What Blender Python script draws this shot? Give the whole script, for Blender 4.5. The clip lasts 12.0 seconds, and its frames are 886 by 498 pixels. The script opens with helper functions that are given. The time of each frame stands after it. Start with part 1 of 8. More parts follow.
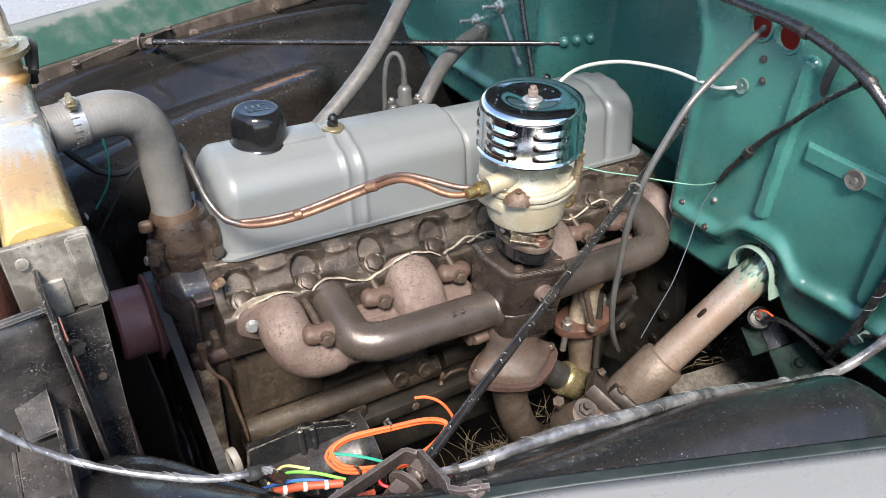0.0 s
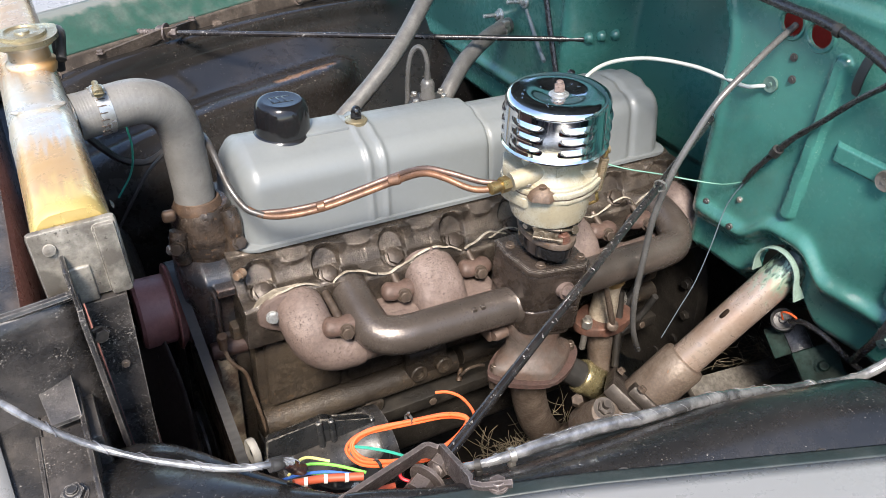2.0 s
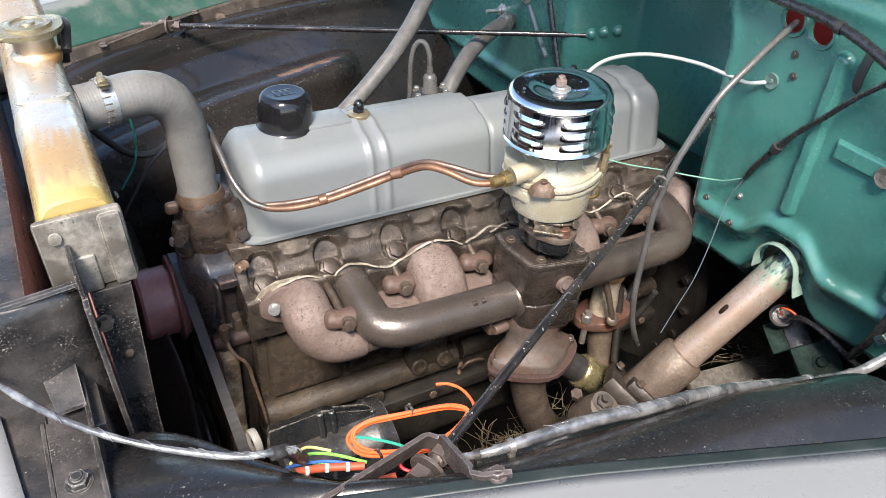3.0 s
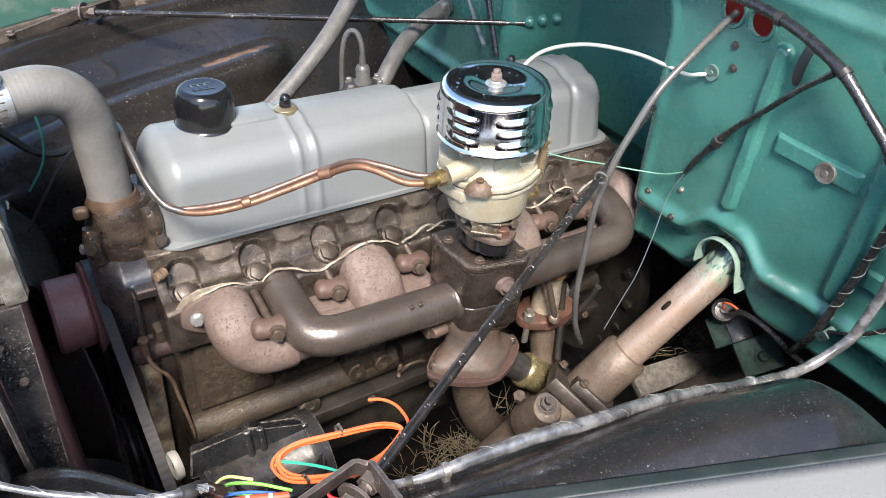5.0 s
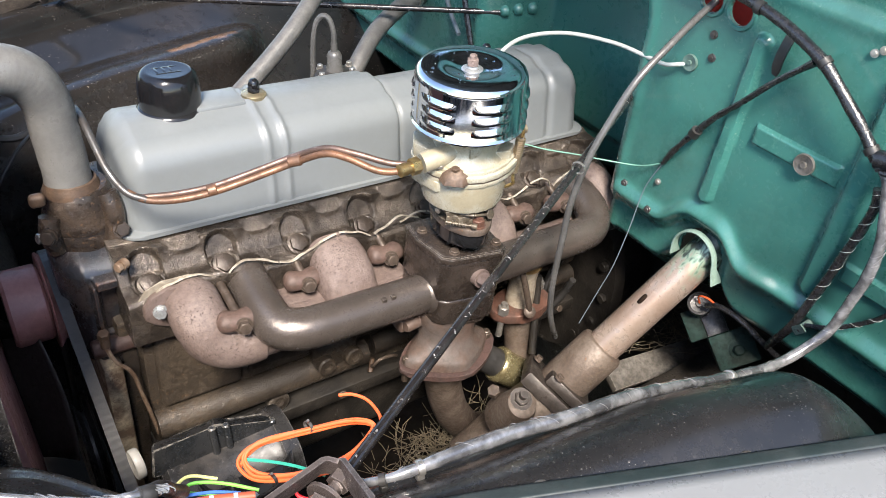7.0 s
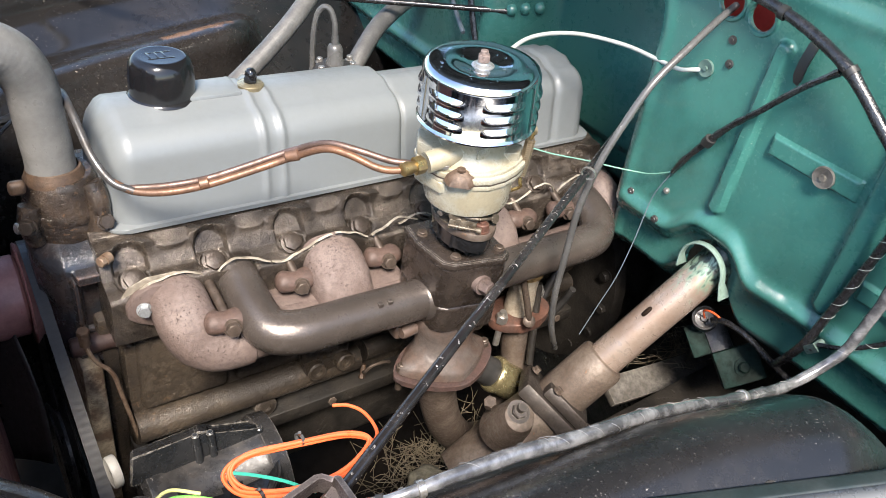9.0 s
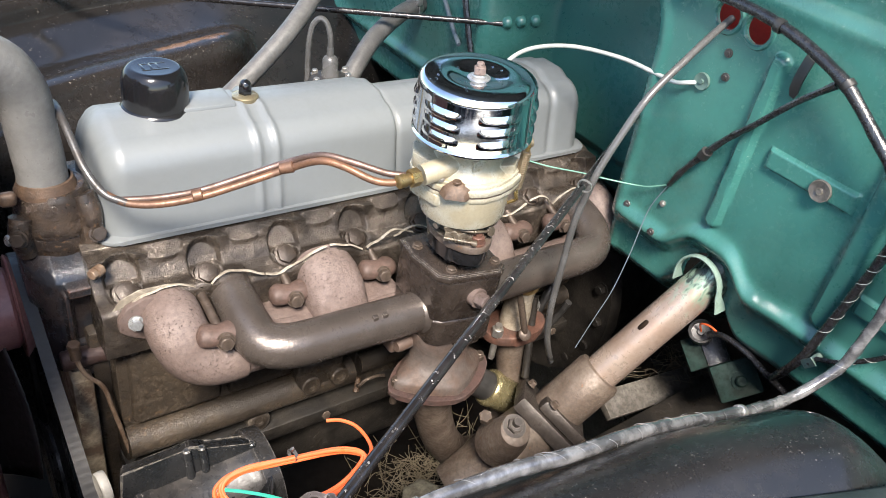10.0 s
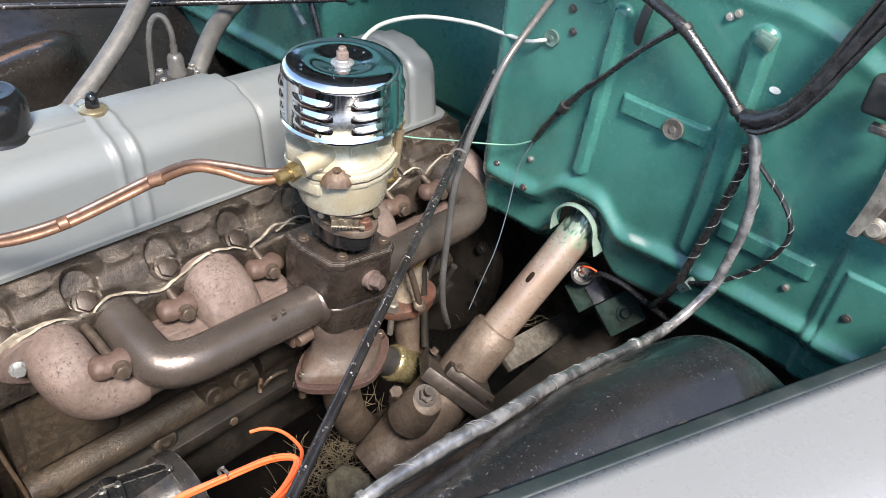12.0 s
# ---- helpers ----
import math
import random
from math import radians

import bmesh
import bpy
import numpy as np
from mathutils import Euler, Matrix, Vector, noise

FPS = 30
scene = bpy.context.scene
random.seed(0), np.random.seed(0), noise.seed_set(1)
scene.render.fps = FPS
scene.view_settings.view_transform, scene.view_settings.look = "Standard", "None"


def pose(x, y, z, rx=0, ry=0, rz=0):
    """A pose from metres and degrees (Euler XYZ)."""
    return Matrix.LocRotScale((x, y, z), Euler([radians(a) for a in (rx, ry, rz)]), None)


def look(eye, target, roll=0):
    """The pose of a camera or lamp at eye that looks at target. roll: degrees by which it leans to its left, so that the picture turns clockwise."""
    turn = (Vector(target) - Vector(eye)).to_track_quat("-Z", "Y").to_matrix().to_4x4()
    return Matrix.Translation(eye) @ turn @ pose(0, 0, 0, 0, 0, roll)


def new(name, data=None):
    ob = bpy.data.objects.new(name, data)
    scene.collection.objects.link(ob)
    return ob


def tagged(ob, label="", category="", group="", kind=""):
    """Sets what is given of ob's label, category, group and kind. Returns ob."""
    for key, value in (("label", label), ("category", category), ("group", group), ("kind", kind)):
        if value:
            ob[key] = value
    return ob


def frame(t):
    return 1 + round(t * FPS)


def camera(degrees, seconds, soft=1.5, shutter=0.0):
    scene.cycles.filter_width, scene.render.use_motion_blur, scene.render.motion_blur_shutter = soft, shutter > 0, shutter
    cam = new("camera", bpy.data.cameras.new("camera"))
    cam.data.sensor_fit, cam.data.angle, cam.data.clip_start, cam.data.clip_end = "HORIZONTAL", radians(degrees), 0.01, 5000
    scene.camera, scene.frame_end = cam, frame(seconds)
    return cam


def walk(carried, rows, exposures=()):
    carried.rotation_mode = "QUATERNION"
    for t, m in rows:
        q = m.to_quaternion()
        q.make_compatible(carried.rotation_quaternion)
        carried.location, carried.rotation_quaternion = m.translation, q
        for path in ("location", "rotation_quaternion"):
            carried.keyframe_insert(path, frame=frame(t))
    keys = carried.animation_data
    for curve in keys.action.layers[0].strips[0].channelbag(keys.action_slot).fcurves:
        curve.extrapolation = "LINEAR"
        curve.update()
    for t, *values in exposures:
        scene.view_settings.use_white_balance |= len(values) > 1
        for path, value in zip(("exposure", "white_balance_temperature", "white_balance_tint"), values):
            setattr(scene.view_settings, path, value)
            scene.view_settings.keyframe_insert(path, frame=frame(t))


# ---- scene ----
cam = camera(60.1, 12.0, soft=0.6)
PATH = [
    (0, (-0.11, -0.662, 1.493), (0.708, 0.736, 0.32), -0.3),
    (0.5, (-0.114, -0.661, 1.494), (0.696, 0.745, 0.324), -0.4),
    (1, (-0.114, -0.658, 1.49), (0.687, 0.752, 0.319), -0.2),
    (1.5, (-0.115, -0.656, 1.488), (0.676, 0.755, 0.312), -0.1),
    (2, (-0.117, -0.655, 1.488), (0.666, 0.757, 0.308), 0.0),
    (2.5, (-0.12, -0.656, 1.487), (0.658, 0.754, 0.301), 0.2),
    (3, (-0.121, -0.66, 1.489), (0.658, 0.747, 0.3), 0.4),
    (3.2, (-0.117, -0.665, 1.482), (0.66, 0.743, 0.292), 0.4),
    (4.8, (-0.082, -0.624, 1.478), (0.818, 0.697, 0.276), 2.3),
    (5, (-0.081, -0.625, 1.479), (0.802, 0.692, 0.26), 2.3),
    (5.5, (-0.083, -0.634, 1.485), (0.765, 0.702, 0.261), 2.3),
    (6, (-0.089, -0.638, 1.48), (0.767, 0.692, 0.256), 2.8),
    (6.5, (-0.074, -0.621, 1.463), (0.831, 0.673, 0.235), 3.4),
    (7, (-0.074, -0.61, 1.459), (0.868, 0.66, 0.235), 4.2),
    (9, (-0.068, -0.574, 1.433), (0.905, 0.682, 0.219), 6.8),
    (9.5, (-0.067, -0.572, 1.432), (0.912, 0.695, 0.234), 7.0),
    (10, (-0.065, -0.569, 1.43), (0.927, 0.696, 0.242), 7.1),
    (10.5, (-0.062, -0.546, 1.411), (0.927, 0.721, 0.22), 7.3),
    (11, (-0.064, -0.54, 1.405), (0.978, 0.617, 0.151), 7.6),
    (11.5, (-0.098, -0.541, 1.43), (1.156, 0.411, 0.197), 6.1),
    (12, (-0.085, -0.547, 1.444), (1.143, 0.446, 0.217), 5.8),
]
EXPOSURES = [(0, 1.48), (3, 1.53), (5, 1.62), (7, 1.62), (9, 1.66), (10.5, 1.66), (11.5, 1.55), (12, 1.55)]
walk(cam, [(t, look(eye, target, roll)) for t, eye, target, roll in PATH], EXPOSURES)

# ---- world, sun, exposure ----
SUN_EL, SUN_AZ = 53.0, 211.0
world = bpy.data.worlds.new("sky")
scene.world = world
world.use_nodes = True
wn = world.node_tree.nodes
sky = wn.new("ShaderNodeTexSky")
sky.sky_type = "NISHITA"
sky.sun_disc = False
sky.sun_elevation, sky.sun_rotation = radians(SUN_EL), radians(SUN_AZ)
wn["Background"].inputs["Strength"].default_value = 0.15
world.node_tree.links.new(sky.outputs["Color"], wn["Background"].inputs["Color"])
sun = new("sun", bpy.data.lights.new("sun", "SUN"))
sun.data.energy, sun.data.angle, sun.data.color = 4.0, radians(15), (1.0, 0.91, 0.81)
sun.matrix_world = look((-0.78, -1.70, 3.72), (0.3, 0.1, 0.9))

# ---- materials ----
MATS = {}


def mat(name, base, rough=0.6, metal=0.0, dirt=None, amount=0.4, scale=6.0, fine=60.0, bump=0.15, grain=0.12,
        coat=0.0, speck=None, speck_at=0.60, rough_var=0.15, edge=None, spec=0.5, cast=False, speck_scale=5.0, edge_at=(0.555, 0.66)):
    """A painted, cast or plated surface: base colour with broad stains, fine grain, specks and relief. Scales are per metre."""
    m = bpy.data.materials.new(name)
    m.use_nodes = True
    t = m.node_tree
    n, k = t.nodes, t.links
    b = n["Principled BSDF"]
    co = n.new("ShaderNodeTexCoord").outputs["Object"]

    def noise_at(s, detail, rough_n=0.6):
        x = n.new("ShaderNodeTexNoise")
        x.inputs["Scale"].default_value, x.inputs["Detail"].default_value = s, detail
        x.inputs["Roughness"].default_value = rough_n
        k.new(co, x.inputs["Vector"])
        return x.outputs["Fac"]

    def ramp(src, lo, hi):
        r = n.new("ShaderNodeMapRange")
        r.inputs["From Min"].default_value, r.inputs["From Max"].default_value = lo, hi
        k.new(src, r.inputs["Value"])
        return r.outputs["Result"]

    def mix(fac, a, c):
        x = n.new("ShaderNodeMix")
        x.data_type = "RGBA"
        for src, slot in ((fac, 0), (a, 6), (c, 7)):
            if hasattr(src, "links"):
                k.new(src, x.inputs[slot])
            else:
                x.inputs[slot].default_value = src if slot == 0 else (*src, 1)
        return x.outputs[2]

    broad, small = noise_at(scale, 5), noise_at(fine, 6, 0.7)
    dirt = dirt or tuple(c * 0.55 for c in base)
    fac = n.new("ShaderNodeMath")
    fac.operation = "MULTIPLY"
    k.new(ramp(broad, 0.43, 0.59), fac.inputs[0])
    fac.inputs[1].default_value = amount
    col = mix(fac.outputs[0], base, dirt)
    g = n.new("ShaderNodeMath")
    g.operation = "MULTIPLY"
    k.new(ramp(small, 0.42, 0.62), g.inputs[0])
    g.inputs[1].default_value = grain
    col = mix(g.outputs[0], col, tuple(c * 0.35 for c in base))
    if speck:
        dots = n.new("ShaderNodeMath")
        dots.operation = "MULTIPLY"
        k.new(ramp(noise_at(fine * speck_scale, 3), speck_at, speck_at + 0.05), dots.inputs[0])
        k.new(ramp(noise_at(scale * 1.7, 4), 0.46, 0.62), dots.inputs[1])
        col = mix(dots.outputs[0], col, speck)
    # edge colour: real wear, plus lit rims and crests put into the colour
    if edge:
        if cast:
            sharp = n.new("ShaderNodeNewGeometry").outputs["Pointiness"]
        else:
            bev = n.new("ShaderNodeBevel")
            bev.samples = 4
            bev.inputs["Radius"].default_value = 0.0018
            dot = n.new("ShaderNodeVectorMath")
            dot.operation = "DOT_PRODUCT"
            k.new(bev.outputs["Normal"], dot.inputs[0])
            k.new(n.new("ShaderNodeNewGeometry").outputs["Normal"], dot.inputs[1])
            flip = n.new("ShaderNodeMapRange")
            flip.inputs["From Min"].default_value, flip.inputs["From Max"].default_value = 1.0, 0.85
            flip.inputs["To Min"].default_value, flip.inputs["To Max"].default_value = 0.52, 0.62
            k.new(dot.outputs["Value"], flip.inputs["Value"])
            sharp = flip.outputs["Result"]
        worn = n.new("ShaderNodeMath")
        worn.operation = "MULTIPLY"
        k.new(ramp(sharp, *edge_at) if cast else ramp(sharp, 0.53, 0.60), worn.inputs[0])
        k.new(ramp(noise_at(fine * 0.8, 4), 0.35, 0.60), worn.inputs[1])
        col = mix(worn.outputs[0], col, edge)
    k.new(col, b.inputs["Base Color"])
    r = n.new("ShaderNodeMapRange")
    r.inputs["From Min"].default_value, r.inputs["From Max"].default_value = 0.34, 0.66
    r.inputs["To Min"].default_value, r.inputs["To Max"].default_value = max(0.03, rough - rough_var), min(1, rough + rough_var)
    both = n.new("ShaderNodeMath")
    both.operation = "MULTIPLY_ADD"
    k.new(small, both.inputs[0])
    both.inputs[1].default_value = 0.8
    half = n.new("ShaderNodeMath")
    half.operation = "MULTIPLY_ADD"
    k.new(broad, half.inputs[0])
    half.inputs[1].default_value, half.inputs[2].default_value = 0.8, -0.3
    k.new(half.outputs[0], both.inputs[2])
    k.new(both.outputs[0], r.inputs["Value"])
    k.new(r.outputs["Result"], b.inputs["Roughness"])
    b.inputs["Specular IOR Level"].default_value = spec
    b.inputs["Metallic"].default_value = metal
    b.inputs["Coat Weight"].default_value = coat
    b.inputs["Coat Roughness"].default_value = 0.12
    if bump:
        bp = n.new("ShaderNodeBump")
        bp.inputs["Strength"].default_value, bp.inputs["Distance"].default_value = bump, 0.002
        both_h = n.new("ShaderNodeMath")
        both_h.operation = "MULTIPLY_ADD"
        k.new(noise_at(fine * 3.5, 3), both_h.inputs[0])
        both_h.inputs[1].default_value = 0.35
        k.new(small, both_h.inputs[2])
        k.new(both_h.outputs[0], bp.inputs["Height"])
        k.new(bp.outputs["Normal"], b.inputs["Normal"])
    MATS[name] = m
    return m


GREY = mat("grey_engine_paint", (0.146, 0.158, 0.162), 0.42, dirt=(0.141, 0.152, 0.154), amount=0.6, bump=0.03, grain=0.06, coat=0.06, rough_var=0.08, speck=(0.14, 0.14, 0.13), speck_at=0.66)
GREEN = mat("green_body_paint", (0.043, 0.155, 0.131), 0.27, dirt=(0.020, 0.080, 0.069), amount=0.75, scale=4.2, fine=90, bump=0.04, grain=0.14, coat=0.4,
            speck=(0.22, 0.29, 0.26), speck_at=0.655, rough_var=0.11)
FLANGE = mat("worn_green_flange", (0.045, 0.125, 0.098), 0.5, dirt=(0.12, 0.16, 0.145), amount=0.6, scale=13, fine=120, bump=0.12, grain=0.3, speck=(0.03, 0.025, 0.02), speck_at=0.62)
PALELIP = mat("pale_worn_green_edge", (0.20, 0.285, 0.24), 0.4, dirt=(0.16, 0.22, 0.18), amount=0.7, scale=60, fine=200, bump=0.1, grain=0.3)
BAREFLANGE = mat("half_bare_green_flange", (0.022, 0.062, 0.049), 0.45, dirt=(0.105, 0.118, 0.106), amount=0.35, scale=17, fine=90, bump=0.12, grain=0.3, speck=(0.03, 0.025, 0.02), speck_at=0.64)
DUSTBLACK = mat("dusty_black_panel", (0.0125, 0.0118, 0.0118), 0.22, dirt=(0.024, 0.0205, 0.0185), amount=0.7, scale=3.5, fine=60, bump=0.06, grain=0.35, coat=0.05,
                speck=(0.30, 0.27, 0.23), speck_at=0.66, speck_scale=4.0, spec=0.5, rough_var=0.12)
RUSTYSTRIP = mat("grimy_brown_strip", (0.040, 0.031, 0.025), 0.6, dirt=(0.085, 0.068, 0.055), amount=0.8, scale=30, fine=160, bump=0.4, grain=0.5, speck=(0.20, 0.17, 0.14), speck_at=0.62, speck_scale=3.0)
BLACK = mat("black_inner_fender_paint", (0.0110, 0.0112, 0.0118), 0.26, dirt=(0.020, 0.0185, 0.018), amount=0.7, scale=9, fine=120, bump=0.05, grain=0.3,
            coat=0.05, speck=(0.24, 0.22, 0.20), speck_at=0.650, speck_scale=4.0, spec=0.45, rough_var=0.1)
SATIN = mat("satin_black_paint", (0.024, 0.023, 0.0225), 0.33, dirt=(0.070, 0.061, 0.054), amount=0.7, scale=22, fine=140, bump=0.25, grain=0.4,
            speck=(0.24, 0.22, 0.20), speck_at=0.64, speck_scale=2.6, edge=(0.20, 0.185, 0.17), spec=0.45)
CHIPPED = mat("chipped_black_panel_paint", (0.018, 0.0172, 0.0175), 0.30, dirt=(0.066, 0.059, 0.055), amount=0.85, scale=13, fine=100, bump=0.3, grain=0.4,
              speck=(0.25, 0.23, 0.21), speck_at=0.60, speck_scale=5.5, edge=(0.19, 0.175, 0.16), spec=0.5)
CAPBLACK = mat("semi_gloss_black_cap", (0.006, 0.006, 0.007), 0.15, dirt=(0.022, 0.022, 0.022), amount=0.4, bump=0.04, rough_var=0.06)
GLOSS = mat("gloss_black_enamel", (0.008, 0.008, 0.009), 0.10, dirt=(0.02, 0.02, 0.02), amount=0.3, bump=0.02, coat=0.3, rough_var=0.04)
# IRON's pale edge colour also paints highlights along the crests
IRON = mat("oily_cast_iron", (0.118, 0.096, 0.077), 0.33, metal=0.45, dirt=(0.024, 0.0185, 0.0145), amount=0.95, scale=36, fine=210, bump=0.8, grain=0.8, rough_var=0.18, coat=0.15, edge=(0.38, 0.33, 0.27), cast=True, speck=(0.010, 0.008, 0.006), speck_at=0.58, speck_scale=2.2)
BLOCK = mat("greasy_block_iron", (0.074, 0.058, 0.043), 0.40, metal=0.1, dirt=(0.015, 0.0115, 0.009), amount=0.9, scale=9, fine=130, bump=1.0, grain=0.8, rough_var=0.24, coat=0.05, edge=(0.15, 0.115, 0.085), spec=0.4, speck=(0.13, 0.085, 0.05), speck_at=0.61, speck_scale=1.2)
RUST = mat("rusty_exhaust_iron", (0.165, 0.124, 0.108), 0.58, metal=0.05, dirt=(0.112, 0.078, 0.066), amount=0.8, scale=16, fine=170, bump=0.8, grain=0.4, speck=(0.045, 0.028, 0.022), speck_at=0.585, speck_scale=2.0)
REDRUST = mat("red_rust", (0.125, 0.060, 0.042), 0.55, metal=0.15, dirt=(0.060, 0.034, 0.026), amount=0.8, scale=50, fine=260, bump=0.4, grain=0.4)
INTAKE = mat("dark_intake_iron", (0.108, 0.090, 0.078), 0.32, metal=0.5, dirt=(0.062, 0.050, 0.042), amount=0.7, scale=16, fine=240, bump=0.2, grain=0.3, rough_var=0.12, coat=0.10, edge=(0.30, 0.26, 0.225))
CHROME = mat("chrome_plate", (0.72, 0.73, 0.75), 0.07, metal=1.0, dirt=(0.55, 0.57, 0.60), amount=0.4, scale=30, fine=130, bump=0.02, grain=0.12,
             speck=(0.55, 0.53, 0.48), speck_at=0.68, rough_var=0.05)
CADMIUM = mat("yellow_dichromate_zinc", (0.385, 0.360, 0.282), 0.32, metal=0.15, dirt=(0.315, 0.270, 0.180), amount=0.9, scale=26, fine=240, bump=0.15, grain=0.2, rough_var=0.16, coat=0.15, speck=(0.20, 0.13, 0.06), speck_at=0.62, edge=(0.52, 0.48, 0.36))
COPPER = mat("tarnished_copper", (0.225, 0.115, 0.066), 0.42, metal=0.4, dirt=(0.12, 0.068, 0.044), amount=0.9, scale=40, fine=220, bump=0.15, grain=0.4)
DULLPIPE = mat("dull_fuel_pipe", (0.21, 0.14, 0.115), 0.42, metal=0.65, dirt=(0.11, 0.075, 0.06), amount=0.8, scale=34, fine=200, bump=0.12, grain=0.4)
BRASS = mat("dull_brass", (0.42, 0.30, 0.12), 0.36, metal=0.85, dirt=(0.20, 0.14, 0.07), amount=0.8, scale=60, fine=200, bump=0.12, grain=0.3)
STEEL = mat("plain_steel", (0.52, 0.50, 0.47), 0.38, metal=0.85, dirt=(0.28, 0.25, 0.21), amount=0.6, scale=50, bump=0.12)
ZINC = mat("bright_zinc_bolt", (0.55, 0.57, 0.58), 0.34, metal=0.75, dirt=(0.30, 0.30, 0.29), amount=0.7, scale=90, fine=240, bump=0.15, grain=0.3)
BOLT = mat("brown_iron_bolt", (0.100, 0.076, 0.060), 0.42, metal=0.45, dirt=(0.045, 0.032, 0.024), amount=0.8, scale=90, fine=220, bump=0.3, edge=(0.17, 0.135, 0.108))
HOSE = mat("faded_rubber_hose", (0.150, 0.147, 0.140), 0.42, dirt=(0.105, 0.102, 0.097), amount=0.6, scale=26, fine=150, bump=0.16, grain=0.22,
           speck=(0.30, 0.29, 0.26), speck_at=0.66)
RUBBER = mat("black_rubber", (0.018, 0.0175, 0.017), 0.46, dirt=(0.034, 0.031, 0.029), amount=0.6, scale=40, fine=160, bump=0.2)
BELT = mat("worn_belt_rubber", (0.040, 0.038, 0.036), 0.5, dirt=(0.050, 0.047, 0.044), amount=0.5, scale=160, fine=300, bump=0.12)
# TAPE: pale patches paint in part of the tape's silver highlights
TAPE = mat("shiny_loom_tape", (0.085, 0.085, 0.089), 0.14, metal=0.35, dirt=(0.28, 0.28, 0.285), amount=0.8, scale=45, fine=60, bump=0.5, grain=0.4, coat=0.9, rough_var=0.08)
LAPEDGE = mat("pale_tape_edge", (0.17, 0.17, 0.172), 0.3, bump=0.05)
DARKTAPE = mat("dark_loom_tape", (0.011, 0.0108, 0.012), 0.24, dirt=(0.024, 0.0235, 0.026), amount=0.5, scale=120, fine=170, bump=0.4, grain=0.3, coat=0.35, rough_var=0.12)
PALE = mat("pale_grey_fender_paint", (0.205, 0.208, 0.210), 0.28, dirt=(0.196, 0.197, 0.198), amount=0.4, scale=3, bump=0.01, grain=0.02, coat=0.15, rough_var=0.06)
LIP = mat("grey_green_lip", (0.017, 0.0245, 0.0245), 0.5, dirt=(0.030, 0.037, 0.036), amount=0.6, scale=20, fine=140, bump=0.1, grain=0.3)
WORNBAR = mat("weathered_bar_iron", (0.115, 0.105, 0.092), 0.65, metal=0.1, dirt=(0.055, 0.045, 0.036), amount=0.85, scale=24, fine=150, bump=0.5, grain=0.8, edge=(0.30, 0.27, 0.22))
BOXIRON = mat("steering_box_iron", (0.158, 0.124, 0.099), 0.50, metal=0.25, dirt=(0.085, 0.060, 0.045), amount=0.85, scale=24, fine=220, bump=0.45, grain=0.55, speck=(0.16, 0.085, 0.045), speck_at=0.62, speck_scale=1.0)
SOLDER = mat("tinned_tank_metal", (0.60, 0.57, 0.49), 0.36, metal=0.55, dirt=(0.50, 0.26, 0.08), amount=0.95, scale=7, fine=40, bump=0.12, grain=0.15)
STRAP = mat("scuffed_end_strap", (0.27, 0.25, 0.215), 0.5, metal=0.35, dirt=(0.085, 0.074, 0.062), amount=0.95, scale=26, fine=110, bump=0.35, grain=0.5, edge=(0.42, 0.39, 0.34), speck=(0.05, 0.043, 0.036), speck_at=0.60, speck_scale=2.5)
CAPMETAL = mat("dull_gold_cap", (0.36, 0.315, 0.205), 0.32, metal=0.65, dirt=(0.20, 0.165, 0.10), amount=0.8, scale=40, fine=200, bump=0.12, grain=0.3)
TIMING = mat("stained_timing_cover", (0.40, 0.325, 0.225), 0.6, metal=0.1, dirt=(0.085, 0.050, 0.030), amount=0.95, scale=30, fine=170, bump=0.4, grain=0.45, speck=(0.07, 0.035, 0.02), speck_at=0.57)
PALEPIPE = mat("pale_stained_pipe", (0.36, 0.31, 0.24), 0.55, metal=0.1, dirt=(0.17, 0.125, 0.085), amount=0.8, scale=40, fine=180, bump=0.3, grain=0.4)
TANPIPE = mat("pale_rusty_pipe", (0.26, 0.185, 0.130), 0.45, metal=0.3, dirt=(0.13, 0.075, 0.045), amount=0.8, scale=60, fine=220, bump=0.15, grain=0.4)
GREYPIPE = mat("grey_steel_pipe", (0.105, 0.103, 0.104), 0.38, metal=0.5, dirt=(0.06, 0.052, 0.047), amount=0.8, scale=40, fine=200, bump=0.15, grain=0.35)
HEADBOLT = mat("oily_head_bolt", (0.062, 0.047, 0.037), 0.38, metal=0.3, dirt=(0.030, 0.022, 0.016), amount=0.9, scale=90, fine=220, bump=0.4, grain=0.5)
WETIRON = mat("wet_oily_iron", (0.072, 0.052, 0.038), 0.27, metal=0.25, dirt=(0.018, 0.013, 0.010), amount=0.9, scale=30, fine=170, bump=0.9, grain=0.6, rough_var=0.16, coat=0.3, speck=(0.13, 0.075, 0.04), speck_at=0.60, speck_scale=1.2)
NECK = mat("grey_brown_casting", (0.108, 0.087, 0.076), 0.5, metal=0.15, dirt=(0.095, 0.054, 0.036), amount=0.7, scale=24, fine=170, bump=0.45, grain=0.4, edge=(0.20, 0.155, 0.13))
GOLDCAN = mat("gold_passivated_tin", (0.36, 0.31, 0.17), 0.28, metal=0.75, dirt=(0.20, 0.16, 0.085), amount=0.7, scale=40, fine=200, bump=0.1, grain=0.3)
MAROON = mat("red_primer", (0.36, 0.165, 0.140), 0.42, dirt=(0.24, 0.11, 0.095), amount=0.6, scale=22, fine=160, bump=0.15, grain=0.2)
CABRED = mat("red_cab_primer", (0.25, 0.018, 0.015), 0.6, bump=0.05)
WHITEW = mat("white_cable", (0.38, 0.40, 0.375), 0.45, dirt=(0.30, 0.31, 0.29), amount=0.5, scale=40, bump=0.02)
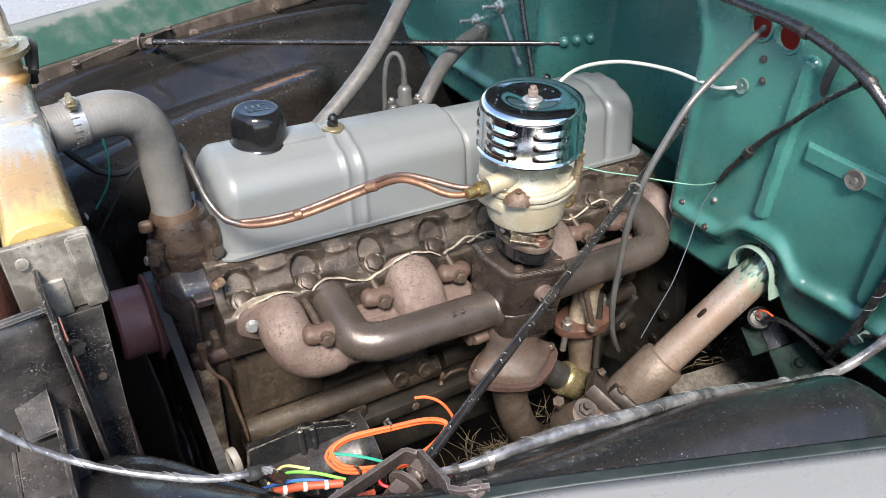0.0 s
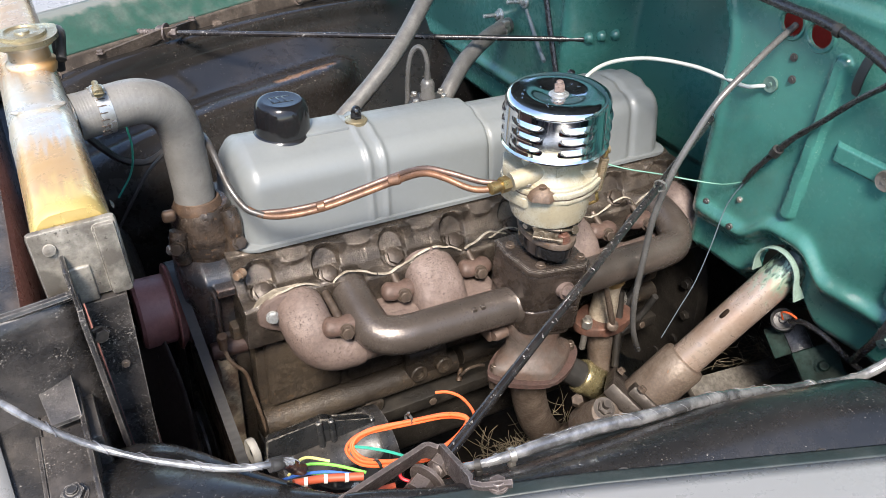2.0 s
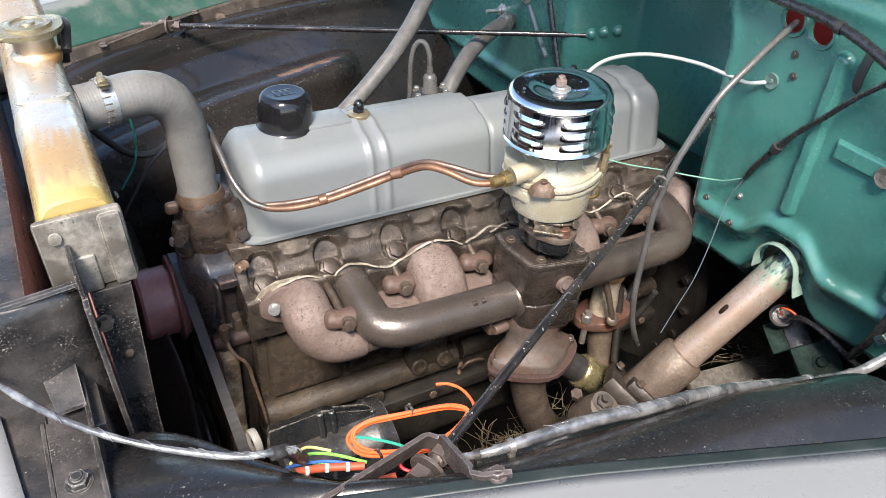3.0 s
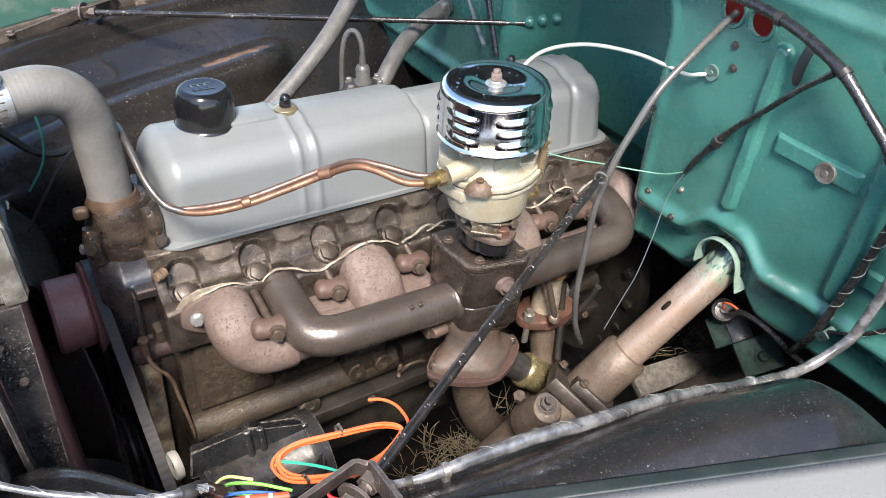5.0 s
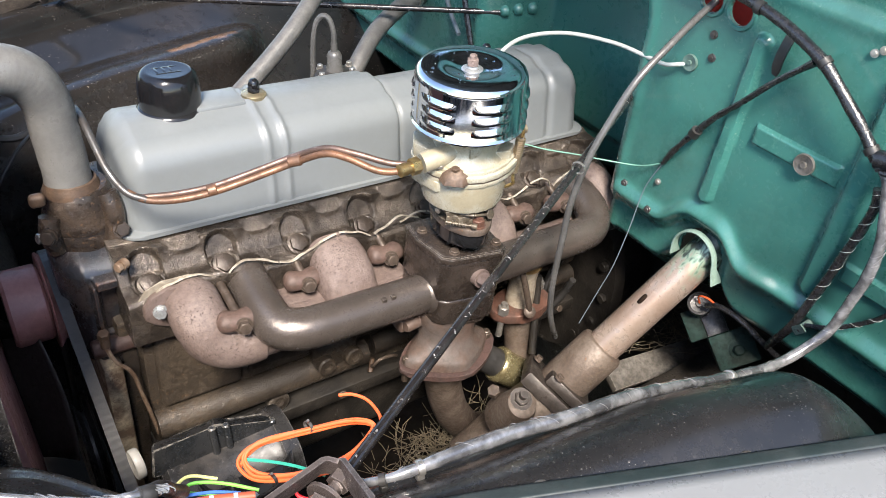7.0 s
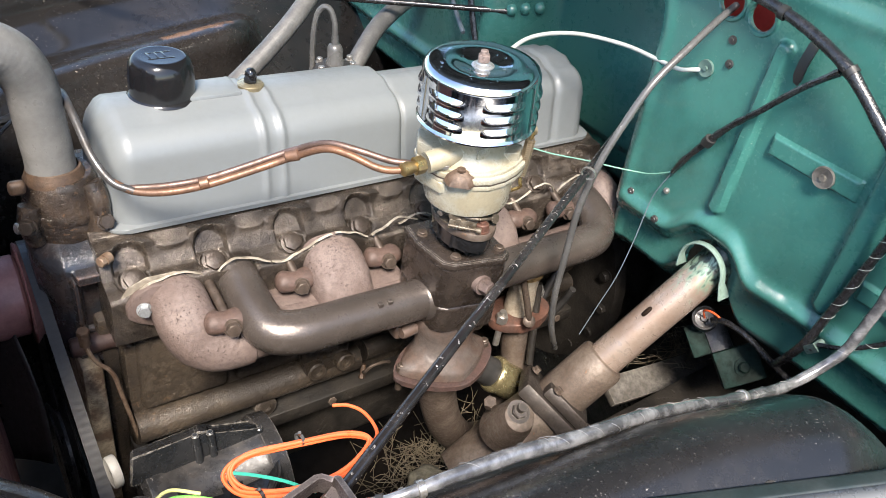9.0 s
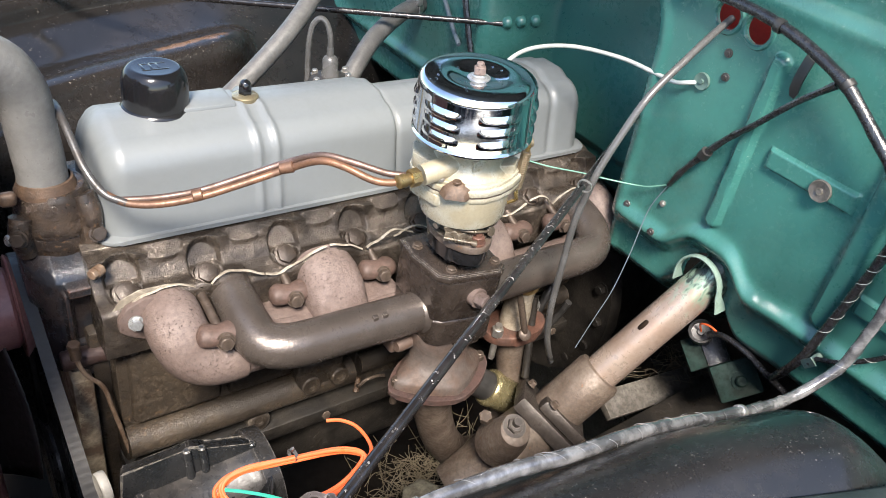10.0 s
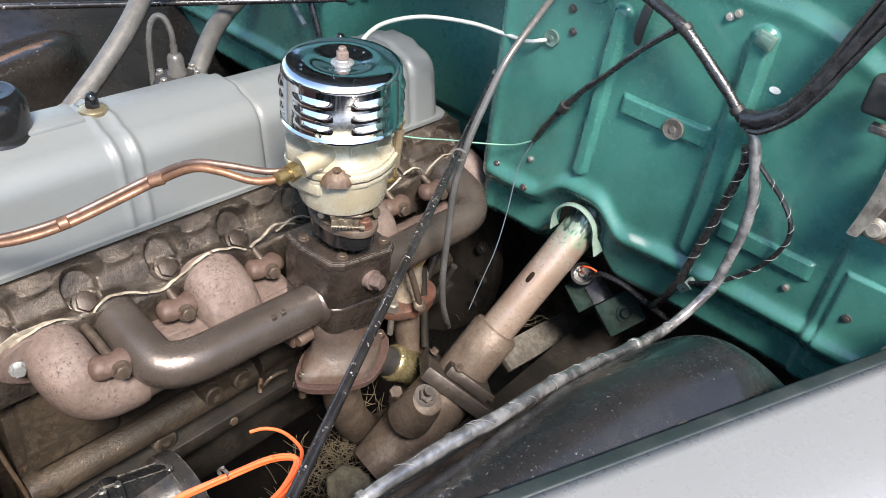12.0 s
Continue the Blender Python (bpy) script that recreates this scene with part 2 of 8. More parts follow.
GREYW = mat("grey_cable_sheath", (0.080, 0.079, 0.076), 0.32, dirt=(0.045, 0.044, 0.042), amount=0.7, scale=25, fine=160, bump=0.1)
ORANGE = mat("orange_wire", (0.72, 0.120, 0.034), 0.42, dirt=(0.66, 0.10, 0.028), amount=0.5, scale=40, bump=0.02, grain=0.05)
LIME = mat("lime_wire", (0.20, 0.62, 0.08), 0.42, bump=0.02, grain=0.05)
YELLOW = mat("pale_yellow_wire", (0.68, 0.64, 0.25), 0.45, bump=0.02)
TEALW = mat("teal_wire", (0.03, 0.30, 0.22), 0.42, bump=0.02)
MINT = mat("mint_wire", (0.15, 0.33, 0.25), 0.45, bump=0.02)
BLUE = mat("blue_wire", (0.10, 0.125, 0.145), 0.42, bump=0.02)
DEEPBLUE = mat("deep_blue_wire", (0.05, 0.15, 0.50), 0.42, bump=0.02)
REDW = mat("red_wire", (0.55, 0.02, 0.03), 0.42, bump=0.02)
BRICKRED = mat("brick_red_plastic", (0.42, 0.085, 0.04), 0.42, bump=0.02)
WHITEP = mat("white_plastic", (0.72, 0.72, 0.68), 0.5, bump=0.02)
CREAM = mat("dull_cream_rubber", (0.29, 0.275, 0.245), 0.55, dirt=(0.20, 0.185, 0.16), amount=0.7, scale=60, fine=200, bump=0.1)
GASKET = mat("pale_gasket", (0.36, 0.32, 0.255), 0.7, dirt=(0.14, 0.115, 0.085), amount=0.9, scale=60, fine=300, bump=0.3, grain=0.4)
SPRING = mat("plated_spring_wire", (0.42, 0.33, 0.22), 0.4, metal=0.8, bump=0.05)
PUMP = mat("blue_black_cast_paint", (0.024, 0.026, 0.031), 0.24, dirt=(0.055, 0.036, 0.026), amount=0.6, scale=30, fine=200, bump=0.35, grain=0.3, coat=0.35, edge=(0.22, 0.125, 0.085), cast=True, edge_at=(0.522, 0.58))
OXIDE = mat("dark_oxide_iron", (0.088, 0.052, 0.044), 0.55, metal=0.15, dirt=(0.052, 0.034, 0.030), amount=0.8, scale=40, fine=220, bump=0.5, grain=0.5, edge=(0.15, 0.10, 0.085))
EARTH = mat("brown_stained_zinc", (0.110, 0.070, 0.045), 0.50, metal=0.2, dirt=(0.055, 0.034, 0.023), amount=0.85, scale=60, fine=300, bump=0.4, grain=0.5)
AMBER = mat("amber_packing", (0.42, 0.27, 0.10), 0.65, dirt=(0.24, 0.14, 0.05), amount=0.8, scale=90, fine=300, bump=0.5, grain=0.3)
RODPAINT = mat("chipped_rod_paint", (0.013, 0.0115, 0.0115), 0.20, dirt=(0.026, 0.023, 0.022), amount=0.8, scale=26, fine=110, bump=0.1, grain=0.3, speck=(0.46, 0.44, 0.42), speck_at=0.615, speck_scale=2.2, spec=0.6, rough_var=0.12)
STRAPIRON = mat("purplish_strap_iron", (0.112, 0.093, 0.087), 0.40, metal=0.35, dirt=(0.068, 0.053, 0.049), amount=0.8, scale=40, fine=260, bump=0.3, grain=0.4, edge=(0.26, 0.225, 0.21))
# COVERBLACK edges: wear, plus its lit outline put into the colour
COVERBLACK = mat("worn_black_cover", (0.012, 0.0135, 0.015), 0.26, dirt=(0.026, 0.026, 0.027), amount=0.6, scale=30, fine=160, bump=0.15, grain=0.3, speck=(0.30, 0.28, 0.25), speck_at=0.64, edge=(0.30, 0.275, 0.24))
GRIME = mat("greasy_black_iron", (0.030, 0.026, 0.022), 0.42, metal=0.1, dirt=(0.008, 0.007, 0.006), amount=0.9, scale=22, fine=160, bump=0.5, grain=0.6)
# DARKGREEN: far darker than GREEN, with near-black mottling
DARKGREEN = mat("dark_green_paint", (0.0045, 0.0185, 0.0145), 0.7, spec=0.2, dirt=(0.006, 0.009, 0.007), amount=0.85, scale=40, fine=160, bump=0.25, grain=0.5)
# LIDIRON's pale edge colour also paints the light along the lid's rims
LIDIRON = mat("oily_black_iron", (0.060, 0.047, 0.039), 0.25, metal=0.45, dirt=(0.030, 0.023, 0.019), amount=0.8, scale=30, fine=200, bump=0.4, grain=0.4, coat=0.35, rough_var=0.12, edge=(0.30, 0.265, 0.23))
FANPAINT = mat("faded_black_fan", (0.028, 0.024, 0.021), 0.42, dirt=(0.050, 0.041, 0.034), amount=0.7, scale=18, fine=150, bump=0.15, grain=0.3, edge=(0.12, 0.105, 0.09))
CLAMP = mat("brown_clamp_iron", (0.125, 0.082, 0.066), 0.5, metal=0.2, dirt=(0.070, 0.045, 0.036), amount=0.8, scale=40, fine=220, bump=0.4, grain=0.45, edge=(0.24, 0.18, 0.15))
THROTTLE = mat("stained_throttle_metal", (0.155, 0.128, 0.094), 0.36, metal=0.4, dirt=(0.060, 0.045, 0.032), amount=0.9, scale=60, fine=240, bump=0.3, grain=0.4, edge=(0.30, 0.265, 0.21))
# GROUND: the shade under the truck is put into its near-black colour
GROUND = mat("shade_dark_soil", (0.0075, 0.0055, 0.0042), 0.95, spec=0.05, dirt=(0.004, 0.0035, 0.003), amount=0.8, scale=3, fine=30, bump=0.6, grain=0.5)
WATER = mat("clear_water", (0.9, 0.92, 0.93), 0.05, bump=0.0, grain=0.0, amount=0.0, rough_var=0.02)
WATER.node_tree.nodes["Principled BSDF"].inputs["Transmission Weight"].default_value = 1.0
WATER.node_tree.nodes["Principled BSDF"].inputs["IOR"].default_value = 1.33
CLOD = mat("dusty_clay", (0.15, 0.135, 0.095), 0.85, dirt=(0.075, 0.065, 0.045), amount=0.8, scale=50, fine=250, bump=0.6, grain=0.4)
SLOTDARK = mat("unlit_rusty_slot", (0.016, 0.010, 0.007), 0.9, spec=0.1, bump=0.1)
DARKIRON = mat("greasy_clamp_iron", (0.066, 0.055, 0.048), 0.40, metal=0.3, dirt=(0.030, 0.024, 0.020), amount=0.85, scale=34, fine=220, bump=0.4, grain=0.5, edge=(0.17, 0.145, 0.125))
HEATHOSE = mat("dark_ribbed_hose", (0.085, 0.083, 0.080), 0.45, dirt=(0.13, 0.127, 0.12), amount=0.6, scale=60, fine=260, bump=0.35, grain=0.35)
STRAW = mat("dry_grass", (0.13, 0.105, 0.068), 0.8, dirt=(0.06, 0.045, 0.028), amount=0.6, scale=20, bump=0.0)

def tank_material():
    """Tinned brass: pale solder in the middle, amber with a painted yellow highlight at the near end, brown round the
    filler, all with ragged edges.
    """
    m = mat("stained_glint_tank_metal", (0.45, 0.465, 0.465), 0.30, metal=0.5, dirt=(0.40, 0.33, 0.23), amount=0.7, scale=9, fine=45, bump=0.15, grain=0.15, rough_var=0.12)
    t = m.node_tree
    n, k = t.nodes, t.links
    b = n["Principled BSDF"]
    col = b.inputs["Base Color"].links[0].from_socket
    xyz = n.new("ShaderNodeSeparateXYZ")
    k.new(n.new("ShaderNodeTexCoord").outputs["Object"], xyz.inputs[0])
    nz = n.new("ShaderNodeTexNoise")
    nz.inputs["Scale"].default_value, nz.inputs["Detail"].default_value = 14, 6
    add = n.new("ShaderNodeMath")
    add.operation = "MULTIPLY_ADD"
    k.new(nz.outputs["Fac"], add.inputs[0])
    add.inputs[1].default_value = 0.11
    k.new(xyz.outputs["Y"], add.inputs[2])
    for lo, hi, c in ((-0.13, -0.17, (0.44, 0.25, 0.075)), (-0.225, -0.255, (0.60, 0.46, 0.17)), (0.00, 0.04, (0.34, 0.21, 0.10))):
        r = n.new("ShaderNodeMapRange")
        r.inputs["From Min"].default_value, r.inputs["From Max"].default_value, r.inputs["To Max"].default_value = lo, hi, 0.85
        k.new(add.outputs[0], r.inputs["Value"])
        x = n.new("ShaderNodeMix")
        x.data_type = "RGBA"
        k.new(r.outputs["Result"], x.inputs[0])
        k.new(col, x.inputs[6])
        x.inputs[7].default_value = (*c, 1)
        col = x.outputs[2]
    k.new(col, b.inputs["Base Color"])
    return m


TANK = tank_material()


def stain_on(m, a, b, reach, colour):
    """Lays a ragged stain along the line from a to b, in the object's metres, over a material."""
    n, k = m.node_tree.nodes, m.node_tree.links
    bsdf = n["Principled BSDF"]
    col = bsdf.inputs["Base Color"].links[0].from_socket
    co = n.new("ShaderNodeTexCoord").outputs["Object"]
    a, b = Vector(a), Vector(b)

    def vec(op, x, y):
        v = n.new("ShaderNodeVectorMath")
        v.operation = op
        for s, slot in ((x, 0), (y, 1)):
            if hasattr(s, "links"):
                k.new(s, v.inputs[slot])
            else:
                v.inputs[slot].default_value = s
        return v
    along = vec("DOT_PRODUCT", vec("SUBTRACT", co, a).outputs[0], (b - a) / (b - a).length_squared).outputs["Value"]
    clamp01 = n.new("ShaderNodeClamp")
    k.new(along, clamp01.inputs["Value"])
    sc = n.new("ShaderNodeVectorMath")
    sc.operation = "SCALE"
    sc.inputs[0].default_value = b - a
    k.new(clamp01.outputs[0], sc.inputs["Scale"])
    d = vec("LENGTH", vec("SUBTRACT", vec("SUBTRACT", co, a).outputs[0], sc.outputs[0]).outputs[0], (0, 0, 0)).outputs["Value"]
    nz = n.new("ShaderNodeTexNoise")
    nz.inputs["Scale"].default_value, nz.inputs["Detail"].default_value = 45, 7
    k.new(co, nz.inputs["Vector"])
    s = n.new("ShaderNodeMath")
    s.operation = "MULTIPLY_ADD"
    k.new(nz.outputs["Fac"], s.inputs[0])
    s.inputs[1].default_value = -reach * 2.2
    k.new(d, s.inputs[2])
    r = n.new("ShaderNodeMapRange")
    r.inputs["From Min"].default_value, r.inputs["From Max"].default_value = 0.0, -reach * 0.6
    k.new(s.outputs[0], r.inputs["Value"])
    x = n.new("ShaderNodeMix")
    x.data_type = "RGBA"
    k.new(r.outputs["Result"], x.inputs[0])
    k.new(col, x.inputs[6])
    x.inputs[7].default_value = (*colour, 1)
    k.new(x.outputs[2], bsdf.inputs["Base Color"])


def jacket_material():
    """Bare column tube with brown wash low down and green overspray near the firewall, both with ragged edges."""
    m = mat("column_jacket", (0.37, 0.295, 0.245), 0.34, metal=0.5, dirt=(0.27, 0.19, 0.145), amount=0.8, scale=14, fine=160, bump=0.12, grain=0.25, speck=(0.06, 0.045, 0.035), speck_at=0.70, speck_scale=1.6)
    t = m.node_tree
    n, k = t.nodes, t.links
    b = n["Principled BSDF"]
    col = b.inputs["Base Color"].links[0].from_socket
    xyz = n.new("ShaderNodeSeparateXYZ")
    k.new(n.new("ShaderNodeTexCoord").outputs["Object"], xyz.inputs[0])
    nz = n.new("ShaderNodeTexNoise")
    nz.inputs["Scale"].default_value, nz.inputs["Detail"].default_value = 18, 2
    add = n.new("ShaderNodeMath")
    add.operation = "MULTIPLY_ADD"
    k.new(nz.outputs["Fac"], add.inputs[0])
    add.inputs[1].default_value = 0.11
    k.new(xyz.outputs["Z"], add.inputs[2])
    for lo, hi, c, top in ((0.305, 0.335, (0.20, 0.38, 0.27), 0.75), (0.328, 0.342, (0.022, 0.022, 0.020), 0.9), (0.20, 0.17, (0.28, 0.185, 0.14), 0.6)):
        r = n.new("ShaderNodeMapRange")
        r.inputs["From Min"].default_value, r.inputs["From Max"].default_value, r.inputs["To Max"].default_value = lo, hi, top
        k.new(add.outputs[0], r.inputs["Value"])
        x = n.new("ShaderNodeMix")
        x.data_type = "RGBA"
        k.new(r.outputs["Result"], x.inputs[0])
        k.new(col, x.inputs[6])
        x.inputs[7].default_value = (*c, 1)
        col = x.outputs[2]
    k.new(col, b.inputs["Base Color"])
    return m


JACKET = jacket_material()

# ---- mesh helpers ----
ENGINE = pose(0, 0, 0.9, 0, 3.5, 0)  # the engine leans down to the rear


def bm_new():
    return bmesh.new()


def thing(name, at, label, category, group="", kind=""):
    ob = new(name)
    ob.empty_display_size = 0.02
    ob.location = at
    return tagged(ob, label, category, group, kind)


def root_at(ob):
    p = Vector(ob.location)
    while ob.parent:
        ob = ob.parent
        p += ob.location
    return p


def part(name, bm, material, parent=None, label="", m=None, smooth=40):
    """Links a bmesh, built in world metres (or in m's frame), as one mesh under a thing or a part."""
    if m is not None:
        bm.transform(m)
    if parent is not None:
        bm.transform(Matrix.Translation(-root_at(parent)))
    bmesh.ops.recalc_face_normals(bm, faces=bm.faces[:])
    me = bpy.data.meshes.new(name)
    for f in bm.faces:
        f.smooth = True
    for e in bm.edges:
        if len(e.link_faces) == 2 and e.calc_face_angle(0) > radians(smooth):
            e.smooth = False
    bm.to_mesh(me)
    bm.free()
    me.materials.append(material)
    ob = new(name, me)
    if parent is not None:
        ob.parent = parent
    if label:
        ob["label"] = label
    return ob


def add_box(bm, lo, hi, bevel=0.004, seg=2, m=None, taper=1.0):
    """A box from lo to hi with rounded edges; taper narrows its top in x and y."""
    c, s = [(a + b) / 2 for a, b in zip(lo, hi)], [b - a for a, b in zip(lo, hi)]
    r = bmesh.ops.create_cube(bm, size=1, matrix=Matrix.LocRotScale(c, None, s))
    vs = r["verts"]
    if taper != 1.0:
        for v in vs:
            if v.co.z > c[2]:
                v.co.x, v.co.y = c[0] + (v.co.x - c[0]) * taper, c[1] + (v.co.y - c[1]) * taper
    es = list({e for v in vs for e in v.link_edges})
    if bevel > 0:
        g = bmesh.ops.bevel(bm, geom=es, offset=min(bevel, min(s) * 0.49), segments=seg, affect="EDGES", profile=0.5)
        vs = list({v for f in g["faces"] for v in f.verts} | {v for v in vs if v.is_valid})
    if m is not None:
        bmesh.ops.transform(bm, matrix=m, verts=vs)
    return vs


def frame_along(a, b):
    d = (Vector(b) - Vector(a)).normalized()
    return Matrix.Translation(a) @ d.to_track_quat("Z", "Y").to_matrix().to_4x4()


def add_lathe(bm, profile, a=(0, 0, 0), b=(0, 0, 1), seg=32, squash=1.0):
    """Turns (radius, height) pairs about the axis from a towards b."""
    m = frame_along(a, b)
    rings = []
    for r, h in profile:
        if r < 1e-6:
            rings.append([bm.verts.new(m @ Vector((0, 0, h)))])
        else:
            rings.append([bm.verts.new(m @ Vector((r * math.cos(2 * math.pi * i / seg), squash * r * math.sin(2 * math.pi * i / seg), h))) for i in range(seg)])
    for p, q in zip(rings, rings[1:]):
        for i in range(seg):
            j = (i + 1) % seg
            if len(p) == 1 and len(q) == 1:
                continue
            if len(p) == 1:
                bm.faces.new((p[0], q[j], q[i]))
            elif len(q) == 1:
                bm.faces.new((p[i], p[j], q[0]))
            else:
                bm.faces.new((p[i], p[j], q[j], q[i]))
    return bm


def add_rod(bm, a, b, r, r2=None, seg=16, round_end=0.0):
    h = (Vector(b) - Vector(a)).length
    r2 = r if r2 is None else r2
    e = round_end
    prof = [(0, 0), (r - e, 0), (r, e), (r2, h - e), (r2 - e, h), (0, h)] if e else [(0, 0), (r, 0), (r2, h), (0, h)]
    return add_lathe(bm, prof, a, b, seg)


def smooth_path(pts, step=6):
    """A smooth line through the points (Catmull-Rom)."""
    p = [Vector(q) for q in pts]
    p = [2 * p[0] - p[1]] + p + [2 * p[-1] - p[-2]]
    out = []
    for i in range(1, len(p) - 2):
        a, b, c, d = p[i - 1:i + 3]
        for j in range(step):
            t = j / step
            out.append(0.5 * (2 * b + (c - a) * t + (2 * a - 5 * b + 4 * c - d) * t * t + (3 * b - a - 3 * c + d) * t ** 3))
    out.append(p[-2])
    return out


def add_tube(bm, pts, r, seg=10, step=6, flat=1.0, wob=0.0, cap=True, r_of=None):
    """A round tube along a smooth line; r_of(s) scales its radius from start (0) to end (1)."""
    path = smooth_path(pts, step) if step > 1 else [Vector(q) for q in pts]
    n = len(path)
    up = Vector((0, 0, 1))
    rings = []
    prev = None
    for i, c in enumerate(path):
        d = (path[min(i + 1, n - 1)] - path[max(i - 1, 0)]).normalized()
        if prev is None:
            side = d.cross(up if abs(d.z) < 0.9 else Vector((0, 1, 0))).normalized()
        else:
            side = (prev - d * prev.dot(d)).normalized()
        prev = side
        above = side.cross(d).normalized()
        rr = r * (r_of(i / (n - 1)) if r_of else 1.0)
        if wob:
            rr *= 1 + wob * noise.noise(c * 60)
        rings.append([bm.verts.new(c + side * (rr * math.cos(2 * math.pi * j / seg)) + above * (flat * rr * math.sin(2 * math.pi * j / seg))) for j in range(seg)])
    for p, q in zip(rings, rings[1:]):
        for j in range(seg):
            bm.faces.new((p[j], p[(j + 1) % seg], q[(j + 1) % seg], q[j]))
    if cap:
        bm.faces.new(rings[0])
        bm.faces.new(rings[-1])
    return bm


def add_loft(bm, rings, cap=True):
    """Joins rings of equal counts of points by quads."""
    vs = [[bm.verts.new(p) for p in ring] for ring in rings]
    for p, q in zip(vs, vs[1:]):
        for j in range(len(p)):
            bm.faces.new((p[j], p[(j + 1) % len(p)], q[(j + 1) % len(p)], q[j]))
    if cap:
        bm.faces.new(vs[0])
        bm.faces.new(vs[-1])
    return bm


def add_prism(bm, outline, z0, z1, bevel=0.003, m=None, seg=2):
    """An outline of (x, y) pairs raised from z0 to z1, edges rounded."""
    lo = [bm.verts.new((x, y, z0)) for x, y in outline]
    hi = [bm.verts.new((x, y, z1)) for x, y in outline]
    n = len(lo)
    fs = [bm.faces.new(lo[::-1]), bm.faces.new(hi)] + [bm.faces.new((lo[i], lo[(i + 1) % n], hi[(i + 1) % n], hi[i])) for i in range(n)]
    vs = lo + hi
    if bevel:
        g = bmesh.ops.bevel(bm, geom=list({e for f in fs for e in f.edges}), offset=bevel, segments=seg, affect="EDGES", profile=0.5)
        vs = list({v for f in g["faces"] for v in f.verts} | {v for v in vs if v.is_valid})
    if m is not None:
        bmesh.ops.transform(bm, matrix=m, verts=vs)
    return vs


def ring_outline(r, n=24, sx=1.0, sy=1.0, cx=0.0, cy=0.0):
    return [(cx + sx * r * math.cos(2 * math.pi * i / n), cy + sy * r * math.sin(2 * math.pi * i / n)) for i in range(n)]


def add_hex(bm, at, axis, size, h, dome=True, washer=0.0):
    """A bolt head of that size across its corners, standing on at along axis, with its washer face."""
    at, axis = Vector(at), Vector(axis).normalized()
    m = frame_along(at, at + axis)
    if washer:
        add_lathe(bm, [(0, -0.0005), (washer, -0.0005), (washer, 0.0015), (0, 0.0015)], at, at + axis, 20)
    vs = add_prism(bm, ring_outline(size / 2, 6), 0.001, h, 0, m)
    if dome:
        add_lathe(bm, [(size * 0.44, h), (size * 0.40, h + size * 0.05), (0, h + size * 0.06)], at, at + axis, 18)
    return vs


def add_grid(bm, nu, nv, fn):
    """A sheet of nu by nv cells with corners fn(u, v), u and v from 0 to 1."""
    vs = [[bm.verts.new(fn(i / nu, j / nv)) for j in range(nv + 1)] for i in range(nu + 1)]
    for i in range(nu):
        for j in range(nv):
            bm.faces.new((vs[i][j], vs[i + 1][j], vs[i + 1][j + 1], vs[i][j + 1]))
    return vs


def thicken(ob, t, offset=-1.0):
    md = ob.modifiers.new("thickness", "SOLIDIFY")
    md.thickness, md.offset = t, offset
    return ob


def sstep(a, b, x):
    t = min(1, max(0, (x - a) / (b - a)))
    return t * t * (3 - 2 * t)


def cable(name, pts, r, material, label, category="cable", seg=8, step=7, wob=0.0, group=""):
    """A loose wire or hose as a thing of its own."""
    bm = bm_new()
    add_tube(bm, pts, r, seg, step, wob=wob)
    ob = part(name, bm, material)
    return tagged(ob, label, category, group)

# ---- the bay: firewall, inner fenders, fenders, ground ----
def solo(name, bm, material, label, category, group="", kind="", smooth=40):
    """A thing of one mesh, its origin at its base."""
    lo = Vector([min(v.co[i] for v in bm.verts) for i in range(3)])
    hi = Vector([max(v.co[i] for v in bm.verts) for i in range(3)])
    base = Vector(((lo.x + hi.x) / 2, (lo.y + hi.y) / 2, lo.z))
    bm.transform(Matrix.Translation(-base))
    ob = part(name, bm, material, smooth=smooth)
    ob.location = base
    return tagged(ob, label, category, group, kind)


def pw(x, pts):
    return float(np.interp(x, [p[0] for p in pts], [p[1] for p in pts]))


FW = 0.715  # the firewall's flat face
RECESS_Y, RECESS_HALF, RECESS_TOP = 0.215, 0.175, 1.20
HOLES = ((-0.049, 1.154, 0.019), (-0.092, 1.152, 0.019))


def firewall_foot(y):
    """Height of the rounded foot of the flat panel, arched over the steering column."""
    return 0.834 + 0.040 * math.exp(-((y + 0.133) / 0.055) ** 4) + 0.008 * sstep(-0.18, -0.28, y)


def rib(y, z, y0, z0, y1, z1, w):
    """How near (y, z) lies to a raised rib from one end to the other: 1 on it, 0 off it."""
    a, d = Vector((y0, z0)), Vector((y1 - y0, z1 - z0))
    t = min(1, max(0, (Vector((y, z)) - a).dot(d) / d.length_squared))
    return 1 - sstep(w * 0.45, w, (Vector((y, z)) - a - d * t).length)


def strip(y, z, y0, y1, z0, z1):
    """1 inside a rectangle with narrow sloped sides, 0 outside it."""
    return sstep(-0.0022, 0.0022, min(y - y0, y1 - y, z - z0, z1 - z))


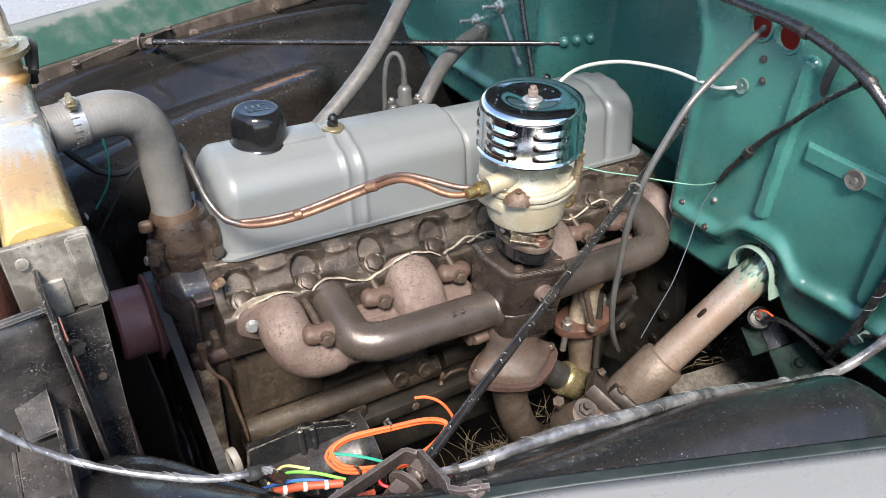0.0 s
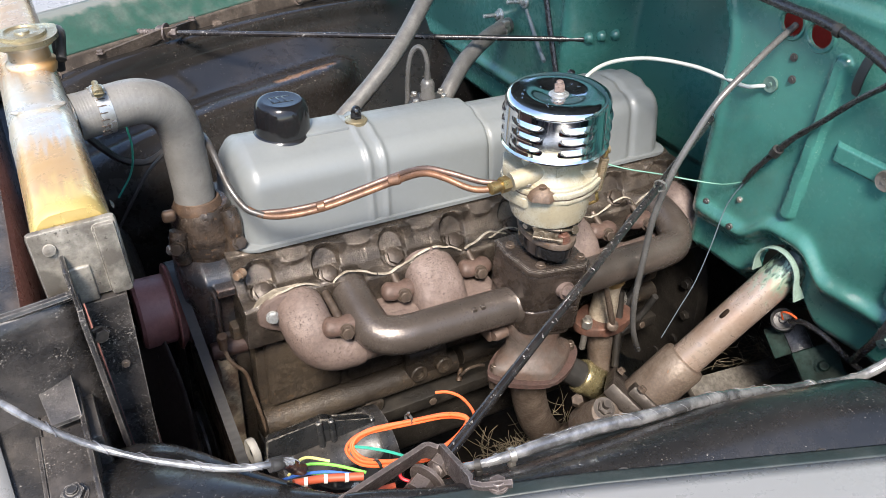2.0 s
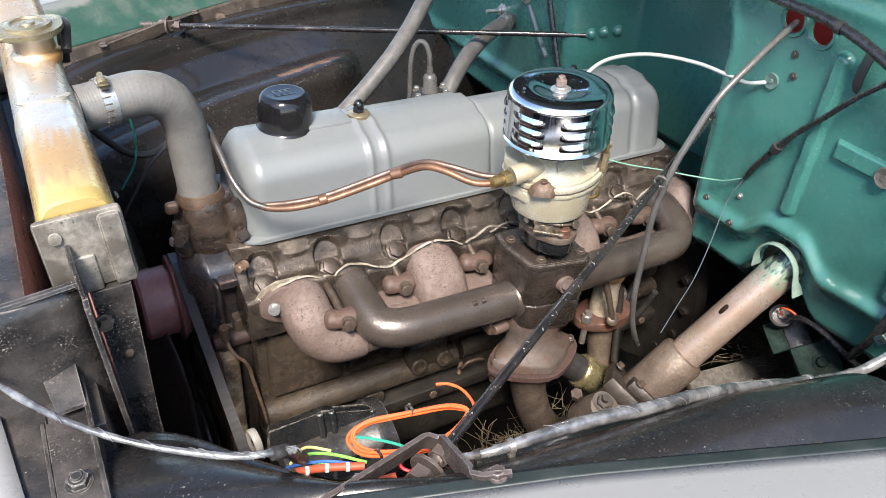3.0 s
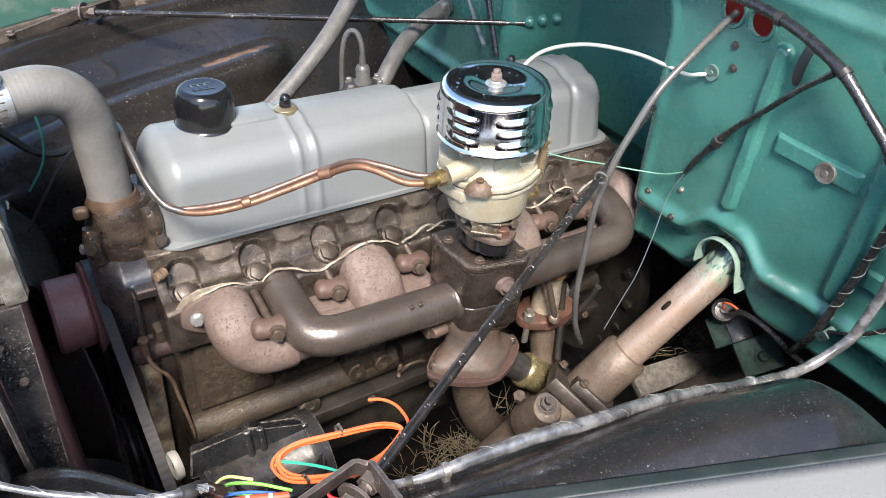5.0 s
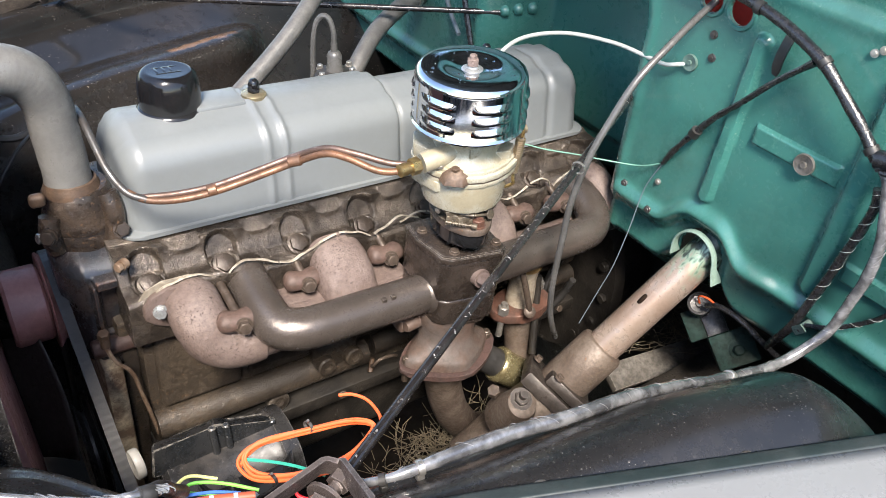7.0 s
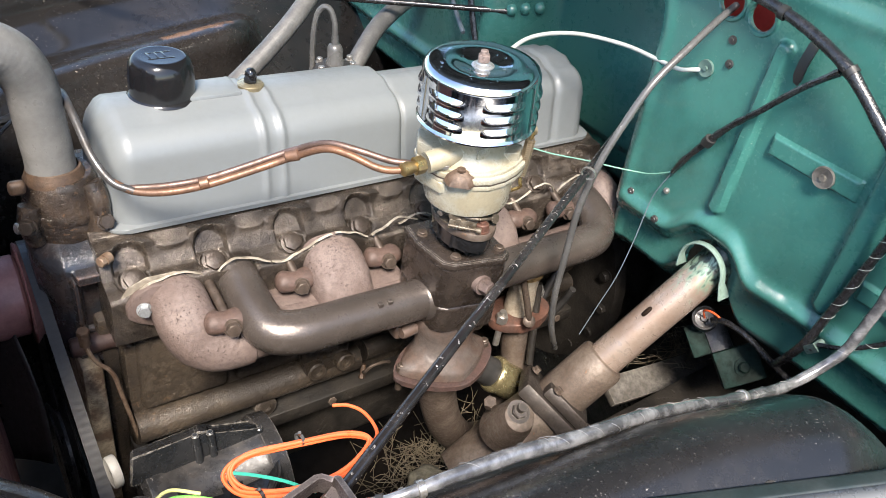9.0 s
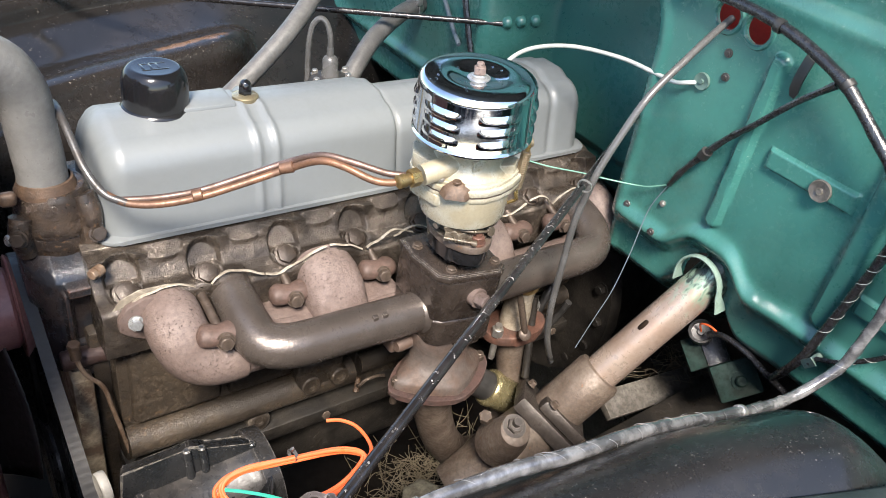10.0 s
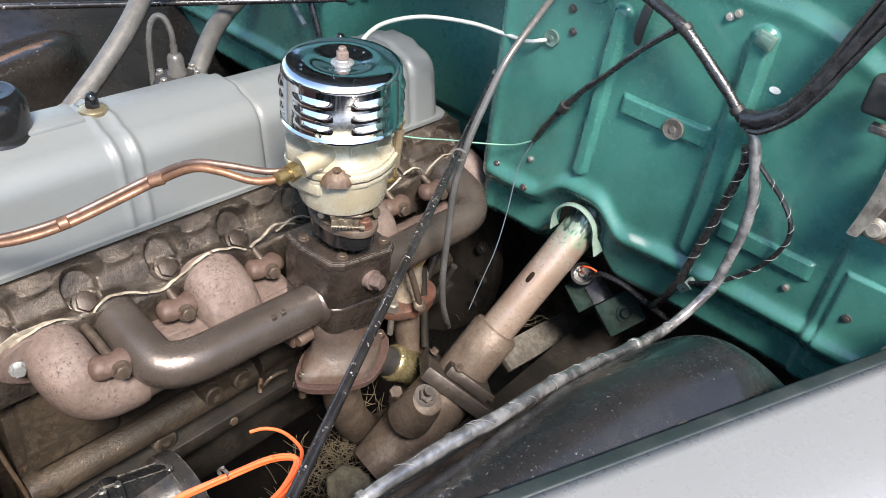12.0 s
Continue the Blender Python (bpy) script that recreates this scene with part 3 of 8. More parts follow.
def firewall_x(y, z):
    x = FW
    dy, dz = abs(y - RECESS_Y) - RECESS_HALF + 0.12, z - RECESS_TOP + 0.12
    inside = 0.12 - math.hypot(max(dy, 0), max(dz, 0)) - min(0, max(dy, dz))
    x += 0.115 * sstep(-0.004, 0.055, inside)
    x -= 0.004 * math.exp(-((inside + 0.012) / 0.008) ** 2)
    out = sstep(0.0, 0.03, -inside)
    foot = firewall_foot(y)
    d = foot - z
    if d > 0:
        x += 0.010 * sstep(0, 0.02, d)
    if d > 0.058:
        x += (math.hypot(d - 0.058, 0.012) - 0.012) * 1.30
    x -= 0.0115 * math.exp(-((z - foot - 0.010) / 0.0125) ** 2) * out
    x -= 0.009 * rib(y, z, -0.122, 0.915, -0.133, 1.13, 0.0125)
    x -= 0.009 * rib(y, z, -0.295, 0.885, -0.298, 1.155, 0.0165)
    # two flat raised strips with square ends
    x -= 0.0055 * strip(y, z, -0.272, -0.160, 1.0145, 1.0385) + 0.0055 * strip(y, z, -0.435, -0.321, 0.9145, 0.9375)
    # lapped side panel of the cowl, with a seam across it
    x -= 0.007 * sstep(-0.453, -0.460, y) + 0.004 * strip(y, z, -0.70, -0.470, 0.80, 0.952)
    # above the harness's rounded shoulder the cowl is tilted forward to shade it
    top = 1.186 - 0.9 * max(0, -0.31 - y) ** 1.5
    if z > top:
        x += 0.003 * sstep(0.0, 0.030, z - top) - 0.14 * max(0, z - top - 0.02)
    x -= 0.0018 * math.exp(-((z - top) / 0.009) ** 2) * sstep(0.05, -0.02, y)
    return x + 0.0016 * noise.noise(Vector((y * 8, z * 8, 3)))


def build_firewall():
    bm = bm_new()
    z0, z1, ny, nz = 0.52, 1.275, 400, 400

    def at(u, v):
        y, v = pw(u, ((0, -0.80), (0.08, -0.55), (0.66, 0.06), (0.85, 0.45), (1, 1.25))), v
        z = pw(v, ((0, z0), (0.06, 0.72), (0.86, 1.22), (1, z1)))
        return (firewall_x(y, z), y, z)
    add_grid(bm, ny, nz, at)
    cut = []
    for f in bm.faces:
        c = f.calc_center_median()
        for hy, hz, r in HOLES:
            if math.hypot(c.y - hy, c.z - hz) < r:
                cut.append(f)
        if math.hypot((c.y + 0.135) / 0.034, max(0, c.z - 0.823) / 0.037) < 1 and c.z > 0.775:
            cut.append(f)
    bmesh.ops.delete(bm, geom=list(set(cut)), context="FACES")
    fw = part("firewall", bm, GREEN)
    thicken(fw, 0.003, 1)
    tagged(fw, "green painted steel firewall with pressed ribs and a rounded recess", "firewall", kind="structure")
    for hy, hz, r in HOLES:
        bm = bm_new()
        x = firewall_x(hy, hz)
        add_lathe(bm, [(r - 0.003, 0.000), (r - 0.0015, -0.0026), (r + 0.002, -0.0026), (r + 0.0045, 0.001), (r - 0.003, 0.005), (r - 0.003, 0.000)],
                  (x, hy, hz), (x + 1, hy, hz), 36)
        part("hole_rim", bm, GREEN, fw)
    # flange round the steering column's opening
    bm = bm_new()
    arch = [(-0.101, 0.806)] + [(-0.135 + 0.035 * math.cos(radians(a)), 0.823 + 0.037 * math.sin(radians(a))) for a in range(0, 181, 12)] + [(-0.1735, 0.812), (-0.1775, 0.800)]
    rings = []
    for i, (y, z) in enumerate(arch):
        p, q = Vector(arch[max(0, i - 1)]), Vector(arch[min(len(arch) - 1, i + 1)])
        o = Vector(((q - p).y, -(q - p).x)).normalized() * 0.0016
        deep = 0.713 + 0.012 * sstep(0.83, 0.80, z)
        rings.append([(0.705, y - o.x, z - o.y), (0.704, y, z), (0.705, y + o.x, z + o.y), (deep, y + o.x, z + o.y), (deep, y - o.x, z - o.y)])
    add_loft(bm, rings)
    part("column_flange", bm, PALELIP, fw, "pale worn lip round the column opening")
    # grommet, screws, studs
    for hy, hz, r, mt in ((-0.043, 1.070, 0.0105, FLANGE), (-0.234, 1.0245, 0.0125, WORNBAR)):
        bm = bm_new()
        x = firewall_x(hy, hz)
        add_lathe(bm, [(0, -0.004), (r * 0.28, -0.004), (r * 0.3, -0.0015), (r * 0.55, -0.002), (r, -0.003), (r * 1.05, 0.0), (r * 0.9, 0.003), (0, 0.003)], (x - 0.001, hy, hz), (x + 1, hy, hz), 24)
        part("grommet" if mt is FLANGE else "button_plug", bm, mt, fw, "dull round plug in the panel" if mt is WORNBAR else "")
    for hy, hz in ((-0.065, 1.1145), (-0.071, 1.087), (0.012, 0.858), (-0.045, 0.848), (-0.49, 0.90)):
        bm = bm_new()
        x = firewall_x(hy, hz)
        add_lathe(bm, [(0, -0.0035), (0.0026, -0.0035), (0.0030, -0.002), (0.0052, -0.0018), (0.0056, 0.001), (0, 0.001)], (x, hy, hz), (x + 1, hy, hz), 14)
        part("plug", bm, GREYPIPE, fw)
    for hy, hz in ((-0.043, 0.891), (0.047, 0.985), (-0.256, 1.166), (-0.264, 1.172), (-0.418, 0.893)):
        bm = bm_new()
        x = firewall_x(hy, hz)
        add_hex(bm, (x - 0.0005, hy, hz), (-1, 0, 0.1), 0.0065, 0.003, washer=0.0045)
        part("screw", bm, STEEL, fw)
    # square boss on the second rib, a paint chip and a rubber strap end
    bm = bm_new()
    x = firewall_x(-0.303, 1.158)
    m = pose(x - 0.002, -0.303, 1.158, 12, 0, 0)
    add_box(bm, (-0.003, -0.010, -0.008), (0.003, 0.010, 0.008), 0.0015, m=m)
    add_box(bm, (-0.0042, -0.0062, -0.0045), (0.001, 0.0062, 0.0045), 0.0005, m=m)
    part("square_boss", bm, FLANGE, fw, "pale rimmed square boss")
    bm = bm_new()
    y, z = -0.326, 1.108
    add_lathe(bm, [(0.0065, 0.0006), (0.006, 0.0012), (0, 0.0014)], (firewall_x(y, z) , y, z), (0, y, z), 12, squash=0.6)
    part("paint_chip", bm, WHITEP, fw, "small white paint chip")
    for hy, hz in ((0.608, 0.964), (0.527, 1.015)):
        bm = bm_new()
        x = firewall_x(hy, hz)
        add_lathe(bm, [(0, 0), (0.013, 0), (0.013, 0.003), (0.008, 0.004), (0.008, 0.010), (0.004, 0.011), (0.004, 0.04), (0, 0.041)], (x, hy, hz), (x - 1, hy, hz + 0.1), 16)
        part("stud", bm, ZINC, fw)
    return fw


firewall = build_firewall()

# the cab's red inside, seen through the open holes
bm = bm_new()
add_box(bm, (0.850, -0.62, 0.95), (0.880, 0.32, 1.26), 0.005)
tagged(part("cab_wall", bm, CABRED), "dull red painted panel inside the cab", "wall", kind="structure")

NEAR_Z, FAR_Z = 1.0, 0.958


def near_lip(x):
    return -0.325 - 0.35 * x - 0.065 * max(0, x - 0.15)


def far_lip(x):
    return 0.835 + 0.35 * x


def near_inner(u, v):
    x = -0.36 + 1.16 * u
    yl = near_lip(x) + 0.001
    yi = pw(x, ((-0.36, -0.12), (-0.170, -0.152), (-0.138, -0.153), (-0.112, -0.168), (-0.091, -0.190), (-0.066, -0.222), (-0.036, -0.255), (-0.012, -0.283), (0.05, -0.305),
                (0.2, -0.325), (0.5, -0.338), (0.66, -0.355), (0.76, -0.40), (0.85, -0.45)))
    zi = pw(x, ((-0.36, 0.955), (-0.10, 0.960), (-0.02, 0.960), (0.03, 0.955), (0.2, 0.950), (0.35, 0.925), (0.49, 0.878), (0.62, 0.838), (0.72, 0.80), (0.8, 0.76)))
    zl = NEAR_Z - 0.006
    if v < 0.6:
        t = v / 0.6
        hump = 0.030 * math.sin(math.pi * t) * sstep(0.1, 0.45, x) + 0.012 * math.sin(math.pi * t) * (1 - sstep(0.0, 0.1, x))
        fall = 1.6 * max(0, x - 0.40 - 0.10 * t) ** 1.3
        return (x, yl + (yi - yl) * t, zl + (zi - zl) * t * t * (1.6 - 0.6 * t) + hump - fall)
    t = (v - 0.6) / 0.4
    zi -= 1.6 * max(0, x - 0.50) ** 1.3
    a, r = min(1, t * 4) * 1.57, 0.024 - 0.010 * sstep(-0.05, 0.1, x)
    return (x, yi + r * math.sin(a), zi - r * (1 - math.cos(a)) - 0.45 * max(0, t - 0.25))


bm = bm_new()
add_grid(bm, 120, 70, near_inner)
near_panel = thicken(part("inner_fender", bm, BLACK), 0.002)
tagged(near_panel, "black painted inner fender panel, dusty and scratched, under the wiring loom", "inner fender", kind="structure")


def lip_strip(sgn, w0, w1, rise, z, lip):
    def at(u, v):
        x = -0.45 + 1.6 * u
        return (x, lip(x) + sgn * (w0 + (w1 - w0) * v), z + rise * math.sin(v * 1.57))
    return at


bm = bm_new()
add_grid(bm, 60, 6, lip_strip(1, 0.002, -0.013, 0.004, NEAR_Z, near_lip))
near_seal = thicken(part("fender_lip", bm, LIP), 0.004)
tagged(near_seal, "grey green bolted lip along the fender's inner edge", "fender lip", kind="structure")
for x in (0.02, 0.19, 0.34, 0.55):
    bm = bm_new()
    add_lathe(bm, [(0.0045, 0), (0.0042, 0.0014), (0.0022, 0.0024), (0, 0.0026)], (x, near_lip(x) + 0.003, NEAR_Z - 0.004), (x, near_lip(x) + 0.02, 1.02), 16)
    part("rivet", bm, WORNBAR, near_seal)


bm = bm_new()
add_grid(bm, 30, 6, lambda u, v: (0.25 + 0.9 * u, near_lip(0.25 + 0.9 * u) - 0.001, NEAR_Z - 0.004 - 0.30 * v))
tagged(thicken(part("fender_skirt", bm, LIP), 0.002), "grey green skirt below the fender lip", "fender skirt", kind="structure")


def near_fender(u, v):
    x = -0.75 + 2.1 * u
    y0 = near_lip(max(-0.6, min(x, 1.2))) - 0.0115
    s = 0.62 * v
    z = NEAR_Z + 0.003 + 0.020 * math.sin(min(1, s / 0.16) * 1.57) - 1.25 * max(0, s - 0.10) ** 1.7
    return (x, y0 - s * 0.9, z - 0.9 * max(0, -x - 0.15) ** 2)


bm = bm_new()
add_grid(bm, 60, 40, near_fender)
tagged(thicken(part("fender", bm, PALE), 0.003), "pale grey painted steel front fender, smooth and rounded", "fender", kind="structure")


def far_inner(u, v):
    x = -0.42 + 1.28 * u
    yl = far_lip(x)
    y = yl - pw(v, ((0, 0.0), (0.10, 0.010), (0.15, 0.045), (0.45, 0.20), (0.62, 0.31), (0.75, 0.345), (1, 0.37)))
    z = FAR_Z - pw(v, ((0, 0.0), (0.10, 0.035), (0.15, 0.045), (0.45, 0.115), (0.62, 0.20), (0.75, 0.33), (1, 0.62)))
    # wheelhouse bulge, with a long shoulder towards the front
    b = math.exp(-((v - 0.50) / 0.09) ** 2) * sstep(0.50, 0.36, x) * sstep(-0.4, -0.1, x)
    y -= 0.055 * b
    z += 0.025 * b
    # two long pressed swellings with rounded ends
    p = min(1, max(0, (x - 0.10) / 0.53))
    c = math.exp(-(math.hypot((v - 0.115 - 0.125 * p * p) / 0.045, max(0, x - 0.60) / 0.05, max(0, 0.05 - x) / 0.15)) ** 2)
    q = min(1, max(0, (x - 0.15) / 0.27))
    e = math.exp(-(math.hypot((v - 0.425 - 0.035 * q) / 0.050, max(0, x - 0.42) / 0.035, max(0, 0.1 - x) / 0.2)) ** 2.6)
    return (x, y - 0.022 * c - 0.030 * e, z + 0.024 * c + 0.030 * e)


bm = bm_new()
add_grid(bm, 130, 110, far_inner)
far_panel = thicken(part("inner_fender", bm, DUSTBLACK), 0.002, 1)
stain_on(DUSTBLACK, far_inner(0.54, 0.432), far_inner(0.63, 0.440), 0.012, (0.13, 0.075, 0.045))
tagged(far_panel, "black inner fender panel with a long pressed bulge, across the engine", "inner fender", kind="structure")
for x in (-0.1, 0.22, 0.42, 0.6):
    bm = bm_new()
    y = far_lip(x)
    add_hex(bm, (x, y - 0.014, FAR_Z - 0.020), (0, -1, 0.45), 0.015, 0.008, washer=0.011)
    part("bolt", bm, BOLT, far_panel)

bm = bm_new()
add_grid(bm, 80, 6, lambda u, v: (-0.42 + 1.28 * u, far_lip(-0.42 + 1.28 * u) - 0.003 - 0.010 * v, FAR_Z + 0.004 - (0.036 + 0.003 * noise.noise(Vector((u * 30, 0, 0)))) * v))
thicken(part("mounting_strip", bm, RUSTYSTRIP, far_panel, "grimy brown bolted strip along the top edge"), 0.002)
bm = bm_new()


def far_flange(u, v):
    x = -0.6 + 1.9 * u
    y = far_lip(x) + pw(v, ((0, 0.0), (0.3, 0.012), (0.75, 0.055), (1, 0.075)))
    return (x, y, FAR_Z + 0.002 + pw(v, ((0, 0), (0.3, 0.010), (0.75, 0.052), (1, 0.060))))


add_grid(bm, 60, 12, far_flange)
stain_on(BAREFLANGE, far_flange(0, 0.88), far_flange(1, 0.88), 0.017, (0.118, 0.128, 0.118))
tagged(thicken(part("fender_flange", bm, BAREFLANGE), 0.003, 1), "worn green flange of the fender with bare patches", "fender flange", kind="structure")
bm = bm_new()


def far_fender(u, v):
    x = -0.9 + 2.3 * u
    y0 = far_lip(max(-0.6, min(x, 1.2))) + 0.072
    s = 0.7 * v
    return (x, y0 + s * 0.9, FAR_Z + 0.058 + 0.015 * math.sin(min(1, s / 0.2) * 1.57) - 1.1 * max(0, s - 0.16) ** 1.7)


add_grid(bm, 40, 30, far_fender)
tagged(thicken(part("fender", bm, PALE), 0.003), "pale grey painted far front fender, smooth", "fender", kind="structure")

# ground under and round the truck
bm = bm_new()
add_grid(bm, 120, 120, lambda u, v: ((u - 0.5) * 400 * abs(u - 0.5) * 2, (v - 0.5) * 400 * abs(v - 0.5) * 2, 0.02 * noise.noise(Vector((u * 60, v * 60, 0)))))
tagged(part("ground", bm, GROUND), "dry bare soil under the truck, near black to stand for shade", "ground", kind="structure")

# pale edge of the bodywork ahead of the radiator support
bm = bm_new()
add_grid(bm, 30, 12, lambda u, v: (-0.2115 - 0.022 * (1 - v) - 0.45 * u, -0.115 - 0.20 * v, 1.006 - 0.5 * u * u))
tagged(thicken(part("front_apron", bm, PALE), 0.003), "pale grey painted edge of the front bodywork", "apron", kind="structure")

# raised hood, hinged at the cowl
bm = bm_new()


def hood_at(u, v):
    y = -0.38 + 1.42 * u
    c = 1 - (2 * u - 1) ** 2
    x, z = 0.84 - 0.72 * v, 1.30 + 1.02 * v
    return (x - 0.10 * c, y, z + 0.14 * c - 0.05)


add_grid(bm, 24, 24, hood_at)
tagged(thicken(part("hood", bm, SATIN), 0.003), "raised hood with a black painted underside", "hood", kind="structure")

# unseen cowl top and cab front behind the hood, added to darken reflections
bm = bm_new()
add_box(bm, (0.945, -0.62, 1.42), (1.20, 1.13, 1.49), 0.02, 3)
tagged(part("cowl", bm, GREEN), "green painted cowl top ahead of the cab", "cowl", kind="structure")
bm = bm_new()
add_box(bm, (1.15, -0.62, 0.5), (1.25, 1.13, 1.95), 0.05, 4)
tagged(part("cab_front", bm, GREEN), "green painted front of the cab", "cab", kind="structure")

# added dark wall behind the toe board; hides lit ground and stands for shade
bm = bm_new()
add_box(bm, (0.935, -0.80, 0.0), (0.965, 1.25, 0.70), 0.005)
tagged(part("underbody", bm, GRIME), "added dark wall behind the toe board, standing for shade", "underbody", kind="structure")

# chassis rail and cross member, deep in the bay
bm = bm_new()
add_box(bm, (-0.7, -0.20, 0.42), (1.6, -0.13, 0.57), 0.008)
tagged(part("chassis_rail", bm, GRIME), "black steel chassis rail, dusty", "chassis rail", kind="structure")
bm = bm_new()
add_box(bm, (-0.7, 0.64, 0.42), (1.6, 0.71, 0.57), 0.008)
tagged(part("chassis_rail", bm, GRIME), "black steel chassis rail, dusty", "chassis rail", kind="structure")
bm = bm_new()
add_box(bm, (-0.28, -0.55, 0.30), (-0.20, 1.1, 1.0), 0.008)
tagged(part("front_panel", bm, SATIN), "black panel ahead of the radiator", "panel", kind="structure")

# ---- engine ----
def eng(p):
    return ENGINE @ Vector(p)


def build_block():
    t = thing("engine_block", eng((0.4, 0.25, -0.5)), "greasy brown cast iron six cylinder engine block", "engine block")
    bm = bm_new()
    add_box(bm, (0.032, 0.125, -0.31), (0.775, 0.385, -0.098), 0.008)
    part("crankcase", bm, BLOCK, t, m=ENGINE)
    for x in (0.045, 0.165, 0.29, 0.415, 0.54, 0.665):
        bm = bm_new()
        add_box(bm, (x, 0.117, -0.240), (x + 0.112, 0.14, -0.112), 0.010, 3)
        part("water_jacket", bm, BLOCK, t, m=ENGINE)
    bm = bm_new()
    add_tube(bm, [(0.035, 0.118, -0.262), (0.2, 0.116, -0.262), (0.345, 0.116, -0.262)], 0.021, 12, 4)
    add_tube(bm, [(0.36, 0.122, -0.262), (0.56, 0.122, -0.262), (0.77, 0.122, -0.262)], 0.017, 12, 4)
    part("gallery_rib", bm, BLOCK, t, m=ENGINE)
    bm = bm_new()
    add_box(bm, (0.255, 0.098, -0.262), (0.325, 0.13, -0.205), 0.010, 3)
    for x in (0.268, 0.312):
        add_lathe(bm, [(0.014, -0.01), (0.014, 0.012), (0.012, 0.014), (0.007, 0.014), (0.006, 0.009), (0, 0.009)], (x, 0.098, -0.238), (x, -1, -0.1), 18)
    part("mount_boss", bm, BLOCK, t, "greasy boss with two plugs", m=ENGINE)
    bm = bm_new()
    add_box(bm, (0.03, 0.095, -0.33), (0.775, 0.40, -0.305), 0.004)
    add_box(bm, (0.05, 0.13, -0.47), (0.76, 0.37, -0.325), 0.03, 4)
    part("oil_pan", bm, GRIME, t, "black oil pan with a narrow rail", m=ENGINE)
    for i in range(7):
        bm = bm_new()
        add_hex(bm, (0.08 + i * 0.11, 0.10, -0.318), (0, -1, 0.3), 0.014, 0.007, washer=0.008)
        part("pan_bolt", bm, BOLT, t, m=ENGINE)
    for x, z in ((0.20, -0.288), (0.45, -0.29), (0.60, -0.28)):
        bm = bm_new()
        add_lathe(bm, [(0.016, -0.02), (0.016, 0.004), (0.012, 0.006), (0.007, 0.006), (0.006, 0.002), (0, 0.002)], (x, 0.105, z), (x, -1, z + 0.2), 18)
        part("core_plug", bm, IRON, t, m=ENGINE)
    bm = bm_new()
    add_box(bm, (0.012, 0.146, -0.44), (0.033, 0.375, -0.10), 0.006)
    part("timing_cover", bm, BLOCK, t, "stained timing cover at the front", m=ENGINE)
    return t


build_block()

HEAD_X = (0.054, 0.145, 0.243, 0.340, 0.440, 0.540, 0.640, 0.738)
PORTS = ((0.092, 0.046), (0.155, 0.026), (0.283, 0.046), (0.520, 0.046), (0.690, 0.026), (0.740, 0.036))
SEAT, SEAT_UP, SEAT_DOWN = Vector((0, 0.130, -0.040)), Vector((0, -0.62, 0.78)), Vector((0, -0.78, -0.62))


def head_height(x, q):
    """Height of the head's near flank over the plane of the bolt seats; q runs down the flank from the bolts' line."""
    h = pw(q, ((-0.064, 0.001), (-0.050, 0.006), (-0.0405, 0.0132), (-0.0345, 0.0170), (-0.0305, 0.0135), (-0.020, 0.0080), (-0.004, 0.0035), (0.008, 0.0060), (0.020, 0.0130), (0.025, 0.0125), (0.031, 0.006), (0.062, -0.032)))
    for xp, w in PORTS:
        h += 0.019 * math.exp(-((x - xp) / w) ** 4) * math.exp(-((q - 0.013) / 0.0125) ** 2)
    xb = min(HEAD_X, key=lambda c: abs(c - x))
    # rounded crest swells over each bolt pocket
    swell = math.exp(-((x - xb) / 0.026) ** 4)
    h += 0.0070 * swell * math.exp(-((q + 0.034) / 0.010) ** 2)
    # flat pads midway between the bolts
    for p, r in zip(HEAD_X, HEAD_X[1:]):
        xm = (p + r) / 2 + 0.003
        if abs(x - xm) < 0.024:
            e = 0.0145 - math.hypot(max(0, abs(x - xm) - 0.006), max(0, q + 0.040))
            e = min(e, q + 0.0475)
            k = sstep(-0.0016, 0.0016, e)
            h = h * (1 - k) + (0.0148 + 0.10 * (q + 0.04)) * k
    # pocket scooped above the bolt, and its raised seat
    dq = q if q > 0 else min(0, q + 0.021)
    k = 1 - sstep(0.0165, 0.0205, math.hypot(x - xb, dq))
    h = h * (1 - k) + min(h, -0.0025 + 0.0085 * sstep(-0.010, -0.042, q)) * k
    d = math.hypot(x - xb, q)
    if d < 0.030 and q > -0.016:
        rim = sstep(0.0145, 0.0160, d) * (1 - sstep(0.0195, 0.0265, d)) * sstep(-0.016, -0.006, q)
        h = max(h, 0.0034 * rim + h * (1 - rim)) if d > 0.0152 else h
    if d < 0.0152:
        h = -0.0012
    return h + 0.0007 * noise.noise(Vector((x * 55, q * 55, 5)))


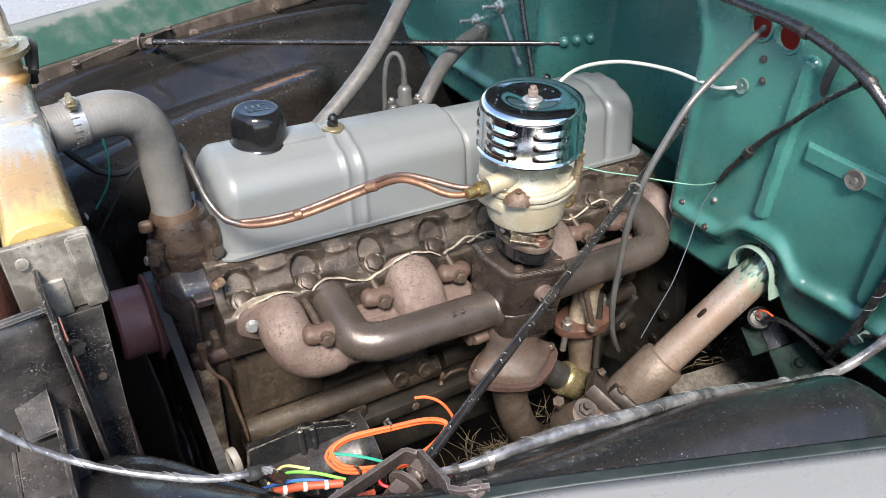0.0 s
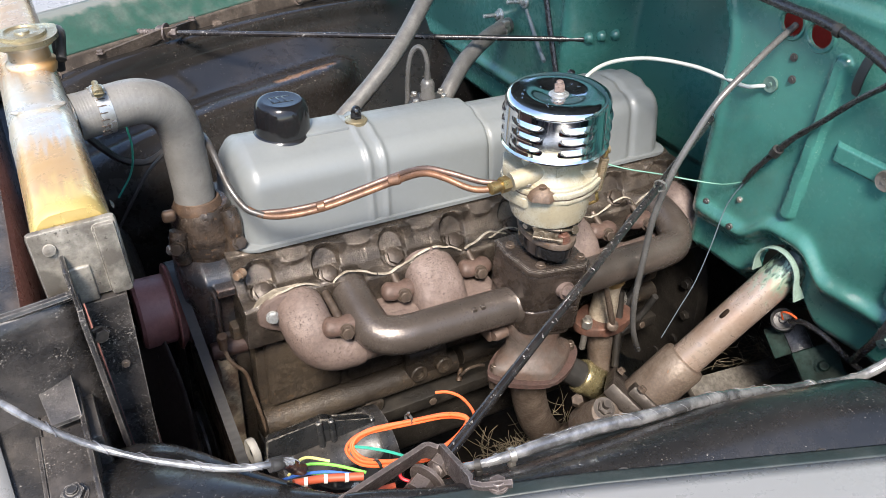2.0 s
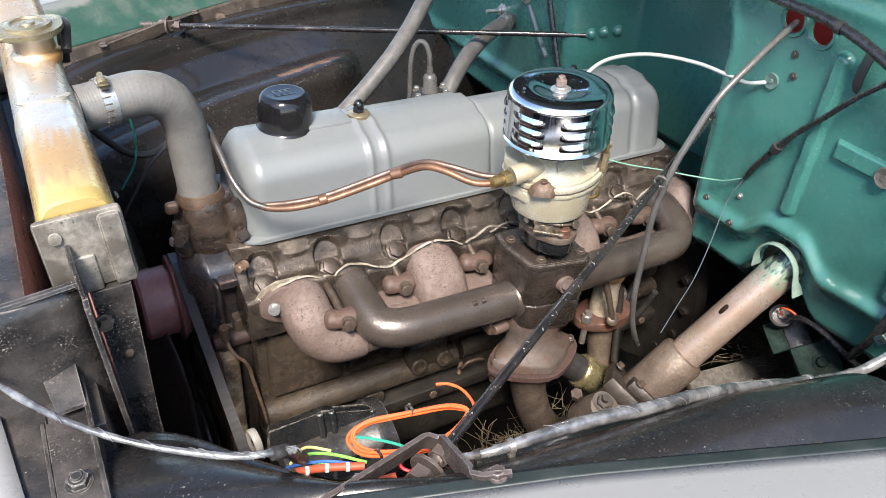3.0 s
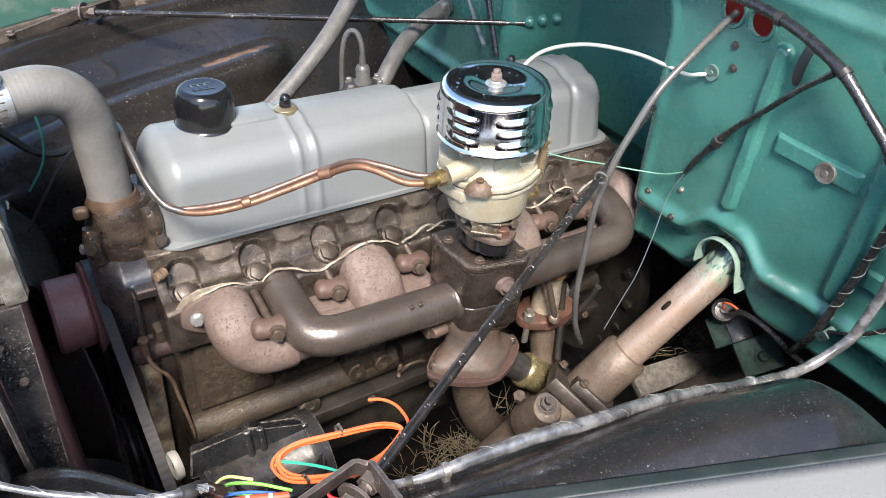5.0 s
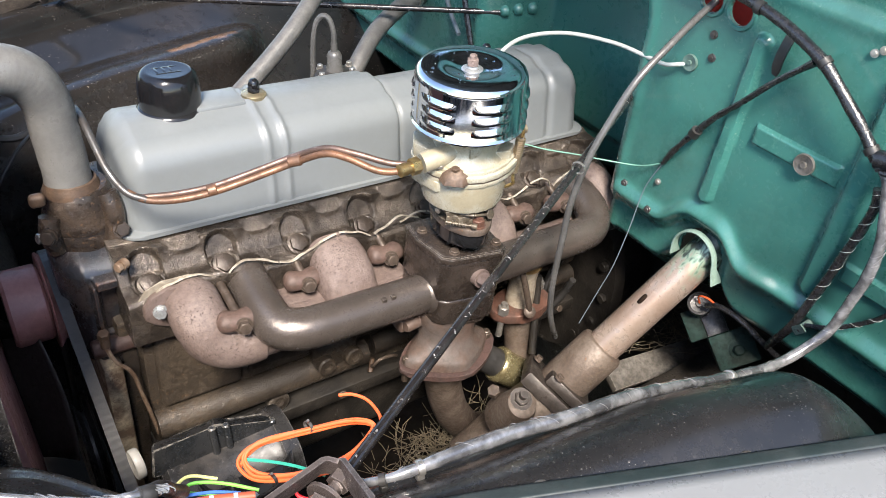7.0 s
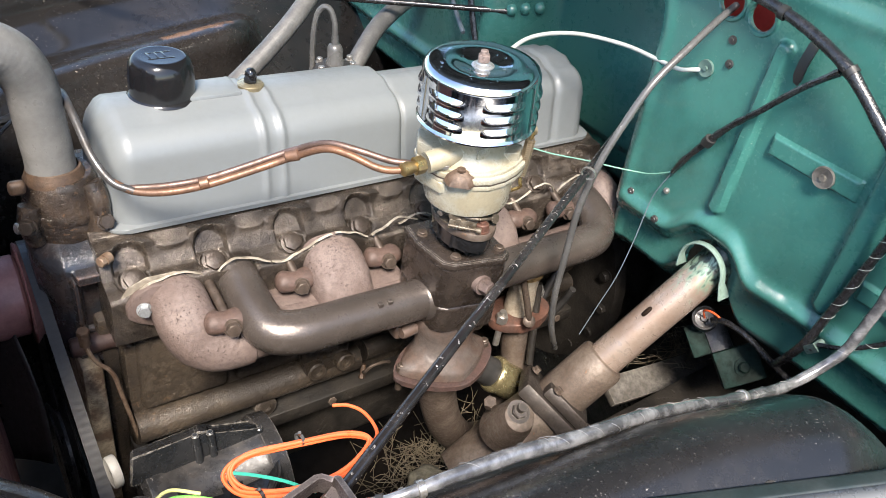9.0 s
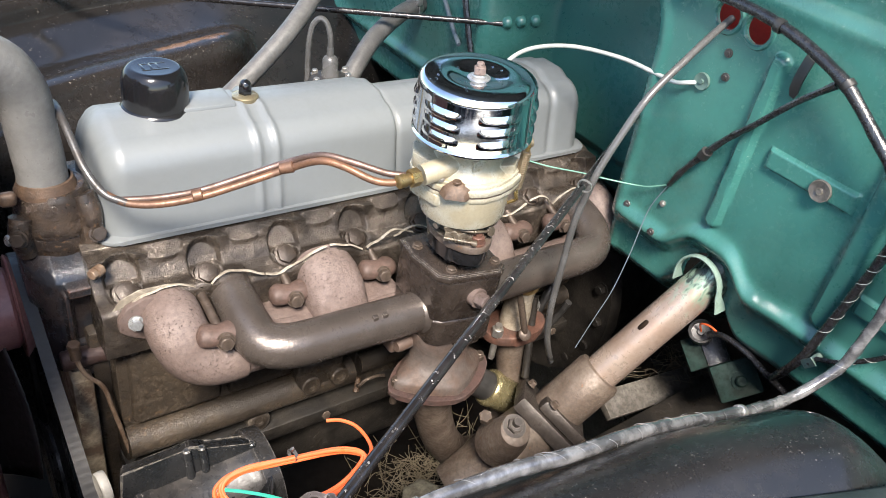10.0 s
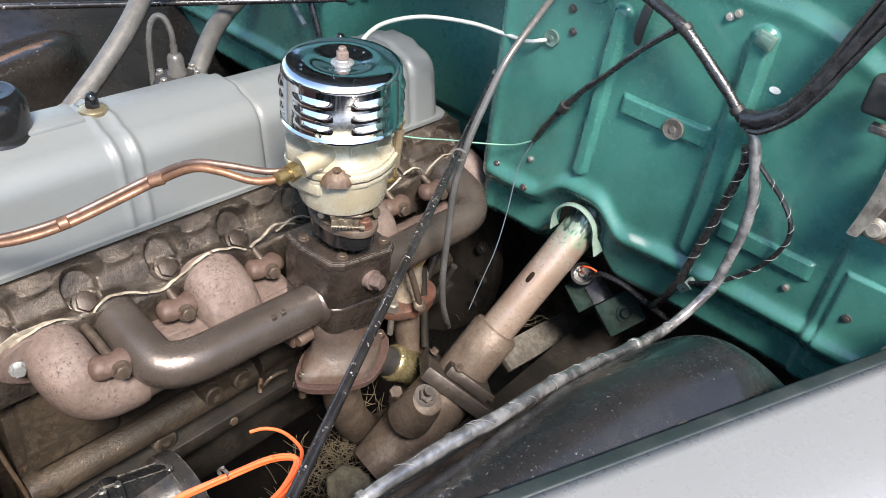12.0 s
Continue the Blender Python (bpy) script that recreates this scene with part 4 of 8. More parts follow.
def build_head():
    t = thing("cylinder_head", eng((0.4, 0.25, -0.098)), "oily cast iron cylinder head with scooped bolt pockets", "cylinder head")
    bm = bm_new()
    add_box(bm, (0.022, 0.168, -0.06), (0.782, 0.372, -0.002), 0.003)
    add_box(bm, (0.022, 0.112, -0.098), (0.782, 0.385, -0.060), 0.003)

    def flank(u, v):
        x, q = 0.022 + 0.76 * u, -0.064 + 0.126 * v
        return SEAT + Vector((x, 0, 0)) + SEAT_DOWN * q + SEAT_UP * head_height(x, q)
    vs = add_grid(bm, 500, 90, flank)
    for row, sgn in ((vs[0], 1), (vs[-1], -1)):
        back = [bm.verts.new((v.co.x, 0.20, v.co.z - 0.01)) for v in row]
        for i in range(len(row) - 1):
            bm.faces.new((row[i], row[i + 1], back[i + 1], back[i]))
    part("casting", bm, IRON, t, m=ENGINE, smooth=50)
    for x in HEAD_X:
        bm = bm_new()
        a = SEAT + Vector((x, 0, 0)) - SEAT_UP * 0.0012
        lean = (SEAT_UP + Vector((random.uniform(-0.03, 0.03), 0, 0))).normalized()
        spin = frame_along(a, a + lean) @ pose(0, 0, 0, 0, 0, random.uniform(0, 60))
        add_prism(bm, ring_outline(0.0118, 6), 0.0, 0.0085, 0.0007, spin)
        add_lathe(bm, [(0.0138, 0), (0.0138, 0.0022), (0.0115, 0.003), (0, 0.003)], a, a + lean, 24)
        part("head_bolt", bm, HEADBOLT, t, m=ENGINE)
    bm = bm_new()
    o, d = Vector((0.034, 0.140, -0.008)), Vector((-0.80, -0.55, 0.05)).normalized()
    add_rod(bm, o, o + d * 0.008, 0.0065, seg=16)
    add_hex(bm, o + d * 0.008, d, 0.0120, 0.006)
    part("side_plug", bm, TANPIPE, t, m=ENGINE)
    # wavy gasket edge above the ports
    top = ((0.044, -0.040), (0.058, -0.029), (0.092, -0.021), (0.118, -0.029), (0.133, -0.042), (0.145, -0.026), (0.160, -0.020), (0.182, -0.026),
           (0.200, -0.036), (0.222, -0.041), (0.243, -0.033), (0.283, -0.018), (0.318, -0.026), (0.334, -0.036), (0.352, -0.030), (0.380, -0.018), (0.410, -0.028))
    for side in (0, 1):
        line = smooth_path([((0.79 - x) if side else x, 0.1015, z) for x, z in top], 8)
        n, k = len(line), 0
        while k < n - 4:
            ln = random.randint(14, 34)
            bm = bm_new()
            piece = line[k:k + ln]
            if len(piece) > 2:
                add_tube(bm, [p + Vector((0, 0.0012 * noise.noise(p * 90), 0.0016 * noise.noise(p * 70))) for p in piece], 0.0021, 6, 1, wob=0.4, flat=0.55)
                part("gasket_edge", bm, GASKET, t, "pale crushed gasket edge", m=ENGINE)
            k += ln + random.randint(0, 2)
    return t


build_head()

COVER_Y = 0.252


def cover_ring(x, inset, drop, n=30):
    """One section of the rocker cover: steep sides, round shoulders, slightly crowned top."""
    half, h = 0.080 - inset, 0.116 - drop
    r = min(0.036, half - 0.010, h - 0.012)
    pts = [(half + 0.004, 0.0)]
    for i in range(9):
        a = radians(90 * i / 8)
        pts.append((half - 0.008 - r + r * math.cos(a), h - 0.010 - r + r * math.sin(a)))
    pts += [(max(0.002, half - 0.060), h - 0.002)]
    ring = [(x, COVER_Y + y, z) for y, z in pts] + [(x, COVER_Y - y, z) for y, z in reversed(pts)]
    return ring


def build_cover():
    t = thing("valve_cover", eng((0.41, COVER_Y, 0.0)), "light grey painted pressed steel valve cover with cross ribs", "valve cover")
    bm = bm_new()
    rings = []
    x0, x1 = 0.048, 0.770
    for x, i in [(x0, 0.040), (x0 + 0.001, 0.028), (x0 + 0.005, 0.016), (x0 + 0.012, 0.008), (x0 + 0.022, 0.002)]:
        rings.append(cover_ring(x, i, i * 1.6))
    xs = np.linspace(x0 + 0.03, x1 - 0.03, 230)
    for x in xs:
        ribs = sum(0.0032 * math.exp(-((x - c) / 0.0042) ** 2) for c in (0.229, 0.252, 0.600, 0.625))
        step = 0.0085 * (sstep(0.420, 0.428, x) - sstep(0.580, 0.590, x))
        groove = 0.005 * math.exp(-((x - 0.4245) / 0.005) ** 2) + 0.004 * math.exp(-((x - 0.695) / 0.006) ** 2)
        rings.append(cover_ring(x, groove + step - ribs, groove + step * 1.1 - ribs))
    for x, i in [(x1 - 0.022, 0.002), (x1 - 0.012, 0.008), (x1 - 0.005, 0.016), (x1 - 0.001, 0.028), (x1, 0.040)]:
        rings.append(cover_ring(x, i, i * 1.6))
    add_loft(bm, rings)
    part("shell", bm, GREY, t, m=ENGINE, smooth=60)
    bm = bm_new()
    outline = []
    for cx, cy, a0 in ((x1 - 0.015, COVER_Y + 0.066, 0), (x0 + 0.015, COVER_Y + 0.066, 90), (x0 + 0.015, COVER_Y - 0.066, 180), (x1 - 0.015, COVER_Y - 0.066, 270)):
        outline += [(cx + 0.023 * math.cos(radians(a0 + d)), cy + 0.023 * math.sin(radians(a0 + d))) for d in range(0, 91, 15)]
    add_prism(bm, outline, -0.001, 0.0045, 0.0015)
    part("rim", bm, GREY, t, m=ENGINE)
    # raised flat between filler and first stud
    bm = bm_new()
    add_box(bm, (0.160, COVER_Y - 0.018, 0.110), (0.223, COVER_Y + 0.028, 0.119), 0.003)
    part("top_pad", bm, GREY, t, m=ENGINE)
    for x in (0.2405, 0.6125):
        bm = bm_new()
        add_lathe(bm, [(0.0, -0.004), (0.0160, -0.004), (0.0160, 0.0005), (0.0150, 0.0015), (0.010, 0.0025), (0, 0.0025)], (x, COVER_Y, 0.118), (x, COVER_Y, 1), 24)
        w = part("washer", bm, CAPMETAL, t, "dull brass washer", m=ENGINE)
        bm = bm_new()
        add_hex(bm, (x, COVER_Y, 0.1203), (0, 0, 1), 0.0165, 0.007, dome=False)
        add_lathe(bm, [(0.0072, 0.006), (0.0072, 0.010), (0.0062, 0.0145), (0.004, 0.0172), (0, 0.018)], (x, COVER_Y, 0.1203), (x, COVER_Y, 1), 18)
        part("acorn_nut", bm, GLOSS, t, "black acorn nut", m=ENGINE)
    return t


build_cover()


def build_filler_cap():
    c = Vector((0.138, COVER_Y + 0.012, 0.107))
    t = thing("oil_filler_cap", eng(c), "glossy black oil filler cap on the valve cover", "oil filler cap")
    bm = bm_new()
    add_lathe(bm, [(0.030, -0.006), (0.0385, 0.002), (0.0398, 0.0045), (0.0385, 0.007), (0.0362, 0.0085), (0.0368, 0.014), (0.0368, 0.026), (0.0362, 0.036), (0.0350, 0.0435),
                   (0.0325, 0.0490), (0.0290, 0.0524), (0.0262, 0.0535), (0.0240, 0.0532), (0.0, 0.0535)], c, c + Vector((0, 0, 1)), 48)
    part("cap", bm, CAPBLACK, t, m=ENGINE)
    bm = bm_new()
    for dx in (-0.013, -0.004, 0.004):
        add_box(bm, (c.x + dx - 0.0013, c.y - 0.009, c.z + 0.0528), (c.x + dx + 0.0013, c.y + 0.008, c.z + 0.0538), 0.0004)
    for dy in (-0.009, 0.008):
        add_box(bm, (c.x - 0.015, c.y + dy - 0.0012, c.z + 0.0528), (c.x + 0.014, c.y + dy + 0.0012, c.z + 0.0538), 0.0004)
    part("embossing", bm, CAPBLACK, t, m=ENGINE)
    bm = bm_new()
    add_lathe(bm, [(0.0385, -0.001), (0.0405, 0.0012), (0.0385, 0.0035), (0.0385, -0.001)], c, c + Vector((0, 0, 1)), 48)
    part("rolled_rim", bm, STEEL, t, "thin bare metal rim", m=ENGINE)


build_filler_cap()


def build_intake():
    t = thing("intake_manifold", eng((0.4, 0.03, -0.1)), "dark cast iron intake manifold with a square riser box", "intake manifold")
    z = -0.066
    for name, pts in (("front_runner", [(0.163, 0.110, -0.052), (0.162, 0.082, -0.055), (0.162, 0.050, -0.061), (0.169, 0.023, z - 0.002), (0.198, 0.007, z - 0.003), (0.26, 0.004, z - 0.003), (0.345, 0.002, z - 0.004), (0.405, 0.001, z - 0.005)]),
                      ("rear_runner", [(0.700, 0.108, -0.05), (0.698, 0.075, -0.052), (0.690, 0.040, -0.058), (0.670, 0.016, z), (0.635, 0.006, z), (0.56, 0.006, z), (0.43, 0.004, z)])):
        bm = bm_new()
        add_tube(bm, pts, 0.0256, 28, 9)
        run = part(name, bm, INTAKE, t, m=ENGINE)
        if name == "front_runner":
            bm = bm_new()
            for k in range(2):
                add_box(bm, (0.287 + 0.013 * k, -0.0135, z + 0.0150), (0.294 + 0.013 * k, -0.0075, z + 0.0212), 0.001)
            part("cast_mark", bm, INTAKE, run, m=ENGINE)
    bm = bm_new()
    outline = [(0.358, 0.055), (0.353, 0.020), (0.359, -0.026), (0.370, -0.036), (0.434, -0.048), (0.446, -0.040), (0.452, 0.055)]
    mx = 0.402
    add_prism(bm, outline, -0.064, -0.004, 0.004, seg=3)
    part("riser_box", bm, LIDIRON, t, "blackened square riser box", m=ENGINE)
    bm = bm_new()
    add_prism(bm, [(mx + (x - mx) * 0.985, y * 0.985) for x, y in outline], -0.104, -0.0632, 0.005, seg=3)
    part("lower_box", bm, LIDIRON, t, m=ENGINE)
    bm = bm_new()
    add_prism(bm, [(mx + (x - mx) * 1.035, y * 1.035) for x, y in outline], -0.006, 0.004, 0.003)
    add_prism(bm, [(mx + (x - mx) * 0.97, y * 0.97) for x, y in outline], 0.003, 0.0065, 0.0015)
    part("box_lid", bm, LIDIRON, t, "shiny blackened lid", m=ENGINE)
    bm = bm_new()
    add_prism(bm, [(mx + (x - mx) * 0.86, y * 0.86) for x, y in outline], -0.116, -0.102, 0.005, seg=3)
    part("riser_neck", bm, LIDIRON, t, m=ENGINE)
    bm = bm_new()
    add_lathe(bm, [(0.036, -0.014), (0.0325, -0.002), (0.0290, 0.007), (0.0268, 0.015), (0.0250, 0.018)], (0.372, 0.001, z - 0.005), (0.2, 0.003, z - 0.004), 28)
    part("runner_collar", bm, INTAKE, t, m=ENGINE)
    for x, y in ((0.366, 0.030), (0.377, -0.026), (0.437, -0.032)):
        bm = bm_new()
        add_hex(bm, (x, y, 0.006), (0, 0, 1), 0.0115, 0.0045, washer=0.0068)
        part("box_bolt", bm, BOLT, t, m=ENGINE)
    bm = bm_new()
    add_hex(bm, (0.4085, -0.0470, -0.030), (0.2, -1, 0.15), 0.019, 0.013)
    add_rod(bm, (0.4085, -0.036, -0.031), (0.4095, -0.0485, -0.0295), 0.0125, seg=18)
    part("square_plug", bm, RUST, t, "rusty plug in the box's face", m=ENGINE)
    return t


build_intake()


def build_exhaust():
    t = thing("exhaust_manifold", eng((0.4, 0.07, -0.15)), "rust brown cast iron exhaust manifold", "exhaust manifold")
    # front elbow, drooping from the head and turning rearwards
    bm = bm_new()
    add_tube(bm, [(0.091, 0.112, -0.056), (0.091, 0.092, -0.058), (0.094, 0.074, -0.072), (0.103, 0.066, -0.090), (0.120, 0.062, -0.102), (0.142, 0.061, -0.106), (0.156, 0.061, -0.106)],
             0.0318, 30, 9, r_of=lambda s: 1.0 + 0.05 * math.sin(s * 3.1))
    part("front_elbow", bm, RUST, t, m=ENGINE)
    bm = bm_new()
    add_tube(bm, [(0.150, 0.061, -0.106), (0.30, 0.060, -0.110), (0.45, 0.060, -0.112), (0.62, 0.060, -0.110)], 0.0285, 22, 6)
    part("log", bm, RUST, t, m=ENGINE)
    for x in (0.283, 0.52):
        bm = bm_new()
        rings = []
        # square-shouldered port, dropping from the head into the log
        for y, z, w, h in ((0.112, -0.060, 0.037, 0.036), (0.092, -0.061, 0.037, 0.035), (0.078, -0.068, 0.0375, 0.034), (0.068, -0.080, 0.038, 0.033), (0.062, -0.096, 0.039, 0.033), (0.060, -0.112, 0.041, 0.033)):
            k = (0.112 - y) / 0.052
            ring = []
            for i in range(32):
                a = 2 * math.pi * i / 32
                ca, sa = math.cos(a), math.sin(a)
                p, q = w * math.copysign(abs(ca) ** 0.62, ca), h * math.copysign(abs(sa) ** 0.75, sa)
                tilt = radians(88 * k ** 1.3)
                ring.append((x + p, y - q * math.sin(tilt), z + q * math.cos(tilt)))
            rings.append(ring)
        add_loft(bm, rings)
        part("centre_port", bm, RUST, t, m=ENGINE, smooth=60)
    bm = bm_new()
    add_tube(bm, [(0.740, 0.112, -0.050), (0.740, 0.086, -0.052), (0.735, 0.070, -0.07), (0.715, 0.062, -0.10), (0.66, 0.060, -0.112), (0.58, 0.060, -0.112)], 0.029, 22, 8)
    part("rear_elbow", bm, RUST, t, m=ENGINE)
    for a, b in (((0.225, 0.085), (0.245, 0.125)), ((0.325, 0.085), (0.345, 0.125))):
        bm = bm_new()
        add_box(bm, (a[0] - 0.03, 0.055, -0.115), (b[0] + 0.03, 0.105, -0.080), 0.006)
        part("web", bm, RUST, t, m=ENGINE)
    bm = bm_new()
    add_prism(bm, [(0.036, -0.052), (0.036, -0.036), (0.046, -0.022), (0.064, -0.014), (0.092, -0.016), (0.10, -0.06), (0.07, -0.075), (0.046, -0.062)], 0.0, 0.010, 0.003,
              m=Matrix(((1, 0, 0, 0), (0, 0, 1, 0.095), (0, 1, 0, -0.012), (0, 0, 0, 1))))
    part("front_flange", bm, RUST, t, m=ENGINE)
    bm = bm_new()
    add_prism(bm, [(0.031, -0.056), (0.031, -0.033), (0.042, -0.017), (0.062, -0.009), (0.094, -0.010), (0.104, -0.06), (0.07, -0.075), (0.042, -0.066)], 0.0, 0.002, 0.0005,
              m=Matrix(((1, 0, 0, 0), (0, 0, 1, 0.1055), (0, 1, 0, -0.012), (0, 0, 0, 1))))
    part("flange_gasket", bm, GASKET, t, "pale gasket round the front flange", m=ENGINE)
    bm = bm_new()
    add_hex(bm, (0.0535, 0.092, -0.053), (-0.25, -1, 0.25), 0.0138, 0.0070, washer=0.0088)
    part("flange_bolt", bm, ZINC, t, "new bright zinc bolt", m=ENGINE)
    # outlet, its flange and gasket below the box
    def neck_ring(z, cx, cy, rx, ry, e):
        out = []
        for i in range(40):
            a = 2 * math.pi * i / 40
            ca, sa = math.cos(a), math.sin(a)
            out.append((cx + rx * math.copysign(abs(ca) ** e, ca), cy + ry * math.copysign(abs(sa) ** e, sa), z))
        return out
    bm = bm_new()
    add_loft(bm, [neck_ring(*r) for r in ((-0.100, 0.402, 0.006, 0.046, 0.040, 0.7), (-0.118, 0.401, 0.002, 0.046, 0.038, 0.75), (-0.130, 0.399, -0.004, 0.038, 0.033, 0.9), (-0.148, 0.396, -0.012, 0.041, 0.034, 1.05),
                                          (-0.158, 0.396, -0.015, 0.060, 0.044, 1.35), (-0.163, 0.396, -0.016, 0.067, 0.046, 1.5), (-0.172, 0.396, -0.016, 0.068, 0.047, 1.5))])
    part("outlet", bm, NECK, t, "grey brown outlet flaring to a lozenge flange", m=ENGINE, smooth=50)
    bm = bm_new()
    add_lathe(bm, [(0, 0), (0.0070, 0), (0.0085, 0.003), (0.0095, 0.026), (0, 0.026)], (0.334, 0.000, -0.118), (0.40, 0.010, -0.118), 18)
    add_box(bm, (0.330, 0.004, -0.134), (0.362, 0.030, -0.112), 0.005, 3)
    part("side_boss", bm, NECK, t, m=ENGINE)
    bm = bm_new()
    add_prism(bm, [(x, y) for x, y, _ in neck_ring(0, 0.398, -0.017, 0.077, 0.052, 1.35)], -0.1815, -0.1735, 0.002)
    part("outlet_flange", bm, OXIDE, t, "dark red brown flange", m=ENGINE)
    for x, y in ((0.461, -0.020), (0.334, -0.012)):
        bm = bm_new()
        add_rod(bm, (x, y, -0.205), (x, y, -0.160), 0.005, seg=12, round_end=0.001)
        add_hex(bm, (x, y, -0.172), (0, 0, 1), 0.014, 0.008)
        part("flange_nut", bm, BOLT, t, m=ENGINE)
    return t


build_exhaust()


def build_clamps():
    """The bridge clamps that hold both manifolds, each with its bolt."""
    for x, y, z in ((0.131, 0.040, -0.058), (0.232, 0.080, -0.062), (0.354, 0.082, -0.062), (0.470, 0.080, -0.062), (0.585, 0.080, -0.06), (0.66, 0.075, -0.058)):
        t = thing("manifold_clamp", eng((x, y, z - 0.02)), "rust coloured manifold clamp with its bolt", "clamp", "manifold clamps")
        bm = bm_new()
        add_tube(bm, [(x - 0.028, y + 0.010, z + 0.003), (x - 0.012, y + 0.005, z + 0.001), (x + 0.006, y + 0.005, z), (x + 0.021, y + 0.010, z - 0.002)], 0.0148, 18, 9, flat=0.85,
                 r_of=lambda s: max(0.08, 1 - abs(2 * s - 1) ** 5) ** 0.5 * (1.0 - 0.10 * math.cos(math.pi * (2 * s - 1))))
        part("bridge", bm, CLAMP, t, m=ENGINE)
        bm = bm_new()
        add_hex(bm, (x - 0.002, y - 0.0085, z + 0.001), (-0.15, -1, 0.25), 0.0165, 0.009, washer=0.0105)
        part("bolt", bm, BOLT, t, m=ENGINE)
        bm = bm_new()
        add_rod(bm, (x - 0.002, y, z), (x - 0.004, 0.112, z + 0.018), 0.0055, seg=12)
        part("stud", bm, BOLT, t, m=ENGINE)


build_clamps()


def build_downpipes():
    t = thing("exhaust_pipe", eng((0.45, 0.02, -0.5)), "dull brown steel exhaust pipe below the manifold", "exhaust pipe")
    bm = bm_new()
    add_tube(bm, [(0.396, -0.014, -0.180), (0.402, -0.008, -0.23), (0.425, 0.0, -0.30), (0.46, 0.01, -0.37), (0.52, 0.02, -0.44), (0.62, 0.03, -0.47)], 0.027, 20, 6)
    part("pipe", bm, BOXIRON, t, m=ENGINE)
    low = ENGINE @ pose(0.018, 0, 0.009)
    t = thing("heater_outlet_pipe", eng((0.57, 0.04, -0.4)), "short pipe with a rusty bolted flange", "pipe")
    bm = bm_new()
    add_lathe(bm, [(0, -0.20), (0.022, -0.20), (0.0215, -0.175), (0.0195, -0.150), (0.0205, -0.132), (0.0225, -0.118), (0, -0.118)], (0.552, 0.035, 0), (0.552, 0.035, 1), 22)
    part("neck", bm, PALEPIPE, t, "pale stained neck", m=low)
    bm = bm_new()
    add_lathe(bm, [(0.0215, -0.130), (0.0240, -0.126), (0.0240, -0.118), (0.0215, -0.114), (0.0215, -0.130)], (0.552, 0.035, 0), (0.552, 0.035, 1), 22)
    part("packing", bm, AMBER, t, "yellowish packing ring", m=low)
    bm = bm_new()
    add_prism(bm, [(0.553 + x, 0.033 + y) for x, y in ring_outline(0.040, 26, 1.35, 0.85)], -0.212, -0.196, 0.003)
    part("flange", bm, REDRUST, t, "red rusted flange", m=low)
    for dx, dy in ((-0.044, -0.012), (0.046, 0.012)):
        bm = bm_new()
        add_hex(bm, (0.553 + dx, 0.033 + dy, -0.196), (0, 0, 1), 0.018, 0.013)
        add_rod(bm, (0.553 + dx, 0.033 + dy, -0.24), (0.553 + dx, 0.033 + dy, -0.176), 0.005, seg=10)
        part("flange_bolt", bm, STEEL, t, m=low)
    bm = bm_new()
    add_tube(bm, [(0.508, 0.010, -0.085), (0.520, -0.002, -0.130), (0.532, -0.010, -0.176)], 0.0048, 10, 4)
    add_lathe(bm, [(0.009, -0.003), (0.009, 0.004), (0.006, 0.006), (0, 0.006)], (0.532, -0.010, -0.178), (0.50, -0.06, -0.13), 16)
    part("lever", bm, BOLT, t, "thin dark lever", m=low)
    bm = bm_new()
    add_tube(bm, [(0.553, 0.034, -0.208), (0.556, 0.032, -0.245), (0.562, 0.026, -0.29), (0.562, 0.02, -0.34), (0.555, 0.02, -0.42)], 0.022, 18, 6)
    part("elbow", bm, BOXIRON, t, m=low)


build_downpipes()

# ---- carburettor and air cleaner ----
CX, CY = 0.400, 0.0


